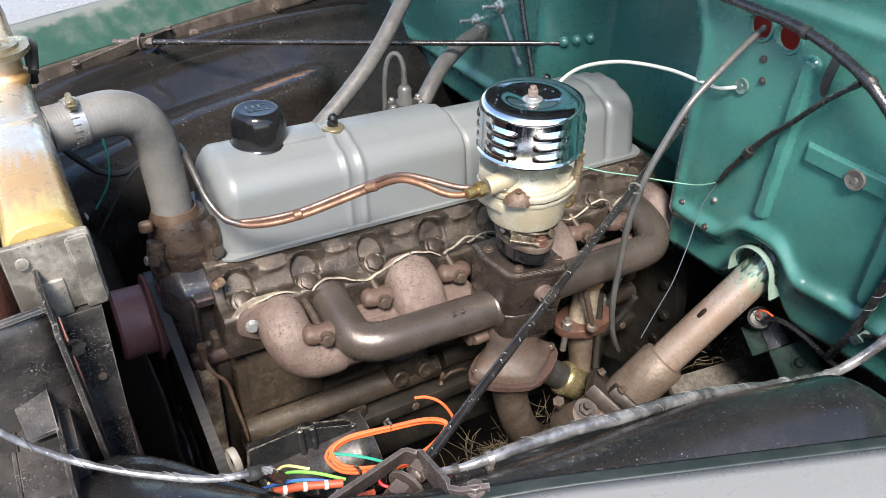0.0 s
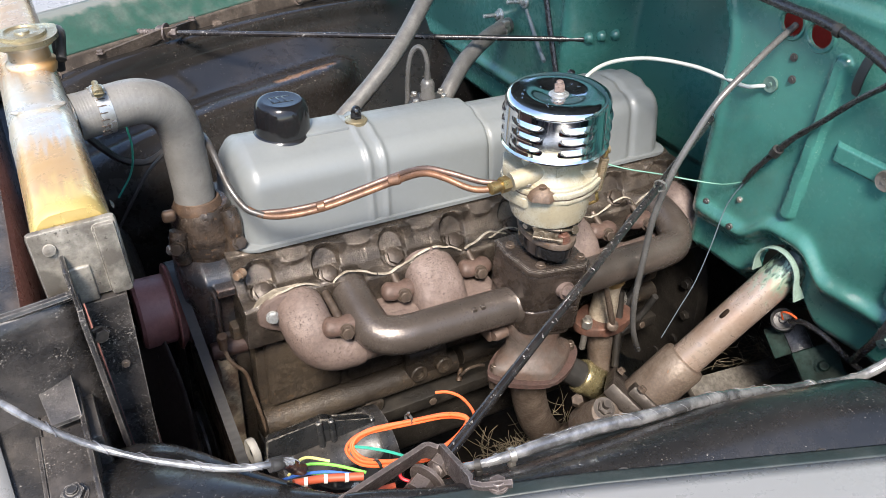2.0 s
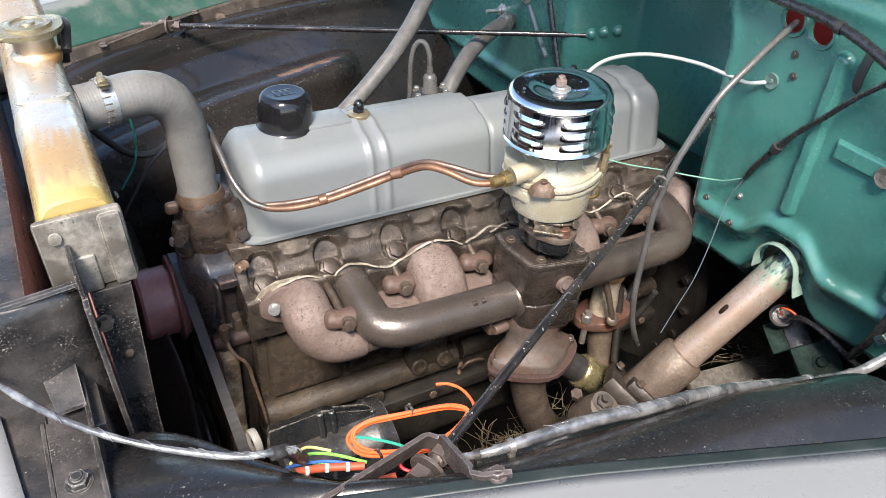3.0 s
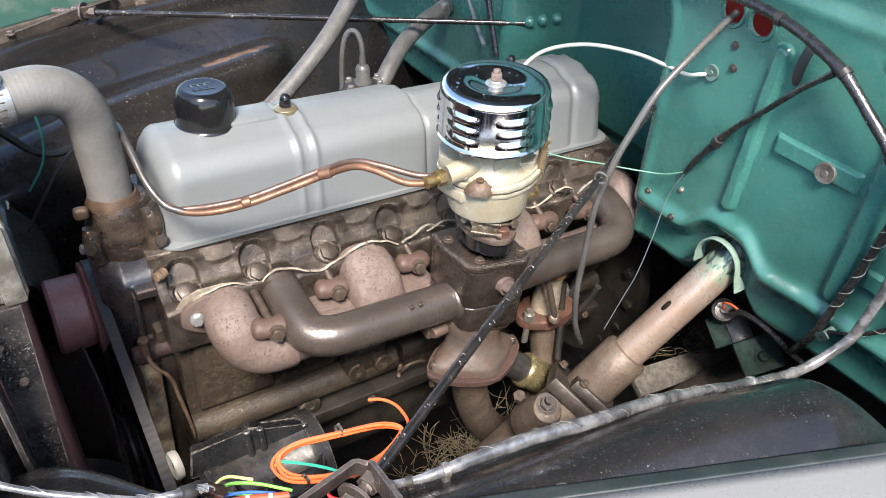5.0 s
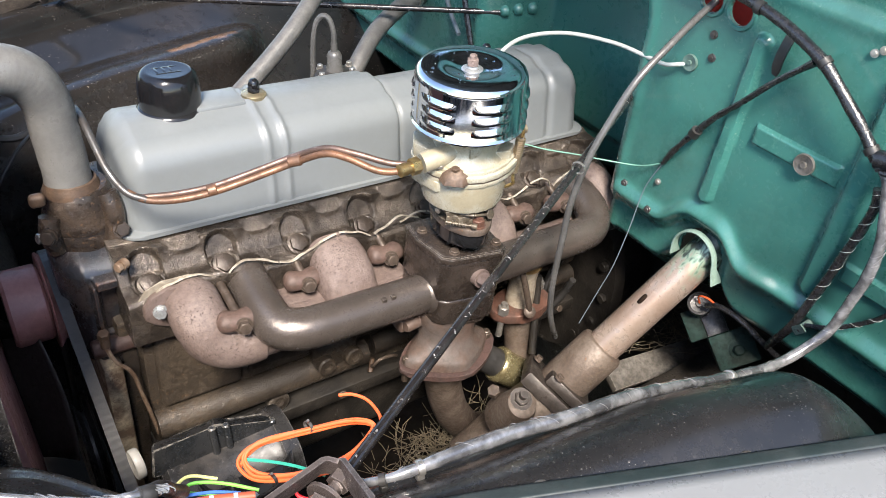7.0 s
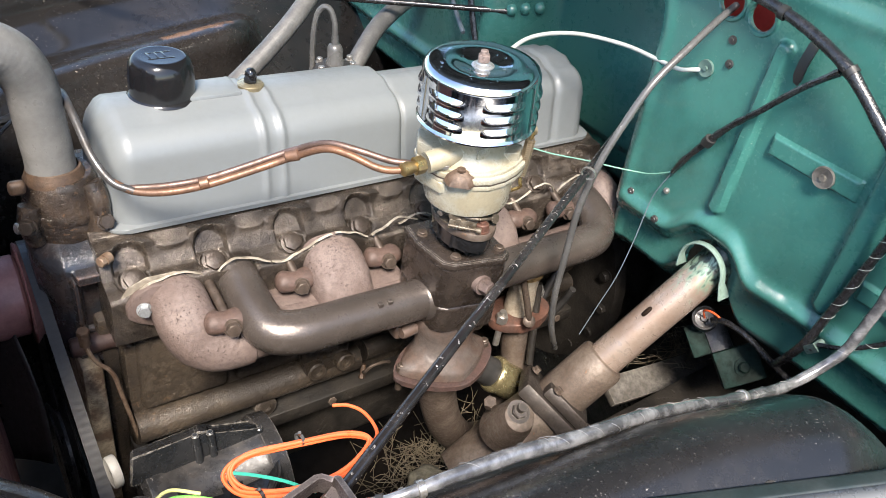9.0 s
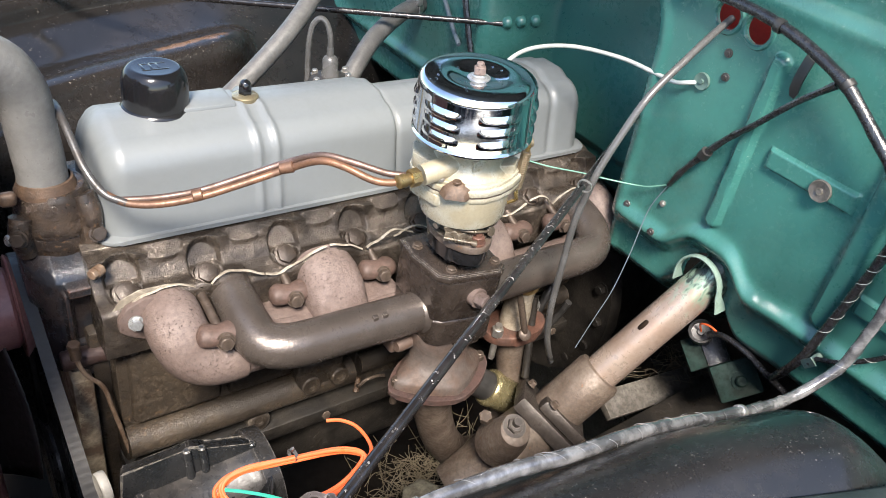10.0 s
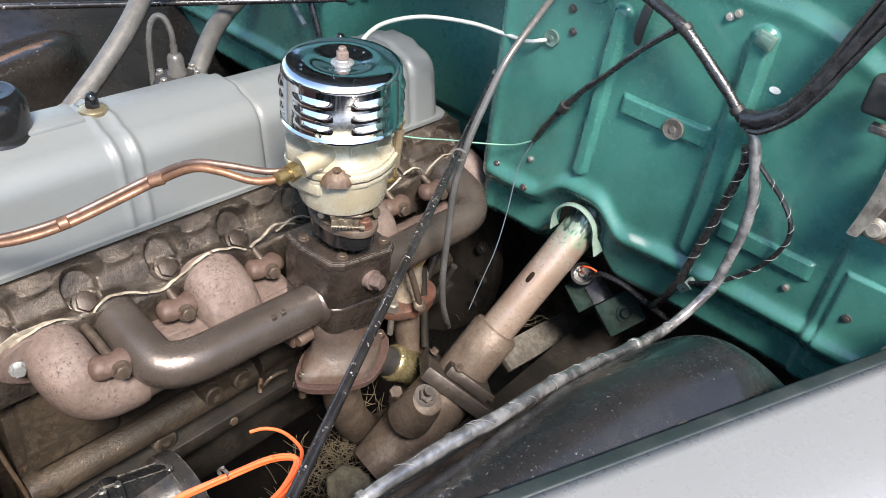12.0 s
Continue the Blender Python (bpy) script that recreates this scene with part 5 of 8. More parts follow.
def build_carb():
    t = thing("carburetor", (CX, CY, 0.898), "yellowish zinc plated single barrel carburetor, lightly stained", "carburetor")
    up = Vector((0, 0, 1))
    face = pose(CX, CY, 0, 0, 0, -37.7)  # local -y is the side with the ear
    bm = bm_new()
    add_lathe(bm, [(0, 1.004), (0.047, 1.0045), (0.044, 1.0105), (0.0385, 1.018), (0.0365, 1.026), (0.0365, 1.034), (0.0385, 1.038), (0.0385, 1.046), (0, 1.046)], (CX, CY, 0), (CX, CY, 1), 40)
    add_tube(bm, [(CX - 0.024, CY - 0.012, 1.021), (CX - 0.046, CY - 0.011, 1.0175), (CX - 0.066, CY - 0.009, 1.0145)], 0.0118, 18, 4)
    add_prism(bm, [(-0.060, -0.014), (-0.034, -0.034), (-0.010, -0.026), (-0.010, 0.02), (-0.052, 0.026), (-0.062, 0.012)], 1.004, 1.021, 0.0025, m=face)
    add_prism(bm, [(-0.060, 0.014), (-0.044, 0.004), (-0.026, 0.014), (-0.028, 0.034), (-0.050, 0.036)], 1.004, 1.036, 0.002, m=face)
    add_prism(bm, [(0.026, -0.020), (0.052, -0.012), (0.056, 0.006), (0.030, 0.020)], 1.004, 1.019, 0.002, m=face)
    part("air_horn", bm, CADMIUM, t, smooth=28)
    # many-cornered bowl cover, gasket and bowl
    rim = [(-0.063, -0.004), (-0.056, -0.023), (-0.034, -0.043), (-0.022, -0.048), (0.008, -0.0535), (0.024, -0.049), (0.040, -0.037), (0.052, -0.022), (0.061, -0.004), (0.055, 0.03), (0.02, 0.05), (-0.03, 0.048), (-0.060, 0.02)]
    bm = bm_new()
    add_prism(bm, rim, 0.9965, 1.0035, 0.0012, m=face)
    add_prism(bm, [(x * 0.94, y * 0.94) for x, y in rim], 1.003, 1.0085, 0.0015, m=face)
    part("bowl_cover", bm, CADMIUM, t, smooth=28)
    bm = bm_new()
    add_prism(bm, [(x * 0.992, y * 0.992) for x, y in rim], 0.9950, 0.9967, 0, m=face)
    part("cover_gasket", bm, BOLT, t, "thin brown gasket")
    bm = bm_new()
    add_prism(bm, [(x * 0.985, y * 0.985) for x, y in rim], 0.9885, 0.9952, 0.0012, m=face)
    add_lathe(bm, [(0, 0.9475), (0.034, 0.9475), (0.0435, 0.9485), (0.0482, 0.9520), (0.0500, 0.958), (0.0512, 0.9895), (0, 0.9895)], (CX, CY, 0), (CX, CY, 1), 44)
    add_prism(bm, [(-0.060, -0.020), (-0.030, -0.046), (-0.012, -0.040), (-0.02, 0.02), (-0.055, 0.014)], 0.976, 0.990, 0.002, m=face)
    add_prism(bm, [(-0.058, -0.008), (-0.040, -0.026), (-0.02, -0.020), (-0.02, 0.02), (-0.052, 0.014)], 0.966, 0.978, 0.002, m=face)
    part("float_bowl", bm, CADMIUM, t, smooth=28)
    # corner screw on its stained triangular ear
    bm = bm_new()
    e = face @ Vector((-0.009, -0.049, 0))
    ax = (face.to_3x3() @ Vector((-0.05, -1, 0))).normalized()
    s = Vector((-ax.y, ax.x, 0))
    tri = [e + s * 0.018 + up * 0.9955, e - s * 0.018 + up * 0.9955, e - s * 0.011 + ax * 0.0105 + up * 0.9950, e + s * 0.011 + ax * 0.0105 + up * 0.9950]
    mid = [e + s * 0.0145 + up * 1.0045, e - s * 0.0145 + up * 1.0045, e - s * 0.008 + ax * 0.0078 + up * 1.003, e + s * 0.008 + ax * 0.0078 + up * 1.003]
    top = [e + s * 0.006 - ax * 0.003 + up * 1.0105, e - s * 0.006 - ax * 0.003 + up * 1.0105, e - s * 0.0045 + ax * 0.002 + up * 1.0100, e + s * 0.0045 + ax * 0.002 + up * 1.0100]
    add_loft(bm, [tri, mid, top])
    add_hex(bm, e + up * 1.0095, up, 0.0105, 0.0032)
    part("cover_ear", bm, EARTH, t, "brown stained ear with a screw")
    for a in (100, 200, 330, 20):
        bm = bm_new()
        p = Vector((CX + 0.050 * math.cos(radians(a)), CY + 0.048 * math.sin(radians(a)), 1.0085))
        add_lathe(bm, [(0.0055, 0), (0.0055, 0.003), (0.004, 0.0045), (0, 0.0048)], p, p + up, 14)
        part("cover_screw", bm, STEEL, t)
    bm = bm_new()
    add_box(bm, (CX - 0.020, CY - 0.0365, 1.020), (CX - 0.004, CY - 0.0335, 1.032), 0.0008, m=None)
    part("stamped_tag", bm, CADMIUM, t)
    # throttle body, insulator and base flange
    bm = bm_new()
    add_lathe(bm, [(0, 0.925), (0.027, 0.925), (0.027, 0.940), (0.034, 0.9425), (0.034, 0.9535), (0, 0.9535)], (CX, CY, 0), (CX, CY, 1), 28)
    add_box(bm, (CX - 0.030, CY - 0.038, 0.930), (CX + 0.008, CY - 0.010, 0.944), 0.004)
    part("throttle_body", bm, THROTTLE, t)
    bm = bm_new()
    for p, q in ((( -0.030, -0.030, 0.9465), (-0.012, -0.044, 0.9465)), ((-0.012, -0.044, 0.9465), (0.010, -0.043, 0.940))):
        add_rod(bm, (CX + p[0], CY + p[1], p[2]), (CX + q[0], CY + q[1], q[2]), 0.0019, seg=10, round_end=0.0008)
    add_prism(bm, ring_outline(0.006, 16), 0.0, 0.0025, 0.0008, m=pose(CX + 0.012, CY - 0.042, 0.939, 70, 0, 10))
    part("throttle_lever", bm, THROTTLE, t, "brown stained throttle lever")
    flange = ring_outline(0.040, 30, 1.30, 0.82)
    turn = pose(CX, CY, 0, 0, 0, -95)
    bm = bm_new()
    add_prism(bm, flange, 0.9175, 0.9275, 0.002, m=turn)
    part("base_flange", bm, BOXIRON, t)
    bm = bm_new()
    add_prism(bm, [(x * 0.93, y * 0.95) for x, y in flange], 0.898, 0.9178, 0.003, m=turn)
    part("insulator", bm, GLOSS, t, "shiny black insulator block")
    for sx in (-1, 1):
        p = turn @ Vector((0.0415 * sx, 0, 0.9275))
        bm = bm_new()
        add_hex(bm, p, up, 0.0160, 0.009, washer=0.0095)
        add_rod(bm, p, p + up * 0.0135, 0.0045, seg=12)
        part("flange_nut", bm, REDRUST, t, "rusty red nut")
    for dx, dy in ((-0.036, -0.010),):
        bm = bm_new()
        add_rod(bm, (CX + dx, CY + dy, 0.946), (CX + dx * 1.2, CY + dy * 1.2, 0.944), 0.0038, seg=12)
        part("idle_screw", bm, STEEL, t)
    for lo, hi, m, mt in (((-0.030, -0.0012, -0.006), (0.016, 0.0012, 0.006), pose(CX - 0.012, CY - 0.036, 0.934, 0, 8, -20), THROTTLE),
                          ((-0.009, -0.0012, -0.010), (0.009, 0.0012, 0.012), pose(CX - 0.030, CY - 0.030, 0.941, 10, -15, -35), THROTTLE),
                          ((-0.018, -0.0010, -0.005), (0.018, 0.0010, 0.005), pose(CX + 0.024, CY - 0.034, 0.945, 0, -12, 30), THROTTLE)):
        bm = bm_new()
        add_box(bm, lo, hi, 0.0009, m=m)
        add_lathe(bm, [(0.0045, -0.002), (0.0045, 0.002), (0.002, 0.003), (0, 0.003)], m @ Vector((0, 0, 0)), m @ Vector((0, -1, 0)), 14)
        part("linkage_plate", bm, mt, t, "small stained linkage plate")
    bm = bm_new()
    a, b = Vector((CX - 0.040, CY - 0.026, 0.936)), Vector((CX - 0.016, CY - 0.046, 0.934))
    add_rod(bm, a, b, 0.0016, seg=10)
    add_tube(bm, [a.lerp(b, i / 60) + Vector((0.0028 * math.cos(i * 0.9) * 0.6, 0.0028 * math.cos(i * 0.9) * 0.8, 0.0028 * math.sin(i * 0.9))) for i in range(10, 50)], 0.0006, 5, 1)
    add_lathe(bm, [(0.0036, 0), (0.0036, 0.005), (0.003, 0.006), (0, 0.006)], b, b + (b - a), 12)
    part("idle_spring_screw", bm, THROTTLE, t, "idle screw with its spring")
    bm = bm_new()
    add_prism(bm, [(x * 0.80, y * 1.10) for x, y in flange], 0.9275, 0.9305, 0.0008, m=turn)
    part("throttle_plate", bm, THROTTLE, t)
    # choke lever, link rod and return spring at the rear
    bm = bm_new()
    add_box(bm, (CX + 0.047, CY - 0.036, 1.030), (CX + 0.051, CY - 0.020, 1.045), 0.001)
    add_rod(bm, (CX + 0.051, CY - 0.030, 1.036), (CX + 0.060, CY - 0.030, 1.036), 0.006, seg=12)
    part("choke_lever", bm, SPRING, t)
    bm = bm_new()
    pts = [Vector((0.453 + 0.0052 * math.cos(i * 0.9) - 0.006 * i / 130, -0.034 + 0.0052 * math.sin(i * 0.9), 1.028 - 0.046 * i / 130)) for i in range(131)]
    add_tube(bm, pts, 0.0011, 5, 1)
    part("return_spring", bm, SPRING, t, "coiled return spring")
    bm = bm_new()
    add_tube(bm, [(0.453, -0.034, 1.044), (0.454, -0.036, 1.036), (0.453, -0.034, 1.028)], 0.0018, 6, 4)
    part("spring_hook", bm, BRASS, t)
    bm = bm_new()
    add_tube(bm, [(0.447, -0.034, 0.982), (0.446, -0.037, 0.974), (0.448, -0.036, 0.968), (0.440, -0.030, 0.962)], 0.0022, 6, 4)
    part("spring_hook", bm, BRASS, t)
    bm = bm_new()
    add_tube(bm, [(0.452, -0.006, 1.02), (0.456, -0.004, 0.99), (0.452, 0.0, 0.95), (0.446, 0.0, 0.93)], 0.0028, 8, 5)
    part("link_rod", bm, COPPER, t)
    return t


build_carb()


def build_air_cleaner():
    t = thing("air_cleaner", (CX, CY, 1.044), "small round chrome air cleaner with louvred sides", "air cleaner")
    bm = bm_new()
    R = 0.0625
    add_lathe(bm, [(0.034, 1.0470), (0.058, 1.0475), (R + 0.0015, 1.0490), (R + 0.0024, 1.0510), (R + 0.0010, 1.0530), (R, 1.0545), (R - 0.0003, 1.1020), (R - 0.0009, 1.1062), (R - 0.0028, 1.1098), (R - 0.0060, 1.1120),
                   (R - 0.010, 1.1128), (0.040, 1.1130), (0.034, 1.1128), (0.028, 1.1118), (0.020, 1.1098), (0.014, 1.1090), (0.0, 1.1088)], (CX, CY, 0), (CX, CY, 1), 96)
    part("canister", bm, CHROME, t)
    for row, z in enumerate((1.0640, 1.0775, 1.0910)):
        for k in range(6):
            a0 = radians(-162 + k * 60)
            bm = bm_new()
            n, m = 14, 8
            vs = []
            for i in range(n + 1):
                u = -1 + 2 * i / n
                a = a0 + radians(24) * u
                ring = []
                for j in range(m + 1):
                    v = -1 + 2 * j / m
                    h = max(0, 1 - abs(u) ** 2.6) * max(0, 1 - v * v)
                    out = R - 0.0008 + 0.0048 * h * (0.75 - 0.25 * v)
                    ring.append(bm.verts.new((CX + out * math.cos(a), CY + out * math.sin(a), z + 0.0060 * v - 0.0022 * h)))
                vs.append(ring)
            for p, q in zip(vs, vs[1:]):
                for j in range(m):
                    bm.faces.new((p[j], p[j + 1], q[j + 1], q[j]))
            part("louver", bm, CHROME, t)
    bm = bm_new()
    for _ in range(70):
        r, a = 0.058 * math.sqrt(random.uniform(0.08, 0.95)), random.uniform(0, 2 * math.pi)
        s = random.choice((0.0005, 0.0006, 0.0008, 0.0008, 0.0011, 0.0016))
        z = float(np.interp(r, (0, 0.014, 0.020, 0.028, 0.034, 0.040, 0.0525, 0.0565), (1.1088, 1.1090, 1.1098, 1.1118, 1.1131, 1.1134, 1.1128, 1.1120)))
        p = Vector((CX + r * math.cos(a), CY + r * math.sin(a), z - 0.0001))
        add_lathe(bm, [(s, 0), (s * 0.92, s * 0.28), (s * 0.6, s * 0.5), (0, s * 0.6)], p, p + Vector((0, 0, 1)), 8)
    drops = part("water_drops", bm, WATER, t, "fine water drops on the lid")
    drops["kind"] = "stuff"
    bm = bm_new()
    add_lathe(bm, [(0, 1.1075), (0.0115, 1.1075), (0.0120, 1.1095), (0.0095, 1.1110), (0.0075, 1.1116), (0.007, 1.1130), (0, 1.1130)], (CX, CY, 0), (CX, CY, 1), 24)
    part("washer", bm, ZINC, t, "pale sealing washer")
    bm = bm_new()
    add_hex(bm, (CX, CY, 1.1125), (0, 0, 1), 0.0130, 0.008)
    add_rod(bm, (CX, CY, 1.115), (CX, CY, 1.1255), 0.0042, seg=12, round_end=0.001)
    part("wing_stud", bm, RUST, t, "rusty nut and stud")
    return t


build_air_cleaner()

# ---- fuel line along the valve cover ----
fuel = thing("fuel_line", (0.05, 0.13, 0.97), "pair of tarnished copper fuel lines with a brass fitting", "fuel line")
FUEL = [(0.318, -0.010, 1.0145), (0.300, -0.006, 1.012), (0.282, 0.004, 1.0145), (0.262, 0.028, 1.022), (0.245, 0.048, 1.022), (0.222, 0.078, 1.0015), (0.180, 0.092, 0.987), (0.133, 0.101, 0.977), (0.095, 0.113, 0.972),
        (0.067, 0.122, 0.976), (0.050, 0.134, 0.985), (0.040, 0.156, 1.004), (0.037, 0.185, 1.026), (0.036, 0.210, 1.038), (0.036, 0.245, 1.036), (0.037, 0.285, 1.012), (0.038, 0.32, 0.97), (0.040, 0.34, 0.92)]
bm = bm_new()
add_tube(bm, FUEL[:11], 0.0040, 12, 8)
part("copper_tube", bm, COPPER, fuel)
bm = bm_new()
add_tube(bm, FUEL[9:], 0.0042, 12, 8)
part("steel_tube", bm, GREYPIPE, fuel, "grey steel section bending round the cover")
bm = bm_new()
add_tube(bm, [(0.316, -0.006, 1.0165), (0.298, 0.006, 1.018), (0.270, 0.028, 1.026), (0.248, 0.052, 1.026), (0.224, 0.083, 1.0065), (0.182, 0.097, 0.992), (0.136, 0.106, 0.9815), (0.098, 0.117, 0.977), (0.072, 0.1245, 0.9775), (0.062, 0.127, 0.978)], 0.0036, 12, 8)
part("return_tube", bm, DULLPIPE, fuel, "duller second tube")
for p, q in (((0.228, 0.074, 1.0055), (0.216, 0.082, 1.0015)), ((0.138, 0.1015, 0.9795), (0.128, 0.104, 0.978))):
    bm = bm_new()
    add_rod(bm, p, q, 0.0064, seg=14, round_end=0.001)
    part("tube_clip", bm, COPPER, fuel)
bm = bm_new()
add_hex(bm, (0.330, -0.010, 1.0145), (-1, -0.05, 0), 0.0195, 0.012, dome=False)
add_lathe(bm, [(0.0065, 0.012), (0.0065, 0.018), (0.0075, 0.018), (0.0075, 0.026), (0.005, 0.028), (0, 0.028)], (0.330, -0.010, 1.0145), (-1, -0.075, 1.0145), 16)
part("brass_fitting", bm, BRASS, fuel, "bright brass hex fitting")

# ---- thermostat housing and top hose ----
thermo = thing("thermostat_housing", eng((0.012, 0.225, -0.06)), "oily brown cast iron thermostat housing with rusty bolts", "thermostat housing")
bm = bm_new()
add_lathe(bm, [(0, -0.085), (0.026, -0.082), (0.036, -0.060), (0.0415, -0.035), (0.0430, -0.008), (0.0415, 0.006), (0.0405, 0.009), (0.0420, 0.010), (0.0420, 0.0175), (0.0415, 0.019), (0.0400, 0.030), (0.0370, 0.050), (0.0330, 0.058), (0, 0.058)],
          (0.010, 0.225, 0), (0.006, 0.205, 1), 40)
add_tube(bm, [(0.022, 0.196, -0.030), (0.036, 0.190, -0.002), (0.040, 0.192, 0.030), (0.036, 0.200, 0.052)], 0.0125, 16, 5)
add_tube(bm, [(-0.024, 0.200, -0.010), (-0.030, 0.198, 0.012), (-0.026, 0.202, 0.034)], 0.0115, 16, 5)
part("casting", bm, WETIRON, thermo, m=ENGINE)
bm = bm_new()
add_lathe(bm, [(0.0310, 0.046), (0.0318, 0.054), (0.0296, 0.060), (0.0272, 0.067), (0.0250, 0.068)], (0.006, 0.222, 0), (0.004, 0.222, 1), 28)
part("hose_neck", bm, EARTH, thermo, "brown rusted neck", m=ENGINE)
for p, d in (((0.042, 0.1775, 0.012), (0.15, -1, 0.55)), ((-0.032, 0.186, 0.018), (-0.5, -0.8, 0.3))):
    bm = bm_new()
    add_hex(bm, p, d, 0.0165, 0.007, washer=0.0095)
    part("bolt", bm, HEADBOLT, thermo, "oily brown bolt", m=ENGINE)
bm = bm_new()
add_hex(bm, (-0.034, 0.196, 0.012), (-1, -0.3, 0.25), 0.0125, 0.010)
part("sender_plug", bm, ZINC, thermo, "small bright plug", m=ENGINE)
bm = bm_new()
add_box(bm, (-0.043, 0.196, 0.050), (-0.026, 0.208, 0.066), 0.005, 3)
part("clamp_ear", bm, EARTH, thermo, m=ENGINE)

hose = thing("radiator_hose", eng((0.0, 0.22, 0.05)), "faded grey rubber radiator hose with a moulded bend", "hose")
bm = bm_new()
add_tube(bm, [(0.004, 0.222, 0.046), (0.003, 0.222, 0.085), (0.000, 0.220, 0.125), (-0.004, 0.214, 0.168), (-0.020, 0.206, 0.200), (-0.044, 0.199, 0.214), (-0.070, 0.194, 0.215), (-0.098, 0.190, 0.212), (-0.114, 0.188, 0.211)],
         0.0252, 28, 26, wob=0.012, r_of=lambda s: 1 + 0.0022 * sstep(0.2, 0.3, s) * math.sin(s * 270) + 0.05 * sstep(0.10, 0.0, s))
part("tube", bm, HOSE, hose, m=ENGINE)
bm = bm_new()
add_lathe(bm, [(0.0245, -0.007), (0.0268, -0.007), (0.0268, 0.007), (0.0245, 0.007)], (-0.086, 0.1915, 0.2135), (-0.2, 0.172, 0.208), 36)
clamp = part("hose_clamp", bm, ZINC, hose, "bright stainless worm drive clamp", m=ENGINE)
bm = bm_new()
add_box(bm, (-0.0945, 0.174, 0.2365), (-0.0795, 0.190, 0.2450), 0.0035, 3)
part("screw_housing", bm, ZINC, clamp, m=ENGINE)
bm = bm_new()
add_lathe(bm, [(0, 0.0005), (0.0048, 0.0005), (0.0055, 0.0015), (0.0055, 0.012), (0.0035, 0.013), (0.0035, 0.024), (0, 0.024)], (-0.087, 0.166, 0.2425), (-0.087, 0.19, 0.2455), 18)
add_box(bm, (-0.0915, 0.1652, 0.2418), (-0.0825, 0.1668, 0.2432), 0.0004)
part("clamp_screw", bm, CAPMETAL, clamp, "dull slotted clamp screw", m=ENGINE)
for k in range(9):
    bm = bm_new()
    a = radians(100 + 16 * k)
    c = Vector((-0.086, 0.1915 + 0.0270 * math.cos(a), 0.2135 + 0.0270 * math.sin(a)))
    add_box(bm, (-0.0045, -0.0007, -0.0004), (0.0045, 0.0007, 0.0004), 0.0002, m=Matrix.Translation(c) @ pose(0, 0, 0, math.degrees(a) - 90, 0, 9))
    part("band_slot", bm, BOLT, clamp, m=ENGINE)

# ---- radiator ----
rad = thing("radiator", (-0.13, 0.25, 0.55), "old radiator with a tinned top tank stained orange and gold", "radiator")


def tank_ring(y, s):
    c = (-0.132, 1.118)
    pts = []
    for i in range(28):
        a = 2 * math.pi * i / 28
        ca, sa = math.cos(a), math.sin(a)
        e = 0.55
        pts.append((c[0] + s * 0.0315 * math.copysign(abs(ca) ** e, ca), y, c[1] + s * 0.046 * math.copysign(abs(sa) ** 0.75, sa)))
    return pts


bm = bm_new()
add_loft(bm, [tank_ring(y, s) for y, s in ((-0.078, 0.93), (-0.074, 0.985), (-0.06, 1.0), (0.07, 1.0), (0.088, 1.012), (0.112, 1.03), (0.118, 1.022), (0.125, 1.0), (0.4, 1.0), (0.57, 1.0), (0.59, 0.95))])
part("top_tank", bm, TANK, rad)
bm = bm_new()
add_prism(bm, ring_outline(0.020, 24, 1.25, 0.35), 0.0, 0.004, 0.002, m=pose(-0.130, 0.118, 1.1632, 0, 0, 0))
part("tank_bead", bm, TANK, rad, "raised bead across the tank")
for x, y, z in ((-0.0955, 0.02, 1.10), (-0.0955, 0.05, 1.085)):
    bm = bm_new()
    add_lathe(bm, [(0.0032, 0), (0.002, 0.0016), (0, 0.002)], (x, y, z), (x + 1, y, z), 10)
    part("solder_spot", bm, ZINC, rad)

bm = bm_new()
add_box(bm, (-0.166, -0.086, 1.080), (-0.099, -0.078, 1.152), 0.004)
add_box(bm, (-0.118, -0.090, 1.079), (-0.101, -0.080, 1.148), 0.003)
end = part("end_plate", bm, STRAP, rad, "scuffed bare end plate")
for x, z in ((-0.152, 1.136), (-0.113, 1.142)):
    bm = bm_new()
    add_lathe(bm, [(0.0055, 0), (0.005, 0.0016), (0.002, 0.0026), (0, 0.0027)], (x, -0.0865, z), (x, -1, z + 0.3), 14)
    part("rivet", bm, STRAP, end)
bm = bm_new()
add_box(bm, (-0.148, -0.0885, 1.078), (-0.128, -0.084, 1.114), 0.002, 3)
part("pressed_lug", bm, STRAP, rad)
bm = bm_new()
add_box(bm, (-0.158, -0.02, 0.60), (-0.118, 0.58, 1.08), 0.004)
part("core", bm, MAROON, rad, "dull red core behind its side frame")
bm = bm_new()
add_lathe(bm, [(0.024, 1.155), (0.026, 1.163), (0.0255, 1.166), (0.021, 1.170), (0.020, 1.183), (0.028, 1.185), (0.028, 1.188)], (-0.124, 0.245, 0), (-0.124, 0.245, 1), 30)
part("filler_neck", bm, SOLDER, rad)
bm = bm_new()
ears = [(0.034 * (1 + 0.20 * (max(0, math.cos(2 * a)) ** 8)), a) for a in [2 * math.pi * i / 60 for i in range(60)]]
add_prism(bm, [(r * math.cos(a), r * math.sin(a)) for r, a in ears], 1.1895, 1.1945, 0.002, m=pose(-0.124, 0.245, 0, 0, 0, 35))
add_lathe(bm, [(0.024, 1.1945), (0.0235, 1.198), (0.018, 1.199), (0.016, 1.197), (0.008, 1.197), (0.007, 1.199), (0, 1.1992)], (-0.124, 0.245, 0), (-0.124, 0.245, 1), 30)
part("cap", bm, CAPMETAL, rad, "dull gold pressure cap")
bm = bm_new()
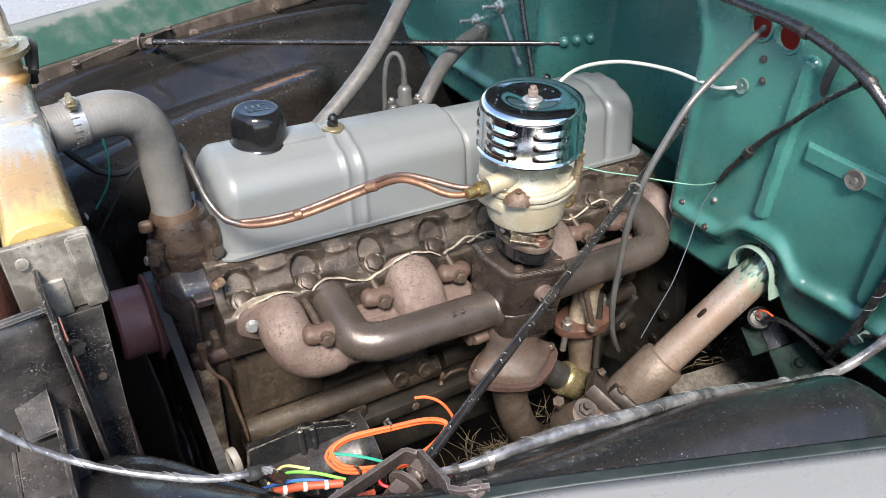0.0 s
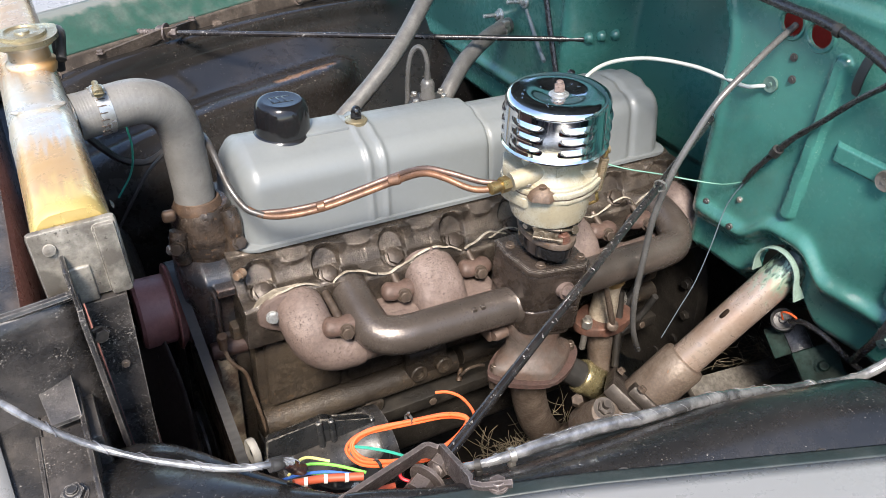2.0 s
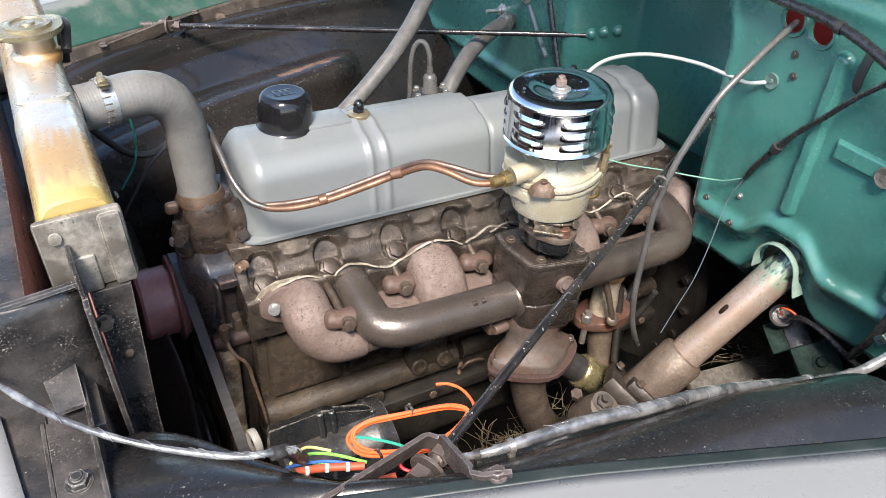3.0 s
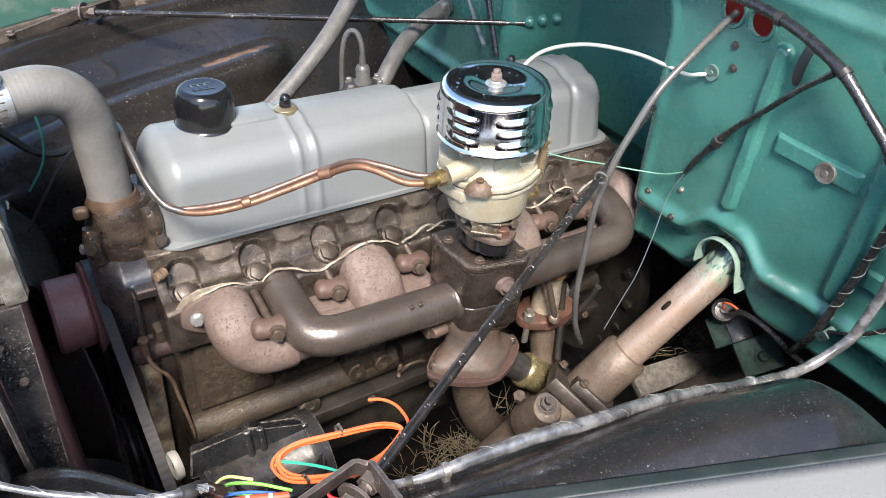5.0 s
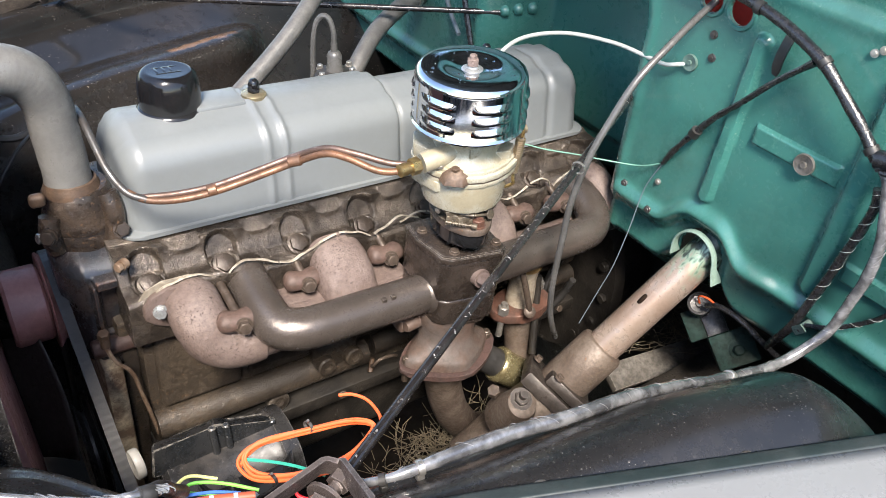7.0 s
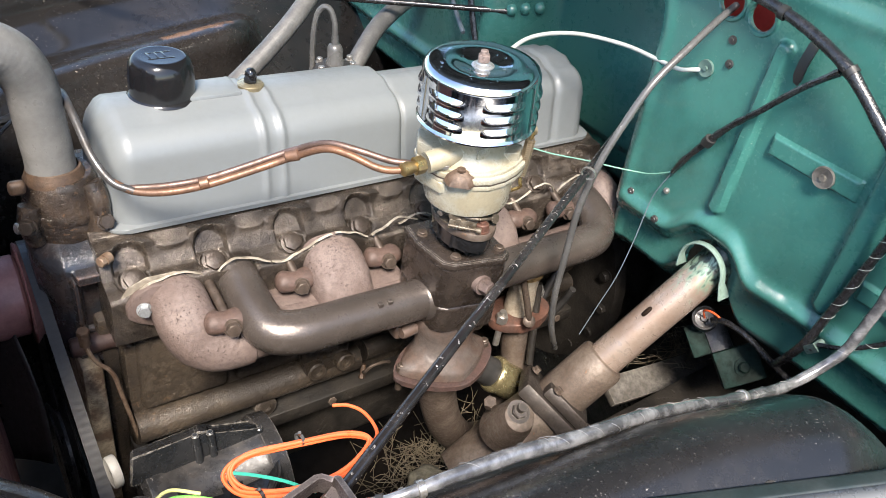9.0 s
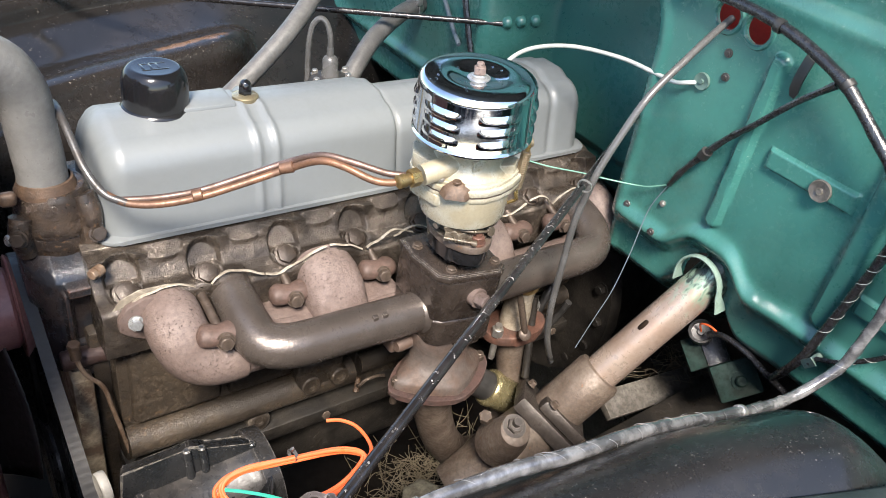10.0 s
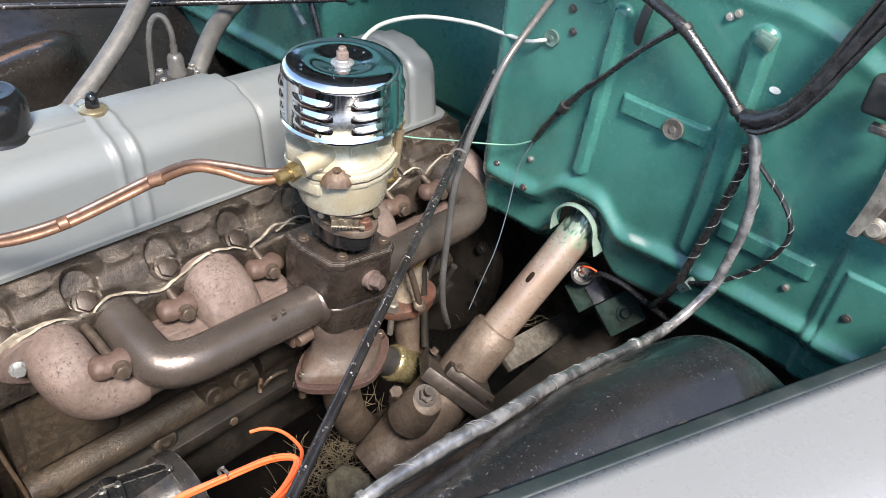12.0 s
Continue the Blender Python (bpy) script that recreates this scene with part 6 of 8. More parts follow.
add_rod(bm, (-0.104, 0.191, 1.118), (-0.075, 0.191, 1.118), 0.0215, seg=26)
part("outlet_neck", bm, SOLDER, rad)
bm = bm_new()
add_tube(bm, [(-0.095, 0.235, 1.165), (-0.088, 0.26, 1.185), (-0.092, 0.29, 1.175), (-0.097, 0.30, 1.13)], 0.0055, 10, 6)
part("overflow_pipe", bm, RUBBER, rad, "black overflow pipe by the cap")

# side frame of the radiator, near end
sup = thing("radiator_support", (-0.16, -0.10, 0.55), "black painted radiator support with a flanged edge and bolts", "radiator support")
bm = bm_new()
add_loft(bm, [[(-0.142, y, 0.60), (-0.141, y, 1.078), (-0.108, y, 1.078), (-0.1385, y, 0.60)] for y in (-0.090, -0.080)])
part("side_strip", bm, CHIPPED, sup)
bm = bm_new()
add_box(bm, (-0.1475, -0.125, 0.62), (-0.1425, -0.080, 1.090), 0.0015)
add_box(bm, (-0.1475, -0.112, 1.085), (-0.1435, -0.085, 1.128), 0.0015)
part("edge_flange", bm, CHIPPED, sup)
bm = bm_new()


def baffle(u, v):
    x = -0.148 - 0.20 * u
    return (x, -0.098 - 0.012 * math.sin(u * 3) - 0.02 * u, 0.62 + (0.478 + 0.012 * u) * v)


add_grid(bm, 16, 24, baffle)
add_tube(bm, [(-0.148, -0.099, 1.098), (-0.20, -0.108, 1.101), (-0.26, -0.115, 1.106), (-0.348, -0.120, 1.110)], 0.004, 8, 4)
thicken(part("baffle", bm, CHIPPED, sup), 0.003)
bm = bm_new()
add_box(bm, (-0.205, -0.155, 0.70), (-0.158, -0.100, 0.995), 0.004)
part("stiffener", bm, CHIPPED, sup)
for p, d, s in (((-0.1385, -0.091, 1.046), (0.3, -1, 0.2), 0.0125), ((-0.126, -0.0905, 1.005), (0, -1, 0.2), 0.006)):
    bm = bm_new()
    add_hex(bm, p, d, s, s * 0.6, washer=s * 0.62)
    part("bolt", bm, BOLT, sup)
bm = bm_new()
add_loft(bm, [[(-0.197, -0.101, z), (-0.169, -0.101, z + 0.002), (-0.169, -0.140, z - 0.012), (-0.192, -0.140, z - 0.013)] for z in (1.022, 1.018)])
add_box(bm, (-0.205, -0.310, 0.9955), (-0.170, -0.139, 1.0005), 0.0015)
add_box(bm, (-0.171, -0.310, 0.92), (-0.1665, -0.101, 1.0085), 0.0015)
add_box(bm, (-0.2065, -0.310, 0.92), (-0.203, -0.139, 1.0025), 0.0012)
leg = part("foot_bracket", bm, CHIPPED, sup, "stepped bracket with scuffed edges")
bm = bm_new()
add_hex(bm, (-0.1865, -0.213, 1.0005), (0, -0.1, 1), 0.0165, 0.007, washer=0.0105)
add_rod(bm, (-0.1865, -0.213, 1.0), (-0.1865, -0.2135, 1.0105), 0.0042, seg=12)
part("foot_nut", bm, SATIN, leg, "dark nut on its stud")

# ---- fan, pulleys, belt, water pump ----
PY, PZ = 0.252, -0.118
fan = thing("cooling_fan", eng((-0.08, PY, PZ - 0.2)), "black four blade steel fan on a dull red hub", "fan")
bm = bm_new()
add_lathe(bm, [(0, 0), (0.046, 0), (0.0495, 0.004), (0.0495, 0.042), (0.046, 0.046), (0, 0.046)], (-0.092, PY, PZ), (1, PY, PZ), 36)
part("hub", bm, MAROON, fan, "dull red hub", m=ENGINE)
for k in range(4):
    bm = bm_new()
    a = radians((10, 242, 280, 332)[k])

    def blade(u, v):
        r, w = 0.040 + 0.165 * u, (-0.5 + v) * (0.07 + 0.035 * math.sin(u * 2.6))
        tw = radians(-32)
        y, z = r * math.cos(a) - w * math.cos(tw) * math.sin(a), r * math.sin(a) + w * math.cos(tw) * math.cos(a)
        return (-0.086 + w * math.sin(tw) + 0.004 * math.sin(v * 3), PY + y, PZ + z)
    add_grid(bm, 12, 8, blade)
    thicken(part("blade", bm, FANPAINT, fan, m=ENGINE), 0.002)

bm = bm_new()
pump = thing("water_pump", eng((0.0, PY, PZ - 0.08)), "oily black cast iron water pump with ribbed webs", "water pump")
add_lathe(bm, [(0.010, 0), (0.061, 0), (0.063, 0.002), (0.054, 0.010), (0.054, 0.014), (0.063, 0.021), (0.061, 0.023), (0.010, 0.023)], (-0.046, PY, PZ), (1, PY, PZ), 48)
part("pulley", bm, MAROON, pump, "dull red grooved pulley", m=ENGINE)
bm = bm_new()
add_lathe(bm, [(0, -0.03), (0.024, -0.03), (0.028, 0.0), (0.044, 0.012), (0.048, 0.045), (0, 0.045)], (0.0, PY, PZ), (1, PY, PZ), 30)
add_box(bm, (-0.004, 0.205, -0.165), (0.040, 0.26, -0.012), 0.010, 3)


def pump_side(u, v):
    """The pump's near flank: a rounded shell with a framed pocket and a flange along its rear edge."""
    x, z = -0.034 + 0.076 * u, -0.160 + 0.160 * v
    lean = 0.035 * max(0, 0.35 - u) ** 1.5 / 0.35 ** 1.5
    y = 0.158 + lean + 0.055 * (max(0, z + 0.036) / 0.036) ** 2
    fr = sstep(0.0320, 0.0345, x)
    ledge = sstep(-0.047, -0.044, z) * (1 - sstep(-0.034, -0.031, z)) * sstep(-0.004, 0.001, x)
    base = (1 - sstep(-0.128, -0.125, z)) * sstep(-0.014, -0.008, x)
    post = sstep(-0.007, -0.003, x) * (1 - sstep(0.000, 0.003, x)) * sstep(-0.135, -0.125, z) * (1 - sstep(-0.045, -0.035, z))
    low = 1 - sstep(-0.030, -0.022, z)
    y -= max(fr * (0.4 + 0.6 * low), ledge * 0.9, base * 0.8, post * 0.6) * 0.013
    pocket = sstep(0.003, 0.006, x) * (1 - sstep(0.027, 0.030, x)) * sstep(-0.120, -0.116, z) * (1 - sstep(-0.056, -0.050, z))
    y += 0.006 * pocket
    return (x, y, z)


vs = add_grid(bm, 70, 110, pump_side)
ring = [v for v in vs[-1]] + [r[-1] for r in reversed(vs[:-1])] + [v for v in reversed(vs[0][:-1])]
back = [bm.verts.new((v.co.x, 0.24, v.co.z)) for v in ring]
for i in range(len(ring) - 1):
    bm.faces.new((ring[i], ring[i + 1], back[i + 1], back[i]))
part("body", bm, PUMP, pump, m=ENGINE)
bm = bm_new()
add_lathe(bm, [(0, -0.006), (0.0105, -0.006), (0.012, -0.004), (0.012, 0.040), (0.010, 0.042), (0, 0.042)], (-0.012, 0.150, -0.132), (1, 0.150, -0.137), 20)
part("foot_boss", bm, OXIDE, pump, "rusty round foot boss", m=ENGINE)
bm = bm_new()
add_box(bm, (-0.014, 0.128, -0.44), (0.010, 0.37, -0.150), 0.005)
part("front_plate", bm, TIMING, pump, "rust stained front plate", m=ENGINE)

belt = bm_new()
GY, GZ = -0.085, -0.190
CRY, CRZ = 0.252, -0.42


def tangent_loop(circles):
    """The outer loop round circles (y, z, r), given in order, as a closed list of points."""
    out = []
    n = len(circles)
    for i in range(n):
        (y0, z0, r0), (y1, z1, r1), (y2, z2, r2) = circles[i - 1], circles[i], circles[(i + 1) % n]

        def normal(a, b):
            d = Vector((b[0] - a[0], b[1] - a[1]))
            base = math.atan2(d.y, d.x)
            return base - math.pi / 2 + math.asin(max(-1, min(1, (b[2] - a[2]) / d.length))) * -1
        a0 = normal(circles[i - 1], circles[i])
        a1 = normal(circles[i], circles[(i + 1) % n])
        while a1 < a0:
            a1 += 2 * math.pi
        for k in range(9):
            a = a0 + (a1 - a0) * k / 8
            out.append((y1 + r1 * math.cos(a), z1 + r1 * math.sin(a)))
    return out


loop = tangent_loop([(GY, GZ, 0.036), (CRY, CRZ, 0.075), (PY, PZ, 0.058)])
dense = []
for i in range(len(loop)):
    p, q = Vector(loop[i]), Vector(loop[(i + 1) % len(loop)])
    k = max(1, round((q - p).length / 0.0022))
    dense += [p.lerp(q, j / k) for j in range(k)]
n = len(dense)
rings = []
for i in range(n):
    d = (dense[(i + 1) % n] - dense[i - 1]).normalized()
    o = Vector((d.y, -d.x))
    top = 0.0052 if i % 4 < 3 else 0.0048
    here = dense[i]
    rings.append([(-0.0405, *(here + o * top)), (-0.0280, *(here + o * top)), (-0.0310, *(here - o * 0.006)), (-0.0375, *(here - o * 0.006))])
rings.append(rings[0])
add_loft(belt, rings, cap=False)
bmesh.ops.remove_doubles(belt, verts=belt.verts[:], dist=1e-5)
belt.transform(ENGINE)
solo("fan_belt", belt, BELT, "worn grey rubber fan belt round the pulleys", "belt")

bm = bm_new()
add_lathe(bm, [(0.012, 0), (0.078, 0), (0.080, 0.003), (0.066, 0.010), (0.066, 0.014), (0.080, 0.021), (0.078, 0.024), (0.012, 0.024)], (-0.0465, CRY, CRZ), (1, CRY, CRZ), 40)
bm.transform(ENGINE)
solo("crank_pulley", bm, SATIN, "black crankshaft pulley with bright worn groove", "pulley")

# oil line by the timing plate
line = thing("oil_line", eng((0.0, 0.12, -0.25)), "thin rusty steel oil line with a brass fitting", "oil line")
bm = bm_new()
add_tube(bm, [(-0.006, 0.124, -0.108), (-0.003, 0.120, -0.122), (0.004, 0.119, -0.138), (0.013, 0.119, -0.150), (0.019, 0.119, -0.166), (0.022, 0.119, -0.187), (0.029, 0.118, -0.230), (0.036, 0.117, -0.278)], 0.0027, 8, 6)
part("tube", bm, TANPIPE, line, m=ENGINE)
bm = bm_new()
add_rod(bm, (-0.006, 0.127, -0.092), (-0.006, 0.124, -0.110), 0.0060, seg=14, round_end=0.001)
add_hex(bm, (-0.006, 0.1265, -0.096), (0, -0.1, 1), 0.0145, 0.007)
part("fitting", bm, EARTH, line, m=ENGINE)

# ---- generator beside the block ----
gen = thing("generator", (0.06, -0.10, 0.66), "black painted generator with a ribbed top cover", "generator")
bm = bm_new()
add_lathe(bm, [(0, 0), (0.048, 0), (0.054, 0.006), (0.054, 0.020), (0.051, 0.024), (0.051, 0.12), (0.054, 0.124), (0.052, 0.142), (0.03, 0.148), (0, 0.148)], (-0.012, -0.060, 0.715), (1, -0.060, 0.715), 36)
part("body", bm, SATIN, gen)
bm = bm_new()
add_lathe(bm, [(0.008, 0), (0.034, 0), (0.036, 0.002), (0.029, 0.009), (0.029, 0.013), (0.036, 0.020), (0.034, 0.022), (0.008, 0.022)], tuple(eng((-0.0455, GY, GZ))), tuple(eng((1, GY, GZ))), 32)
part("pulley", bm, ZINC, gen, "bright pulley")
bm = bm_new()
prof = [(-0.022, 0.765), (-0.015, 0.802), (0.044, 0.799), (0.049, 0.803), (0.061, 0.798), (0.066, 0.791), (0.108, 0.774), (0.113, 0.776), (0.118, 0.766), (0.122, 0.735)]
fr = [(x, -0.060 - 0.1 * (0.8 - z), z) for x, z in prof]
bk = [(x + 0.004, -0.038, z - 0.014) for x, z in prof]
add_loft(bm, [fr, bk])
bmesh.ops.bevel(bm, geom=bm.edges[:], offset=0.0016, segments=2, affect="EDGES")
cover = part("top_cover", bm, COVERBLACK, gen, "shiny black ribbed cover")
for x, z in ((0.047, 0.802), (0.062, 0.798), (0.113, 0.774)):
    bm = bm_new()
    add_rod(bm, (x, -0.0665, z - 0.045), (x, -0.0605, z - 0.001), 0.0042, seg=12, round_end=0.0012)
    part("cover_rib", bm, COVERBLACK, cover)
bm = bm_new()
add_lathe(bm, [(0.004, 0.002), (0.0125, 0.001), (0.0150, 0.0), (0.0162, 0.0015), (0.0162, 0.0075), (0.0150, 0.009), (0.004, 0.008)], (-0.036, -0.060, 0.794), (1, 0.04, 0.745), 30)
part("spacer_wheel", bm, CREAM, gen, "dull cream wheel edge")
bm = bm_new()
o, d = Vector((0.068, -0.088, 0.752)), Vector((0.05, 0.10, 1.0)).normalized()
add_lathe(bm, [(0.010, -0.03), (0.050, -0.022), (0.0535, 0.0), (0.052, 0.004), (0.048, 0.003), (0.040, -0.006), (0.016, -0.008), (0.014, -0.003), (0, -0.003)], o, o + d, 40)
part("end_bell", bm, GLOSS, gen, "dark round end bell")
for k in range(3):
    bm = bm_new()
    a = radians(20 + 120 * k)
    p = o + Vector((0.046 * math.cos(a), 0.046 * math.sin(a), 0.003))
    add_hex(bm, p, d, 0.009, 0.005, washer=0.006)
    part("bell_screw", bm, ZINC, gen)


# ---- steering column and box ----
steer = thing("steering_column", (0.50, -0.115, 0.55), "bare steel steering column jacket running down to the steering box", "steering column")
A, B = Vector((0.755, -0.143, 0.845)), Vector((0.604, -0.105, 0.674))
bm = bm_new()
add_rod(bm, B, A + (A - B).normalized() * 0.10, 0.0262, seg=36)
jacket = part("jacket", bm, JACKET, steer, "bronze tinted bare jacket with traces of green")
# slot: a dark patch on the tube stands for the unlit opening
slot = B.lerp(A, 0.40)
bm = bm_new()
axis = (A - B).normalized()
out = Vector((-0.74, 0.03, 0.66))
out = (out - axis * out.dot(axis)).normalized()
side = axis.cross(out)
vs = []
for i in range(20):
    a = 2 * math.pi * i / 20
    u, w = 0.0088 * math.copysign(abs(math.cos(a)) ** 0.6, math.cos(a)), 0.0036 * math.copysign(abs(math.sin(a)) ** 0.7, math.sin(a))
    r = math.sqrt(0.02635 ** 2 - w * w)
    vs.append(bm.verts.new(slot + axis * u + side * w + out * r))
bm.faces.new(vs)
thicken(part("slot", bm, SLOTDARK, jacket, "dark oval slot"), 0.0003)
bm = bm_new()
C = B - axis * 0.115
add_lathe(bm, [(0, 0), (0.034, 0), (0.036, 0.004), (0.036, 0.110), (0.0335, 0.116), (0.027, 0.118), (0, 0.118)], C, B, 34)
part("lower_sleeve", bm, BOXIRON, steer, "rough brown cast sleeve")
bm = bm_new()
for k, lo, hi in ((0.0, (-0.064, -0.040, -0.004), (0.056, 0.048, 0.019)), (0.022, (-0.044, -0.040, -0.002), (0.030, 0.043, 0.016))):
    p = C + axis * (0.006 + k)
    m = frame_along(p, p + axis)
    add_box(bm, lo, hi, 0.004, m=m @ pose(0, 0, 0, 0, 0, 50))
part("clamp_bracket", bm, DARKIRON, steer, "greasy black clamp bracket")
for q in ((0.050, -0.006, 0.03), (-0.052, 0.02, 0.03), (0.02, 0.045, 0.045)):
    bm = bm_new()
    m = frame_along(C, B) @ pose(0, 0, 0, 0, 0, 50)
    p = m @ Vector(q)
    add_hex(bm, p, axis, 0.0115, 0.007, washer=0.007)
    part("bracket_bolt", bm, BOLT, steer)
bm = bm_new()
add_tube(bm, [C + axis * 0.01, C - axis * 0.05, C - axis * 0.10 + Vector((-0.01, 0, 0.0)), C - axis * 0.15 + Vector((-0.03, 0, 0.01))], 0.042, 26, 6, r_of=lambda s: 1.0 + 0.25 * math.sin(s * 2.6) - 0.2 * s)
add_lathe(bm, [(0.033, -0.055), (0.0265, -0.004), (0.0225, 0.008), (0.0205, 0.016), (0.017, 0.018), (0, 0.018)], (0.445, -0.112, 0.645), (0.44, -0.14, 0.70), 26)
part("gear_box", bm, BOXIRON, steer, "brown cast iron steering box")
bm = bm_new()
add_hex(bm, (0.4445, -0.1145, 0.663), (-0.08, -0.45, 0.9), 0.022, 0.008, washer=0.016)
add_rod(bm, (0.4445, -0.1145, 0.665), (0.4435, -0.121, 0.680), 0.006, seg=14)
part("adjuster", bm, DARKIRON, steer)
bm = bm_new()
add_hex(bm, (0.430, -0.075, 0.645), (-0.3, -0.2, 0.9), 0.018, 0.012)
part("side_bolt", bm, BOLT, steer)

# brass coloured canister by the pipes
can = thing("oil_filter_canister", (0.52, -0.01, 0.56), "small brass coloured metal canister with a rolled rim", "canister")
bm = bm_new()
p, d = Vector((0.540, -0.004, 0.560)), Vector((-0.62, 0.30, 0.50)).normalized()
add_lathe(bm, [(0, -0.016), (0.012, -0.016), (0.014, -0.012), (0.0245, -0.012), (0.0270, -0.008), (0.0270, 0.034), (0.0290, 0.036), (0.0290, 0.043), (0.026, 0.047), (0, 0.047)], p, p + d, 30)
part("shell", bm, GOLDCAN, can)
bm = bm_new()
add_rod(bm, p + d * 0.047, p + d * 0.11, 0.023, 0.020, seg=20)
part("black_end", bm, RUBBER, can, "black rubber end")

# linkage bar and brackets low by the toe board
bm = bm_new()
p, q = Vector((0.677, -0.085, 0.548)), Vector((0.897, -0.1, 0.516))
add_box(bm, (-0.023, -0.007, -0.01), (0.023, 0.007, (q - p).length), 0.003, m=frame_along(p, q) @ pose(0, 0, 0, 0, 0, 25))
solo("linkage_bar", bm, WORNBAR, "weathered flat iron bar by the steering box", "bar")
PEDAL = ((0.763, -0.155, 0.688), (0.766, -0.184, 0.680), (0.752, -0.218, 0.692))
pb = thing("pedal_bracket", (0.76, -0.21, 0.64), "dark green bolted steel bracket under the toe board", "bracket")
face = Vector((-0.62, -0.42, 0.66)).normalized()
run = Vector((0.30, -0.72, 0.10))
run = (run - face * run.dot(face)).normalized()
rise = face.cross(run)
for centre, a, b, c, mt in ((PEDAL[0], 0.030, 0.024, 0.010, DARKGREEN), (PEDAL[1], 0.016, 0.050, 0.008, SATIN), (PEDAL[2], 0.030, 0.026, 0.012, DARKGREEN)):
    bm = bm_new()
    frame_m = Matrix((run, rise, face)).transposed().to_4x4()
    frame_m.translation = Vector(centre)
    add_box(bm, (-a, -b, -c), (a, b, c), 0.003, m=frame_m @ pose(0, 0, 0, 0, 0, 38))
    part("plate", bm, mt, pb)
bm = bm_new()
o = Vector(PEDAL[2]) + face * 0.012 + run * 0.006
add_lathe(bm, [(0.013, -0.002), (0.013, 0.002), (0.008, 0.003), (0.008, 0.008), (0.006, 0.010), (0, 0.010)], o, o + face, 18)
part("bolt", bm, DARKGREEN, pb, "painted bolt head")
sw = thing("brake_light_switch", (0.745, -0.150, 0.71), "round dull metal switch with two wires", "switch")
bm = bm_new()
p, d = Vector((0.752, -0.145, 0.717)), Vector((-0.55, -0.25, 0.78)).normalized()
add_lathe(bm, [(0, 0), (0.015, 0), (0.017, 0.004), (0.017, 0.014), (0.0175, 0.015), (0.0175, 0.018), (0.015, 0.0195), (0.013, 0.014), (0.006, 0.013), (0.005, 0.017), (0, 0.017)], p, p + d, 26)
part("body", bm, GREYPIPE, sw)
bm = bm_new()
add_tube(bm, [p + d * 0.016, p + d * 0.030 + Vector((0.0, 0.004, 0.006)), p + d * 0.034 + Vector((0.0, -0.012, 0.012)), p + d * 0.03 + Vector((0, -0.034, 0.010))], 0.0015, 6, 5)
part("orange_lead", bm, ORANGE, sw, "orange lead")

# dark pipes and levers between engine and firewall
for pts, r, mt, nm, lb in (
        (((0.66, 0.10, 0.70), (0.70, 0.06, 0.735), (0.76, 0.05, 0.745), (0.84, 0.06, 0.73)), 0.010, RUBBER, "hose", "black rubber hose below the firewall"),
        (((0.60, 0.10, 0.52), (0.64, 0.08, 0.60), (0.67, 0.08, 0.66), (0.70, 0.09, 0.69)), 0.007, RUBBER, "lever", "black curved lever beside the bell housing"),
        (((0.66, 0.12, 0.50), (0.69, 0.08, 0.58), (0.70, 0.06, 0.64)), 0.006, RUBBER, "lever", "black curved lever beside the bell housing"),
        (((0.56, -0.01, 0.60), (0.58, 0.02, 0.68), (0.585, 0.03, 0.72)), 0.006, GRIME, "link", "greasy dark steel link rod"),
):
    cable(nm, pts, r, mt, lb, nm, seg=10)
bell = thing("bell_housing", (0.86, 0.25, 0.4), "dark greasy bell housing behind the engine", "bell housing")
bm = bm_new()
add_lathe(bm, [(0, 0), (0.21, 0), (0.215, 0.02), (0.20, 0.03), (0.16, 0.20), (0, 0.20)], (0.79, 0.25, 0.56), (1.8, 0.25, 0.50), 32)
part("casing", bm, GRIME, bell)
for k in range(8):
    bm = bm_new()
    a = radians(100 + 20 * k)
    add_hex(bm, (0.792, 0.25 + 0.19 * math.cos(a), 0.56 + 0.19 * math.sin(a)), (-1, 0, 0), 0.018, 0.01, washer=0.012)
    part("bolt", bm, GRIME, bell)

# ---- brace rods from fender to cowl ----
def brace(a, b, name_label):
    t = thing("brace_rod", a, name_label, "brace rod", "brace rods")
    bm = bm_new()
    d = (Vector(b) - Vector(a)).normalized()
    add_rod(bm, a, b, 0.0049, seg=16)
    part("rod", bm, RODPAINT, t)
    bm = bm_new()
    pts = []
    s = d.cross(Vector((0, 0, 1))).normalized()
    u = s.cross(d)
    for i in range(90):
        an = i * 0.8
        pts.append(Vector(a) - d * (0.070 - 0.00085 * i) + (s * math.cos(an) + u * math.sin(an)) * 0.0060)
    add_rod(bm, Vector(a) - d * 0.072, Vector(a) + d * 0.012, 0.0060, seg=14)
    add_tube(bm, pts, 0.0012, 5, 1)
    part("threaded_end", bm, STRAPIRON, t)
    bm = bm_new()
    add_hex(bm, Vector(a) - d * 0.012, -d, 0.026, 0.013, dome=False)
    add_lathe(bm, [(0.0, 0), (0.0175, 0), (0.0175, 0.003), (0, 0.003)], Vector(a) - d * 0.010, Vector(a), 20)
    add_hex(bm, Vector(a) + d * 0.004, d, 0.020, 0.010, dome=False)
    part("lock_nut", bm, STRAPIRON, t)
    return t


near_rod = brace((0.075, -0.292, 0.953), (0.712, 0.038, 0.985), "black painted brace rod with chipped paint on a fender bracket")
far_rod = brace((0.116, 0.826, 0.965), (0.742, 0.376, 0.986), "thin black brace rod across the bay to the firewall")


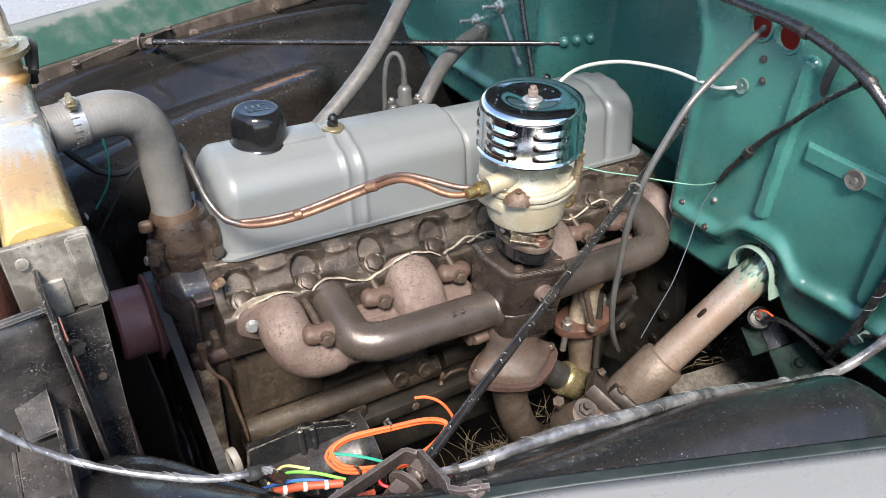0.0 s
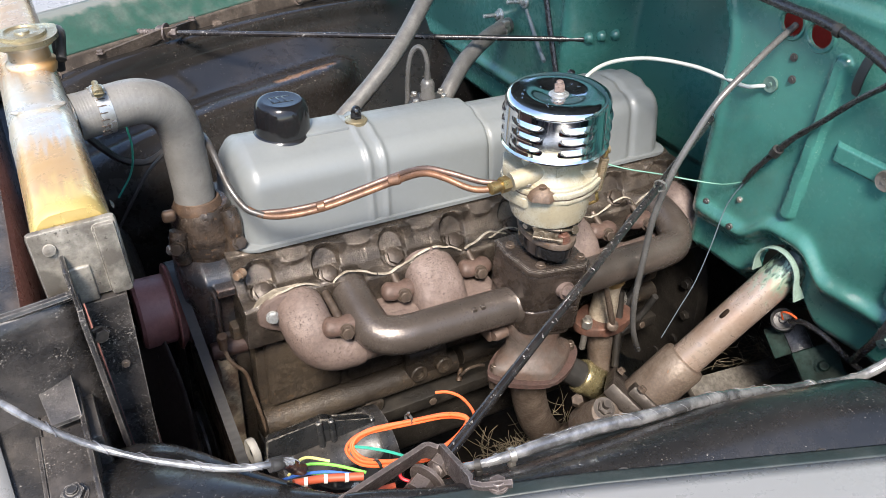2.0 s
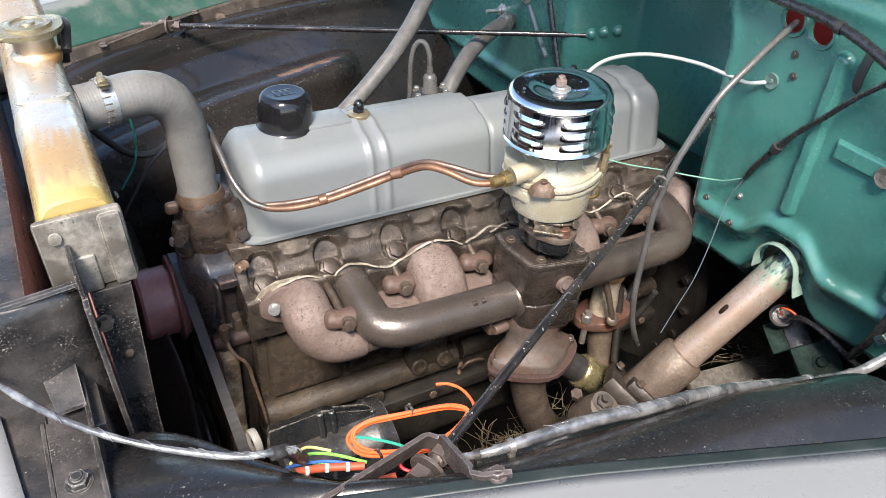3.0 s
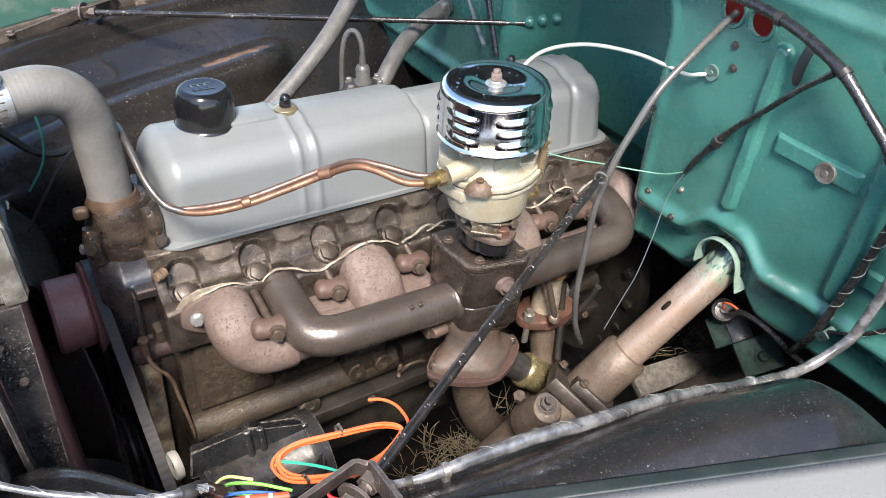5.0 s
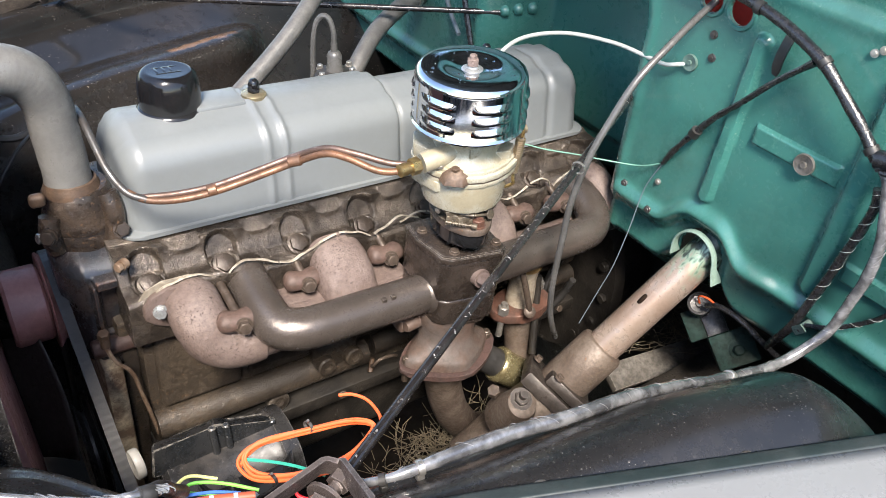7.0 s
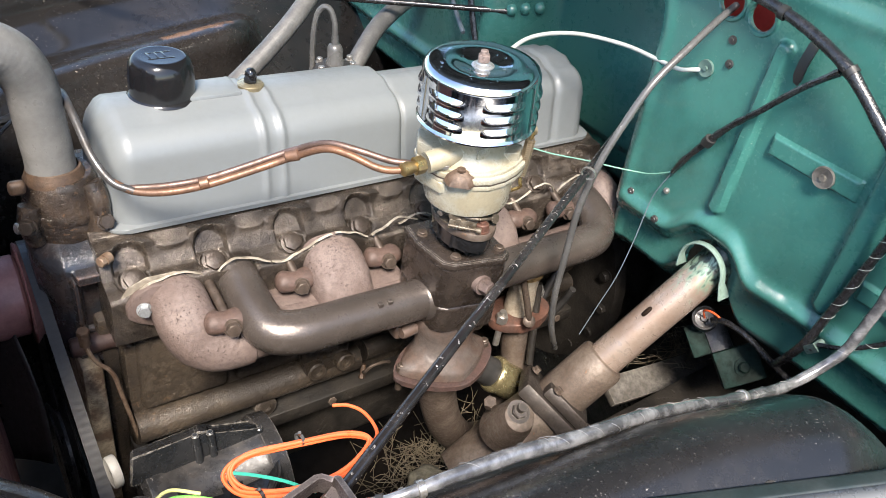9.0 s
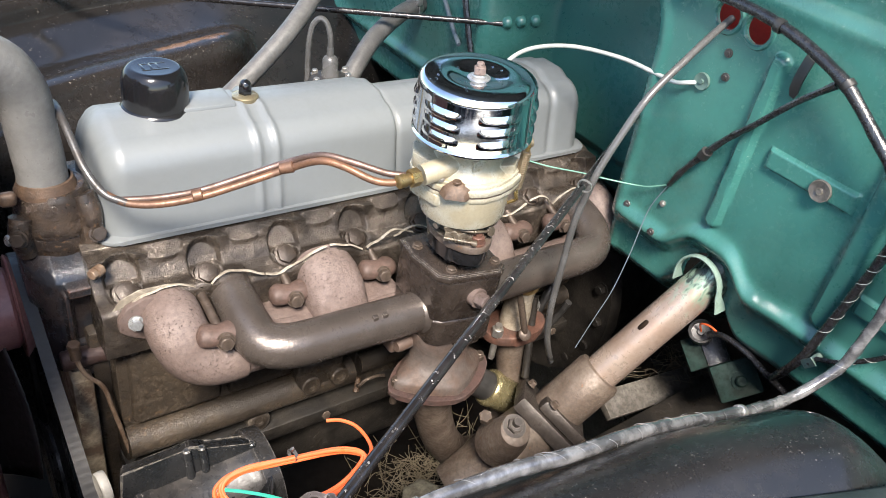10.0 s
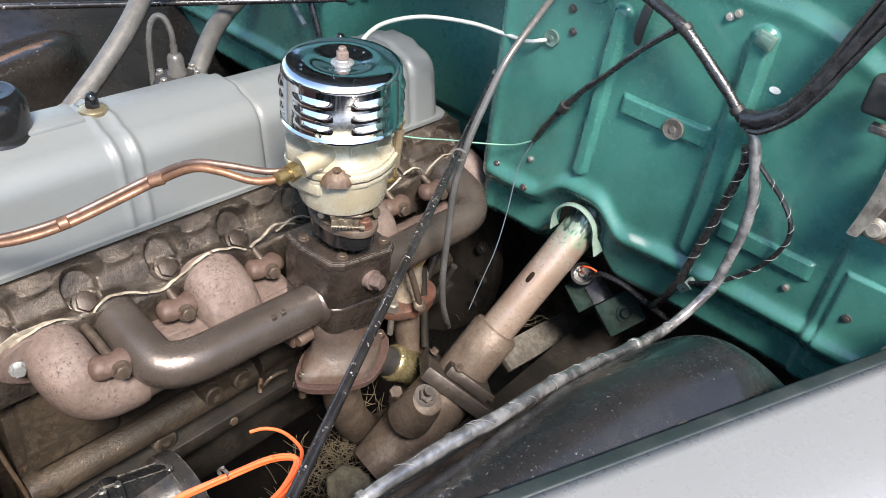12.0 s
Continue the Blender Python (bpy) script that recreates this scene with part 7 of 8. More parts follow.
def strap_bracket(pts, feet, label, iron=None):
    """A bent steel strap between two feet on the fender lip, with a peak that takes the rod."""
    t = thing("brace_bracket", pts[1], label, "bracket", "brace brackets")
    bm = bm_new()
    w, th = 0.0105, 0.0021
    pts = [Vector(p) for p in pts]
    fine = [pts[0]]
    for p, q, r in zip(pts, pts[1:], pts[2:]):
        fine += [q.lerp(p, min(0.3, 0.006 / (q - p).length)), q + ((p - q).normalized() + (r - q).normalized()) * 0.0012, q.lerp(r, min(0.3, 0.006 / (r - q).length))]
    fine.append(pts[-1])
    rings = []
    for i, p in enumerate(fine):
        d = (fine[min(i + 1, len(fine) - 1)] - fine[max(i - 1, 0)]).normalized()
        up = (Vector((0, -0.25, 1)) - d * d.dot(Vector((0, -0.25, 1)))).normalized()
        s = d.cross(up)
        rings.append([p + up * w + s * th, p - up * w + s * th, p - up * w - s * th, p + up * w - s * th])
    add_loft(bm, rings)
    bmesh.ops.bevel(bm, geom=[e for e in bm.edges if e.calc_face_angle(0) > 1.0], offset=0.0008, segments=2, affect="EDGES")
    part("strap", bm, iron or STRAPIRON, t)
    for p in feet:
        bm = bm_new()
        add_hex(bm, Vector(p) + Vector((0, 0, 0.003)), (0, 0.15, 1), 0.013, 0.006, washer=0.008)
        part("bolt", bm, STRAPIRON, t)
    return t


strap_bracket(((-0.055, -0.322, 0.998), (-0.040, -0.318, 0.997), (0.077, -0.273, 0.9625), (0.089, -0.281, 0.9585), (0.078, -0.353, 0.999), (0.104, -0.364, 1.000)), ((-0.052, -0.321, 1.0), (0.094, -0.360, 1.0)), "rusty bent strap bracket on the near fender lip")
strap_bracket(((-0.020, far_lip(-0.02) - 0.014, 0.945), (-0.005, far_lip(0) - 0.018, 0.946), (0.100, 0.826, 0.966), (0.124, 0.824, 0.966), (0.160, far_lip(0.16) - 0.016, 0.953), (0.175, far_lip(0.175) - 0.014, 0.955)), ((-0.015, far_lip(-0.015) - 0.016, 0.95), (0.170, far_lip(0.17) - 0.014, 0.96)), "dark bent strap bracket bolted to the far fender", RUSTYSTRIP)

# firewall seat of the far rod
seat = thing("rod_seat", (firewall_x(0.365, 0.99), 0.365, 0.985), "green lumpy weld pads where the rod meets the firewall", "pad")
for y, z in ((0.3735, 0.988), (0.3655, 0.990), (0.357, 0.991)):
    x = firewall_x(y, z)
    bm = bm_new()
    add_lathe(bm, [(0.011, -0.004), (0.009, 0.004), (0.005, 0.007), (0, 0.008)], (x, y, z), (x - 1, y, z), 16)
    part("weld_pad", bm, GREEN, seat)

# ---- wiring and hoses ----
cable("choke_cable", [(0.722, -0.050, 1.150), (0.690, -0.054, 1.137), (0.650, -0.058, 1.115), (0.600, -0.059, 1.077), (0.568, -0.059, 1.030), (0.546, -0.058, 0.985), (0.532, -0.056, 0.925), (0.524, -0.060, 0.860), (0.520, -0.062, 0.800), (0.526, -0.062, 0.745),
                      (0.540, -0.060, 0.705), (0.56, -0.05, 0.67)], 0.0044, GREYW, "grey sheathed control cable from the firewall hole", "cable", 10)
bm = bm_new()
p = Vector((0.500, -0.080, 0.985))
add_lathe(bm, [(0.0080, -0.0015), (0.0087, -0.0015), (0.0087, 0.0015), (0.0080, 0.0015), (0.0080, -0.0015)], p + Vector((0.02, 0.012, 0)), p + Vector((1, 0.5, 0.2)), 20)
solo("cable_tie", bm, STEEL, "pale cable tie round rod and cable", "cable tie")
cable("white_cable", [(0.724, -0.040, 1.066), (0.708, -0.030, 1.0635), (0.7065, -0.010, 1.056), (0.714, 0.03, 1.050), (0.702, 0.08, 1.052), (0.662, 0.13, 1.054), (0.600, 0.142, 1.056), (0.545, 0.125, 1.053), (0.50, 0.09, 1.045)], 0.0029, WHITEW,
      "white sheathed cable from the firewall grommet", "cable", 10)
cable("twin_loom", [(0.710, -0.046, 0.924), (0.704, -0.062, 0.954), (0.704, -0.086, 0.994), (0.700, -0.112, 1.030), (0.696, -0.140, 1.062), (0.692, -0.176, 1.106), (0.690, -0.212, 1.143)], 0.0042, DARKTAPE,
      "thin loom wrapped in black tape on the firewall", "wiring", 8, wob=0.3)
bm = bm_new()
add_tube(bm, [(0.7045, -0.083, 0.988), (0.7035, -0.088, 0.998)], 0.0075, 10, 2)
solo("tape_knot", bm, RUBBER, "knot of black tape on the loom", "tape")
cable("green_wire", [(0.710, -0.046, 0.924), (0.706, -0.02, 0.907), (0.702, 0.0, 0.899), (0.675, 0.03, 0.899), (0.648, 0.05, 0.904), (0.62, 0.09, 0.90), (0.60, 0.12, 0.90)], 0.0011, MINT, "thin mint green wire across to the engine", "wire", 6)
cable("blue_wire", [(0.710, -0.046, 0.924), (0.704, -0.036, 0.893), (0.699, -0.033, 0.868), (0.680, -0.040, 0.813), (0.660, -0.044, 0.759), (0.640, -0.043, 0.715), (0.615, -0.043, 0.665)], 0.0008, BLUE, "thin pale blue wire hanging down", "wire", 6)

# main loom: along the firewall, down, and forward on the inner fender
cable("cowl_loom", [(0.700, 0.03, 1.178), (0.700, -0.041, 1.176), (0.698, -0.101, 1.175), (0.696, -0.158, 1.166), (0.690, -0.214, 1.150), (0.690, -0.240, 1.134), (0.690, -0.263, 1.117), (0.690, -0.288, 1.098), (0.690, -0.312, 1.076)], 0.0063, DARKTAPE,
      "black taped loom along the firewall", "wiring", 12, wob=0.12)
cable("cowl_loom", [(0.690, -0.312, 1.078), (0.690, -0.335, 1.086), (0.690, -0.356, 1.106), (0.690, -0.368, 1.132), (0.690, -0.378, 1.160), (0.690, -0.392, 1.20), (0.69, -0.41, 1.25)], 0.0105, DARKTAPE,
      "thick black taped loom branching to the cowl", "wiring", 12, wob=0.14)
for off, r in ((0.0085, 0.0032), (-0.0080, 0.0026)):
    cable("loom_strand", [(0.684, -0.320 - off * 0.3, 1.078 - abs(off)), (0.683, -0.338, 1.084 - off), (0.683, -0.356 - off * 0.6, 1.106 - off * 0.7), (0.682, -0.370 - off, 1.134), (0.682, -0.381 - off, 1.164), (0.682, -0.394 - off * 1.3, 1.204), (0.684, -0.41 - off * 1.5, 1.25)],
          r, DARKTAPE, "loose black strand beside the taped cowl loom", "wiring", 8, wob=0.25, group="loose loom strands")
main_loom = thing("main_loom", (0.2, -0.33, 0.95), "long wiring loom wrapped in shiny grey tape on the inner fender", "wiring")
bm = bm_new()
LOOM = [(0.690, -0.320, 1.074), (0.690, -0.332, 1.058), (0.690, -0.345, 1.020), (0.690, -0.353, 0.989), (0.685, -0.357, 0.955), (0.678, -0.356, 0.925), (0.666, -0.354, 0.884), (0.642, -0.346, 0.858), (0.610, -0.339, 0.845),
        (0.565, -0.338, 0.856), (0.480, -0.338, 0.890), (0.41, -0.338, 0.920), (0.340, -0.337, 0.945), (0.268, -0.334, 0.959), (0.218, -0.328, 0.967), (0.165, -0.322, 0.970), (0.118, -0.315, 0.968), (0.087, -0.298, 0.957)]
add_tube(bm, LOOM, 0.0070, 18, 14, wob=0.16, flat=0.88, r_of=lambda s: 1.0 - 0.42 * sstep(0.86, 0.97, s))
part("loom_body", bm, TAPE, main_loom)
# tape laps: thin edges wound round the bundle
path = smooth_path(LOOM, 10)
i = 24
while i < len(path) - 4:
    c, d = path[i], (path[i + 1] - path[i - 1]).normalized()
    s = d.cross(Vector((0, 0, 1))).normalized()
    u = s.cross(d)
    r = 0.0071 * (1.0 - 0.42 * sstep(0.86, 0.97, i / (len(path) - 1)))
    bm = bm_new()
    lean, first = random.uniform(0.5, 2.2), random.uniform(-30, 110)
    add_tube(bm, [c + d * (0.006 * lean * math.cos(a)) + (s * math.cos(a) + u * math.sin(a)) * r for a in [radians(first + 15 * k) for k in range(random.randint(4, 9))]], 0.0003, 5, 1)
    part("tape_lap", bm, LAPEDGE, main_loom)
    i += random.choice((2, 4, 5, 7, 9))
for i in (96, 156, 163):
    c, d = path[i], (path[i + 1] - path[i - 1]).normalized()
    r = 0.0073 * (1.0 - 0.42 * sstep(0.86, 0.97, i / (len(path) - 1)))
    bm = bm_new()
    add_lathe(bm, [(r - 0.001, -0.003), (r + 0.0008, -0.0026), (r + 0.0008, 0.0026), (r - 0.001, 0.003), (r - 0.001, -0.003)], c, c + d, 20)
    add_box(bm, (c.x - 0.003, c.y - 0.004, c.z - r - 0.008), (c.x + 0.003, c.y + 0.002, c.z - r), 0.001)
    part("loom_clip", bm, STEEL if i < 160 else RUBBER, main_loom, "clip")
front_loom = thing("front_loom", (-0.12, -0.24, 1.02), "thin wiring loom wrapped in shiny grey tape over the inner fender", "wiring")
bm = bm_new()
FRONT = [(-0.034, -0.268, 1.010), (-0.052, -0.268, 1.0165), (-0.075, -0.262, 1.019), (-0.105, -0.247, 1.025), (-0.138, -0.229, 1.035), (-0.172, -0.203, 1.046), (-0.203, -0.168, 1.056), (-0.25, -0.10, 1.07)]
add_tube(bm, FRONT, 0.0028, 14, 10, wob=0.2, r_of=lambda s: 1.25 - 0.25 * sstep(0.0, 0.2, s))
part("loom_body", bm, TAPE, front_loom)
path = smooth_path(FRONT, 10)
for i in (2, 5, 7, 16, 19, 27, 29, 38, 46, 55):
    c, d = path[i], (path[i + 1] - path[i - 1]).normalized()
    s = d.cross(Vector((0, 0, 1))).normalized()
    u = s.cross(d)
    bm = bm_new()
    add_tube(bm, [c + d * (0.008 * math.cos(a)) + (s * math.cos(a) + u * math.sin(a)) * 0.0035 for a in [radians(x) for x in range(-30, 220, 25)]], 0.0005, 5, 1)
    part("tape_lap", bm, TAPE, front_loom)
cable("branch_loom", [(0.690, -0.326, 1.050), (0.692, -0.330, 1.030), (0.698, -0.325, 0.990), (0.700, -0.320, 0.959), (0.700, -0.314, 0.915), (0.698, -0.309, 0.880), (0.692, -0.304, 0.840), (0.70, -0.29, 0.80), (0.73, -0.27, 0.755)], 0.0055, DARKTAPE,
      "black taped loom with pale tracer down the firewall", "wiring", 10, wob=0.12)
cable("loop_wire", [(0.690, -0.340, 1.040), (0.694, -0.360, 1.022), (0.700, -0.380, 1.002), (0.700, -0.398, 0.978), (0.700, -0.400, 0.950), (0.700, -0.385, 0.912), (0.698, -0.363, 0.883), (0.692, -0.340, 0.863), (0.690, -0.318, 0.850)], 0.0030, DARKTAPE,
      "thin black wire looping back to the clip", "wire", 8)
for line, r, nm in (([(0.690, -0.326, 1.050), (0.692, -0.330, 1.030), (0.698, -0.325, 0.990), (0.700, -0.320, 0.959), (0.700, -0.314, 0.915), (0.698, -0.309, 0.880), (0.692, -0.304, 0.840)], 0.0058, "branch_tracer"),
                    ([(0.694, -0.360, 1.022), (0.700, -0.380, 1.002), (0.700, -0.398, 0.978), (0.700, -0.400, 0.950), (0.700, -0.385, 0.912), (0.698, -0.363, 0.883), (0.692, -0.340, 0.863)], 0.0033, "loop_tracer")):
    path = smooth_path(line, 60)
    pts = []
    for i in range(0, len(path) - 1, 3):
        d = (path[i + 1] - path[max(0, i - 1)]).normalized()
        u = d.cross(Vector((1, 0, 0))).normalized()
        an = i * 0.16
        pts.append(path[i] + (Vector((1, 0, 0)) * math.cos(an) + u * math.sin(an)) * r)
    bm = bm_new()
    add_tube(bm, pts, 0.00028, 5, 1)
    tagged(part(nm, bm, WHITEW), "pale tracer thread wound round the black loom", "thread")
bm = bm_new()
y0, z0, y1, z1 = -0.166, 1.15, -0.162, 1.104
rings = []
for i in range(7):
    k = i / 6
    y, z = y0 + (y1 - y0) * k, z0 + (z1 - z0) * k
    x, w = firewall_x(y, z) - 0.006 - 0.004 * math.sin(k * 3), (0.0055 if i < 6 else 0.003)
    rings.append([(x, y - w, z - 0.3 * w), (x, y + w, z + 0.3 * w), (x - 0.0025, y + w, z + 0.3 * w), (x - 0.0025, y - w, z - 0.3 * w)])
add_loft(bm, rings)
solo("rubber_strap", bm, RUBBER, "short dark rubber strap hanging from the cowl loom", "strap")
for c, d in (((0.697, -0.125, 1.1715), (0, -1, -0.12)), ((0.690, -0.222, 1.147), (0, -1, -0.6)), ((0.690, -0.303, 1.084), (0, -0.75, -0.66))):
    bm = bm_new()
    c, d = Vector(c), Vector(d).normalized()
    add_lathe(bm, [(0.0066, -0.004), (0.0080, -0.0035), (0.0080, 0.0035), (0.0066, 0.004), (0.0066, -0.004)], c, c + d, 18)
    solo("tape_band", bm, RUBBER, "black tape band round the cowl loom", "tape", "tape bands")
# hood hinge at the cowl's side
hinge = thing("hood_hinge", (0.69, -0.47, 1.01), "worn bare steel hood hinge with bolts on the cowl side", "hinge")
bm = bm_new()
rings = []
for i in range(13):
    k = i / 12
    c = Vector((0.682, -0.4585, 1.010)).lerp(Vector((0.672, -0.447, 1.180)), k) + Vector((0, -0.016 * math.sin(k * 3.1), 0))
    w = 0.0055 + 0.0035 * math.sin(min(1, k * 2) * 1.57) + 0.001 * noise.noise(Vector((k * 12, 2, 1)))
    rings.append([c + Vector((0.0025, w, 0)), c + Vector((-0.0025, w, 0)), c + Vector((-0.004, 0.2 * w, 0)), c + Vector((-0.0025, -w, 0)), c + Vector((0.0025, -w, 0))])
add_loft(bm, rings)
part("arm", bm, STRAP, hinge, "pale worn hinge arm")
bm = bm_new()
add_box(bm, (0.690, -0.520, 1.008), (0.697, -0.4625, 1.105), 0.002)
part("plate", bm, BOXIRON, hinge, "brown hinge plate")
for y, z in ((-0.4745, 1.0225), (-0.494, 1.055)):
    bm = bm_new()
    add_lathe(bm, [(0.0118, 0), (0.0118, 0.003), (0.0085, 0.005), (0.0075, 0.008), (0, 0.0085)], (0.690, y, z), (0, y, z + 0.1), 22)
    part("bolt", bm, STRAP if z < 1.03 else RUST, hinge, "pale bolt head" if z < 1.03 else "rusty bolt head")
bm = bm_new()
add_box(bm, (0.682, -0.446, 1.130), (0.704, -0.414, 1.168), 0.006, 3)
part("buffer", bm, RUBBER, hinge, "black rubber buffer")
bm = bm_new()
add_box(bm, (0.690, -0.452, 1.112), (0.702, -0.428, 1.121), 0.002)
part("tab", bm, WORNBAR, hinge)
cable("toe_board_loom", [(0.735, -0.165, 0.742), (0.73, -0.185, 0.758), (0.73, -0.212, 0.762), (0.733, -0.235, 0.757), (0.738, -0.262, 0.745), (0.75, -0.29, 0.73)], 0.0042, DARKTAPE, "thin black loom under the toe board", "wiring", 8)
bm = bm_new()
corners = ((-0.3035, 0.836), (-0.3170, 0.856), (-0.3255, 0.848), (-0.3125, 0.828))
add_loft(bm, [[(0.687 - 0.45 * (z - 0.842), y, z) for y, z in corners], [(0.685 - 0.45 * (z - 0.842), y, z) for y, z in corners]])
bmesh.ops.bevel(bm, geom=bm.edges[:], offset=0.0006, segments=2, affect="EDGES")
add_tube(bm, [(0.6865, -0.315, 0.842), (0.700, -0.315, 0.845), (0.708, -0.316, 0.847)], 0.004, 8, 2)
clip = solo("loom_clip", bm, PALELIP, "small pale green metal clip holding the loom", "clip")
bm = bm_new()
add_rod(bm, (0.6843, -0.3155, 0.8415), (0.6865, -0.3155, 0.8425), 0.0017, seg=12)
part("screw_hole", bm, RUBBER, clip)
cable("vertical_loom", [(0.705, 0.475, 1.15), (0.702, 0.460, 1.10), (0.700, 0.443, 1.052), (0.700, 0.423, 0.996), (0.700, 0.395, 0.926)], 0.0052, DARKTAPE, "black taped loom hanging beside the firewall", "wiring", 8, wob=0.1)
cable("pale_blue_pipe", [(0.715, 0.52, 1.0), (0.71, 0.49, 0.975), (0.70, 0.455, 0.955), (0.69, 0.42, 0.94)], 0.004, BLUE, "thin pale blue pipe behind the valve cover", "pipe", 8)

# heater hoses and temperature sender behind the cover
cable("heater_hose", [(0.56, 0.56, 1.115), (0.520, 0.52, 1.088), (0.475, 0.488, 1.056), (0.430, 0.457, 1.025), (0.387, 0.43, 1.000), (0.340, 0.41, 0.972), (0.300, 0.395, 0.950), (0.26, 0.38, 0.93)], 0.0138, HEATHOSE, "grey ribbed heater hose rising past the engine", "hose", 16)
hh = thing("heater_hose", (0.5, 0.46, 0.9), "grey cloth ribbed heater hose with a clamp at the firewall", "hose")
bm = bm_new()
HP = [(0.712, 0.575, 0.955), (0.690, 0.562, 0.956), (0.655, 0.545, 0.956), (0.610, 0.52, 0.950), (0.565, 0.495, 0.936), (0.525, 0.468, 0.915), (0.495, 0.45, 0.89), (0.47, 0.435, 0.86)]
add_tube(bm, HP, 0.0150, 16, 7)
part("tube", bm, HEATHOSE, hh)
bm = bm_new()
add_lathe(bm, [(0.015, -0.006), (0.0168, -0.006), (0.0168, 0.006), (0.015, 0.006)], (0.688, 0.561, 0.956), (0.60, 0.52, 0.950), 22)
add_box(bm, (0.682, 0.542, 0.964), (0.694, 0.552, 0.976), 0.002)
part("hose_clamp", bm, STEEL, hh, "steel hose clamp")
bm = bm_new()
add_rod(bm, (0.735, 0.588, 0.955), (0.695, 0.564, 0.956), 0.0125, seg=18)
part("pipe_stub", bm, STEEL, hh)
snd = thing("distributor", (0.425, 0.385, 0.9), "dark distributor top with a rubber booted lead", "distributor")
bm = bm_new()
add_lathe(bm, [(0, 0.90), (0.034, 0.90), (0.034, 0.934), (0.028, 0.942), (0.016, 0.945), (0, 0.945)], (0.428, 0.380, 0), (0.428, 0.380, 1), 24)
part("cap", bm, RUBBER, snd)
bm = bm_new()
add_lathe(bm, [(0, 0.942), (0.014, 0.942), (0.0135, 0.950), (0.0115, 0.953), (0.0118, 0.968), (0.009, 0.974), (0.0055, 0.976), (0.005, 0.988), (0, 0.988)], (0.428, 0.380, 0), (0.428, 0.380, 1), 20)
part("boot", bm, GREYW, snd, "grey rubber boot")
bm = bm_new()
add_tube(bm, [(0.428, 0.380, 0.985), (0.428, 0.381, 1.006), (0.424, 0.386, 1.024), (0.416, 0.392, 1.028), (0.408, 0.398, 1.014), (0.403, 0.400, 0.985), (0.400, 0.400, 0.93)], 0.0042, 8, 7)
part("lead", bm, GREYW, snd)
for dx, dy in ((-0.026, -0.008), (0.024, -0.012), (0.03, 0.01), (-0.015, 0.02)):
    bm = bm_new()
    add_hex(bm, (0.428 + dx, 0.380 + dy, 0.941), (0, 0, 1), 0.010, 0.007, washer=0.0065)
    part("clip_screw", bm, STEEL, snd)

# wires and hose behind the radiator hose
cable("teal_wire", [(-0.030, 0.40, 1.03), (-0.036, 0.40, 1.0), (-0.036, 0.40, 0.965), (-0.046, 0.40, 0.926), (-0.072, 0.40, 0.89)], 0.0016, TEALW, "thin teal wire hanging behind the radiator", "wire", 6)
cable("black_wire", [(-0.090, 0.45, 0.975), (-0.070, 0.45, 0.945), (-0.048, 0.45, 0.920), (-0.018, 0.45, 0.910), (0.012, 0.45, 0.922), (0.04, 0.45, 0.95)], 0.0055, RUBBER, "black cable sagging behind the radiator", "cable", 8)
cable("black_wire", [(0.02, 0.45, 0.925), (-0.02, 0.43, 0.905), (-0.05, 0.41, 0.88), (-0.09, 0.40, 0.83)], 0.0025, RUBBER, "thin black wire behind the radiator", "wire", 6)

# orange coil and coloured wire ends by the bracket
coil = thing("wire_coil", (0.09, -0.21, 0.89), "coil of bright orange wire held by cable ties", "wire coil")
for k in range(4):
    bm = bm_new()
    j = [random.uniform(-0.0012, 0.0012) for _ in range(40)]
    base = [(0.098, -0.201, 0.915), (0.061, -0.189, 0.911), (0.042, -0.188, 0.906), (0.034, -0.196, 0.901), (0.040, -0.213, 0.900), (0.063, -0.232, 0.905), (0.092, -0.246, 0.910), (0.120, -0.245, 0.911), (0.143, -0.238, 0.914), (0.149, -0.229, 0.918), (0.133, -0.216, 0.920)]
    s = (1.0, 0.955, 0.91, 0.98)[k]
    cx, cy, cz = 0.094, -0.216, 0.909
    pts = [(cx + (x - cx) * s + j[i], cy + (y - cy) * s * (0.96 if k else 1) + j[i + 12], cz + (z - cz) * s + (0, 0.002, 0.003, -0.003)[k] + j[i + 24]) for i, (x, y, z) in enumerate(base)]
    add_tube(bm, pts + [pts[0], pts[1]], 0.0016, 8, 8)
    part("turn", bm, ORANGE, coil)
bm = bm_new()
add_tube(bm, [(0.142, -0.172, 0.905), (0.152, -0.179, 0.907), (0.160, -0.190, 0.907), (0.162, -0.205, 0.908), (0.158, -0.222, 0.912), (0.148, -0.232, 0.914)], 0.0016, 8, 7)
part("free_end", bm, ORANGE, coil)
for p in ((0.098, -0.199, 0.916), (0.052, -0.224, 0.903)):
    bm = bm_new()
    p = Vector(p)
    add_lathe(bm, [(0.0050, -0.0014), (0.0058, -0.0014), (0.0058, 0.0014), (0.0050, 0.0014), (0.0050, -0.0014)], p, p + Vector((1, 0.25, -0.05)), 18)
    add_rod(bm, p + Vector((0, 0, 0.005)), p + Vector((-0.001, -0.002, 0.011)), 0.0014, seg=6)
    part("tie", bm, GREYW if p.x > 0.08 else RUBBER, coil)
cable("teal_wire", [(0.040, -0.195, 0.905), (0.055, -0.207, 0.906), (0.075, -0.220, 0.900), (0.095, -0.235, 0.890)], 0.0015, TEALW, "short teal wire through the orange coil", "wire", 6)
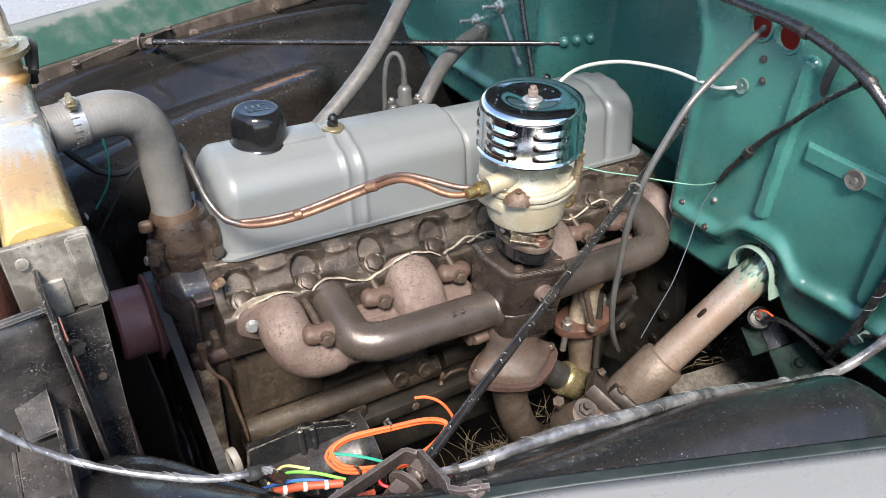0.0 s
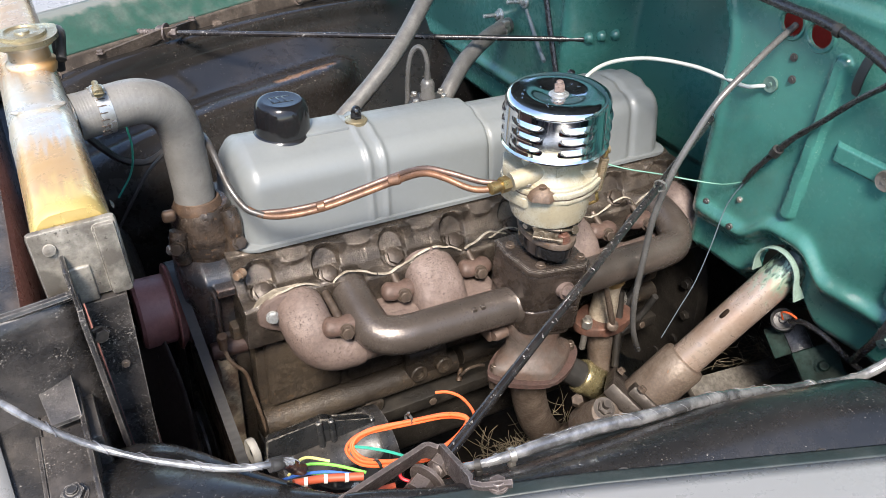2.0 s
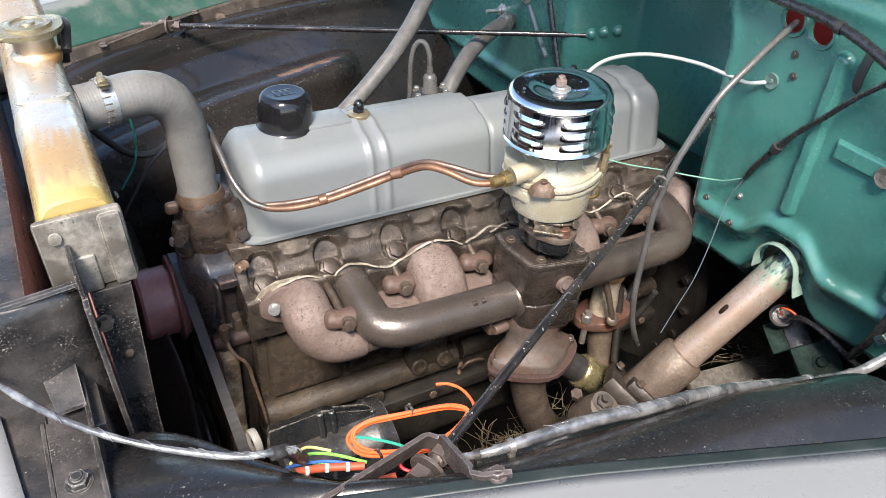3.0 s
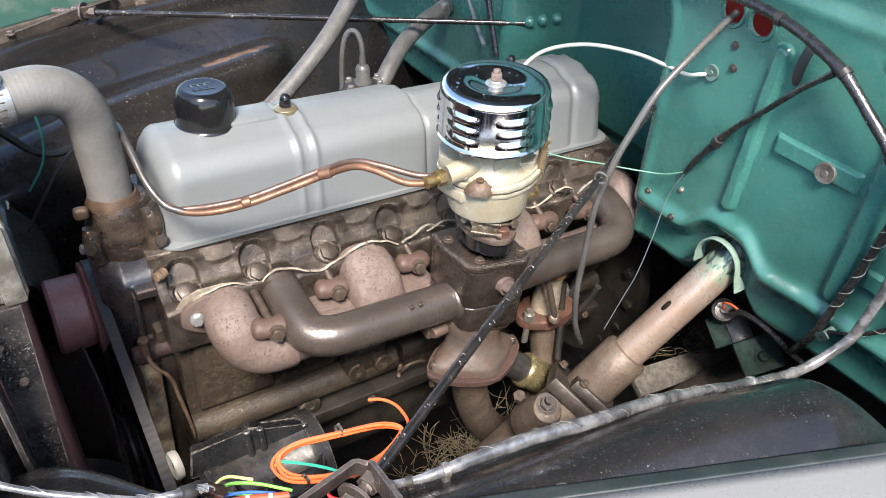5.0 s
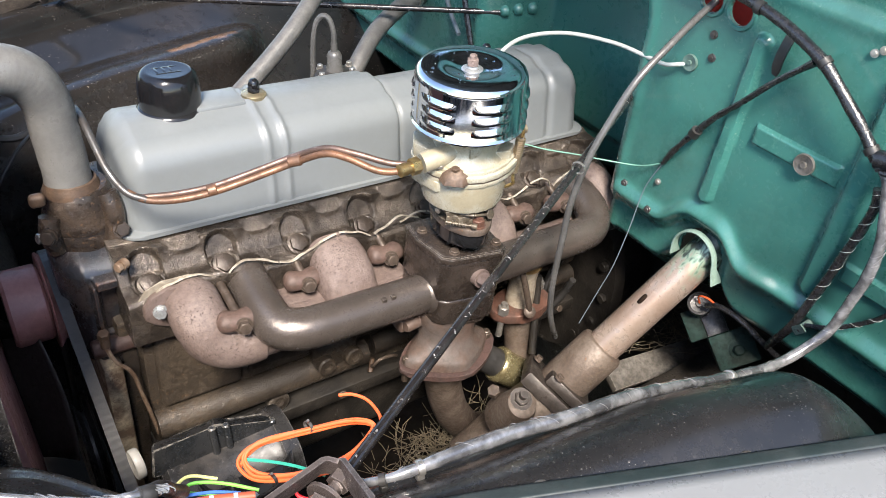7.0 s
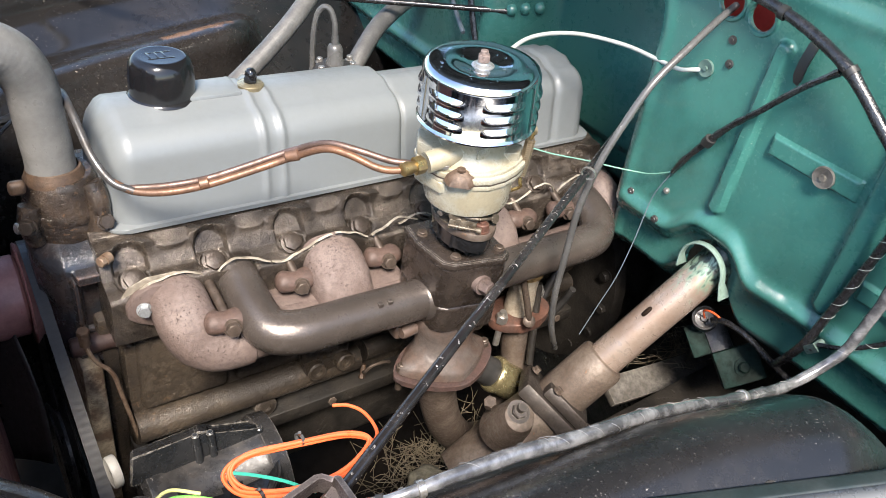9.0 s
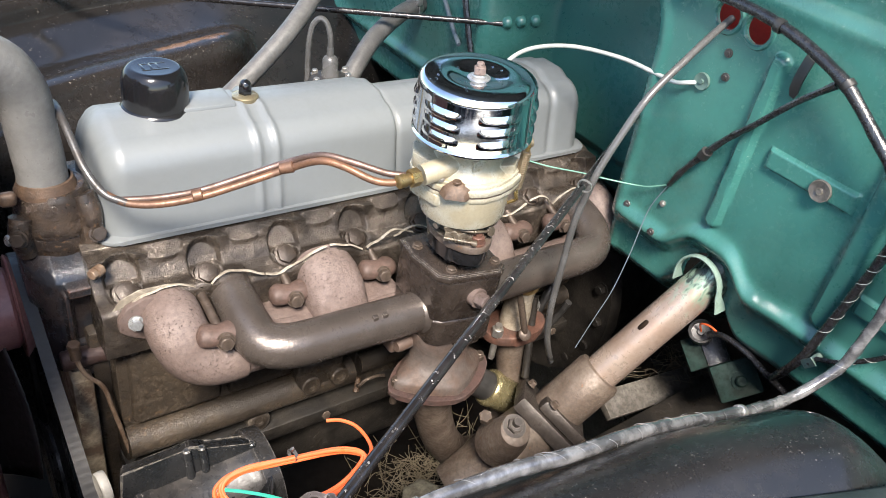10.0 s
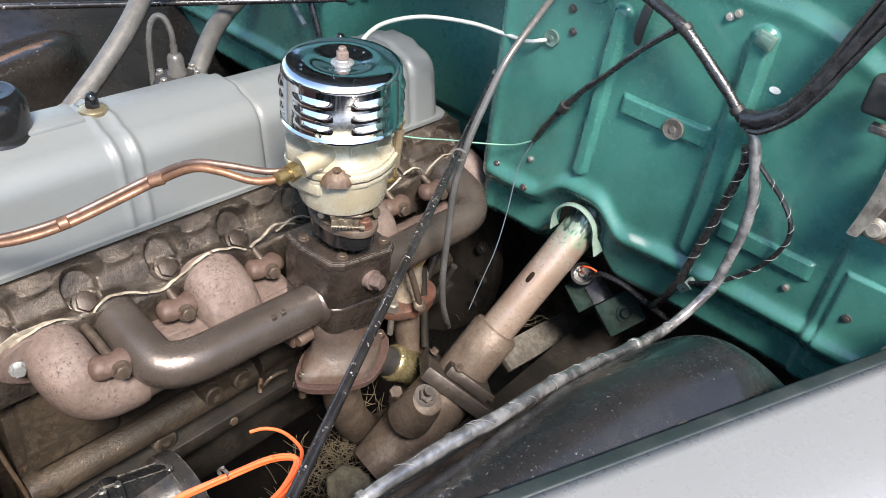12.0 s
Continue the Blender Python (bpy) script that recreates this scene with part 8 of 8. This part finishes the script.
cable("lime_wire", [(0.035, -0.238, 0.918), (0.015, -0.222, 0.922), (0, -0.212, 0.923), (-0.011, -0.208, 0.923), (-0.015, -0.214, 0.924), (-0.005, -0.224, 0.926), (0.025, -0.243, 0.926)], 0.0015, LIME, "doubled bright lime green wire", "wire", 8)
cable("yellow_wire", [(-0.03, -0.222, 0.937), (-0.02, -0.211, 0.934), (-0.008, -0.206, 0.93), (0.01, -0.214, 0.923)], 0.0014, YELLOW, "pale yellow wire end", "wire", 8)
cable("blue_wire", [(-0.04, -0.232, 0.947), (-0.022, -0.226, 0.937), (0, -0.230, 0.932), (0.02, -0.240, 0.928)], 0.0014, DEEPBLUE, "short blue wire in the loom end", "wire", 8)
cable("red_wire", [(0.060, -0.262, 0.945), (0.055, -0.268, 0.935), (0.062, -0.276, 0.932), (0.075, -0.29, 0.94)], 0.0016, REDW, "short red wire under the bracket", "wire", 8)
cable("loom_end", [(-0.052, -0.269, 1.0165), (-0.044, -0.267, 1.012), (-0.036, -0.252, 0.992), (-0.028, -0.238, 0.965), (-0.020, -0.230, 0.948)], 0.0056, RUBBER, "black taped end of the loom", "wiring", 10)
fuse = thing("fuse_holder", (0.0, -0.235, 0.93), "brick red wire connector block with pale markings", "connector")
bm = bm_new()
add_tube(bm, [(-0.03, -0.236, 0.942), (-0.005, -0.238, 0.935), (0.028, -0.250, 0.931)], 0.0037, 12, 5)
part("body", bm, BRICKRED, fuse)
for x, y, z in ((-0.02, -0.2375, 0.9395), (-0.003, -0.2395, 0.935), (0.014, -0.2455, 0.933)):
    bm = bm_new()
    add_lathe(bm, [(0.0035, -0.0016), (0.0041, -0.0016), (0.0041, 0.0016), (0.0035, 0.0016)], (x, y, z), (x + 1, y - 0.3, z - 0.15), 14)
    part("white_band", bm, WHITEP, fuse)
cable("brown_wire", [(-0.03, -0.245, 0.94), (-0.01, -0.252, 0.928), (0.02, -0.262, 0.925), (0.05, -0.268, 0.925)], 0.0028, BRICKRED, "brown wire below the connector", "wire", 6)

# little brass valve under the pan rail
vlv = thing("drain_valve", (0.25, 0.06, 0.60), "small dull drain valve with a bent wire", "valve")
bm = bm_new()
add_hex(bm, eng((0.352, 0.104, -0.293)), (-0.3, -0.5, -0.8), 0.009, 0.006)
add_rod(bm, eng((0.357, 0.110, -0.280)), eng((0.353, 0.103, -0.294)), 0.0045, seg=12)
part("body", bm, EARTH, vlv)
bm = bm_new()
add_tube(bm, [eng(p) for p in ((0.352, 0.10, -0.285), (0.345, 0.085, -0.268), (0.352, 0.08, -0.255), (0.370, 0.08, -0.255), (0.385, 0.085, -0.265))], 0.0025, 8, 6)
part("wire_handle", bm, BOLT, vlv)

# tufts of dry grass caught on the chassis
def tuft(centre, count, spread, name="dry_grass"):
    bm = bm_new()
    for _ in range(count):
        p = Vector(centre) + Vector((random.gauss(0, spread[0]), random.gauss(0, spread[1]), random.gauss(0, 0.008)))
        d = Vector((random.gauss(0, 1), random.gauss(0, 1), random.gauss(0.15, 0.4))).normalized()
        ln = random.uniform(0.02, 0.055)
        add_tube(bm, [p, p + d * ln * 0.5 + Vector((0, 0, random.uniform(-0.004, 0.006))), p + d * ln + Vector((random.gauss(0, 0.006), random.gauss(0, 0.006), random.gauss(0, 0.004)))], 0.00055, 3, 3, cap=False)
    return solo(name, bm, STRAW, "tuft of dry grass and twigs caught on the frame", "dry grass", kind="stuff")


tuft((0.405, 0.010, 0.452), 300, (0.055, 0.024))
bm = bm_new()
bmesh.ops.create_icosphere(bm, subdivisions=4, radius=0.03)
for v in bm.verts:
    v.co *= 1 + 0.22 * noise.noise(v.co * 40) + 0.12 * noise.noise(v.co * 110)
    v.co.z *= 0.7
bm.transform(pose(0.334, -0.090, 0.548))
solo("earth_clod", bm, CLOD, "pale dusty clod of earth caught on the frame", "clod")
tuft((0.861, -0.06, 0.541), 110, (0.035, 0.025))
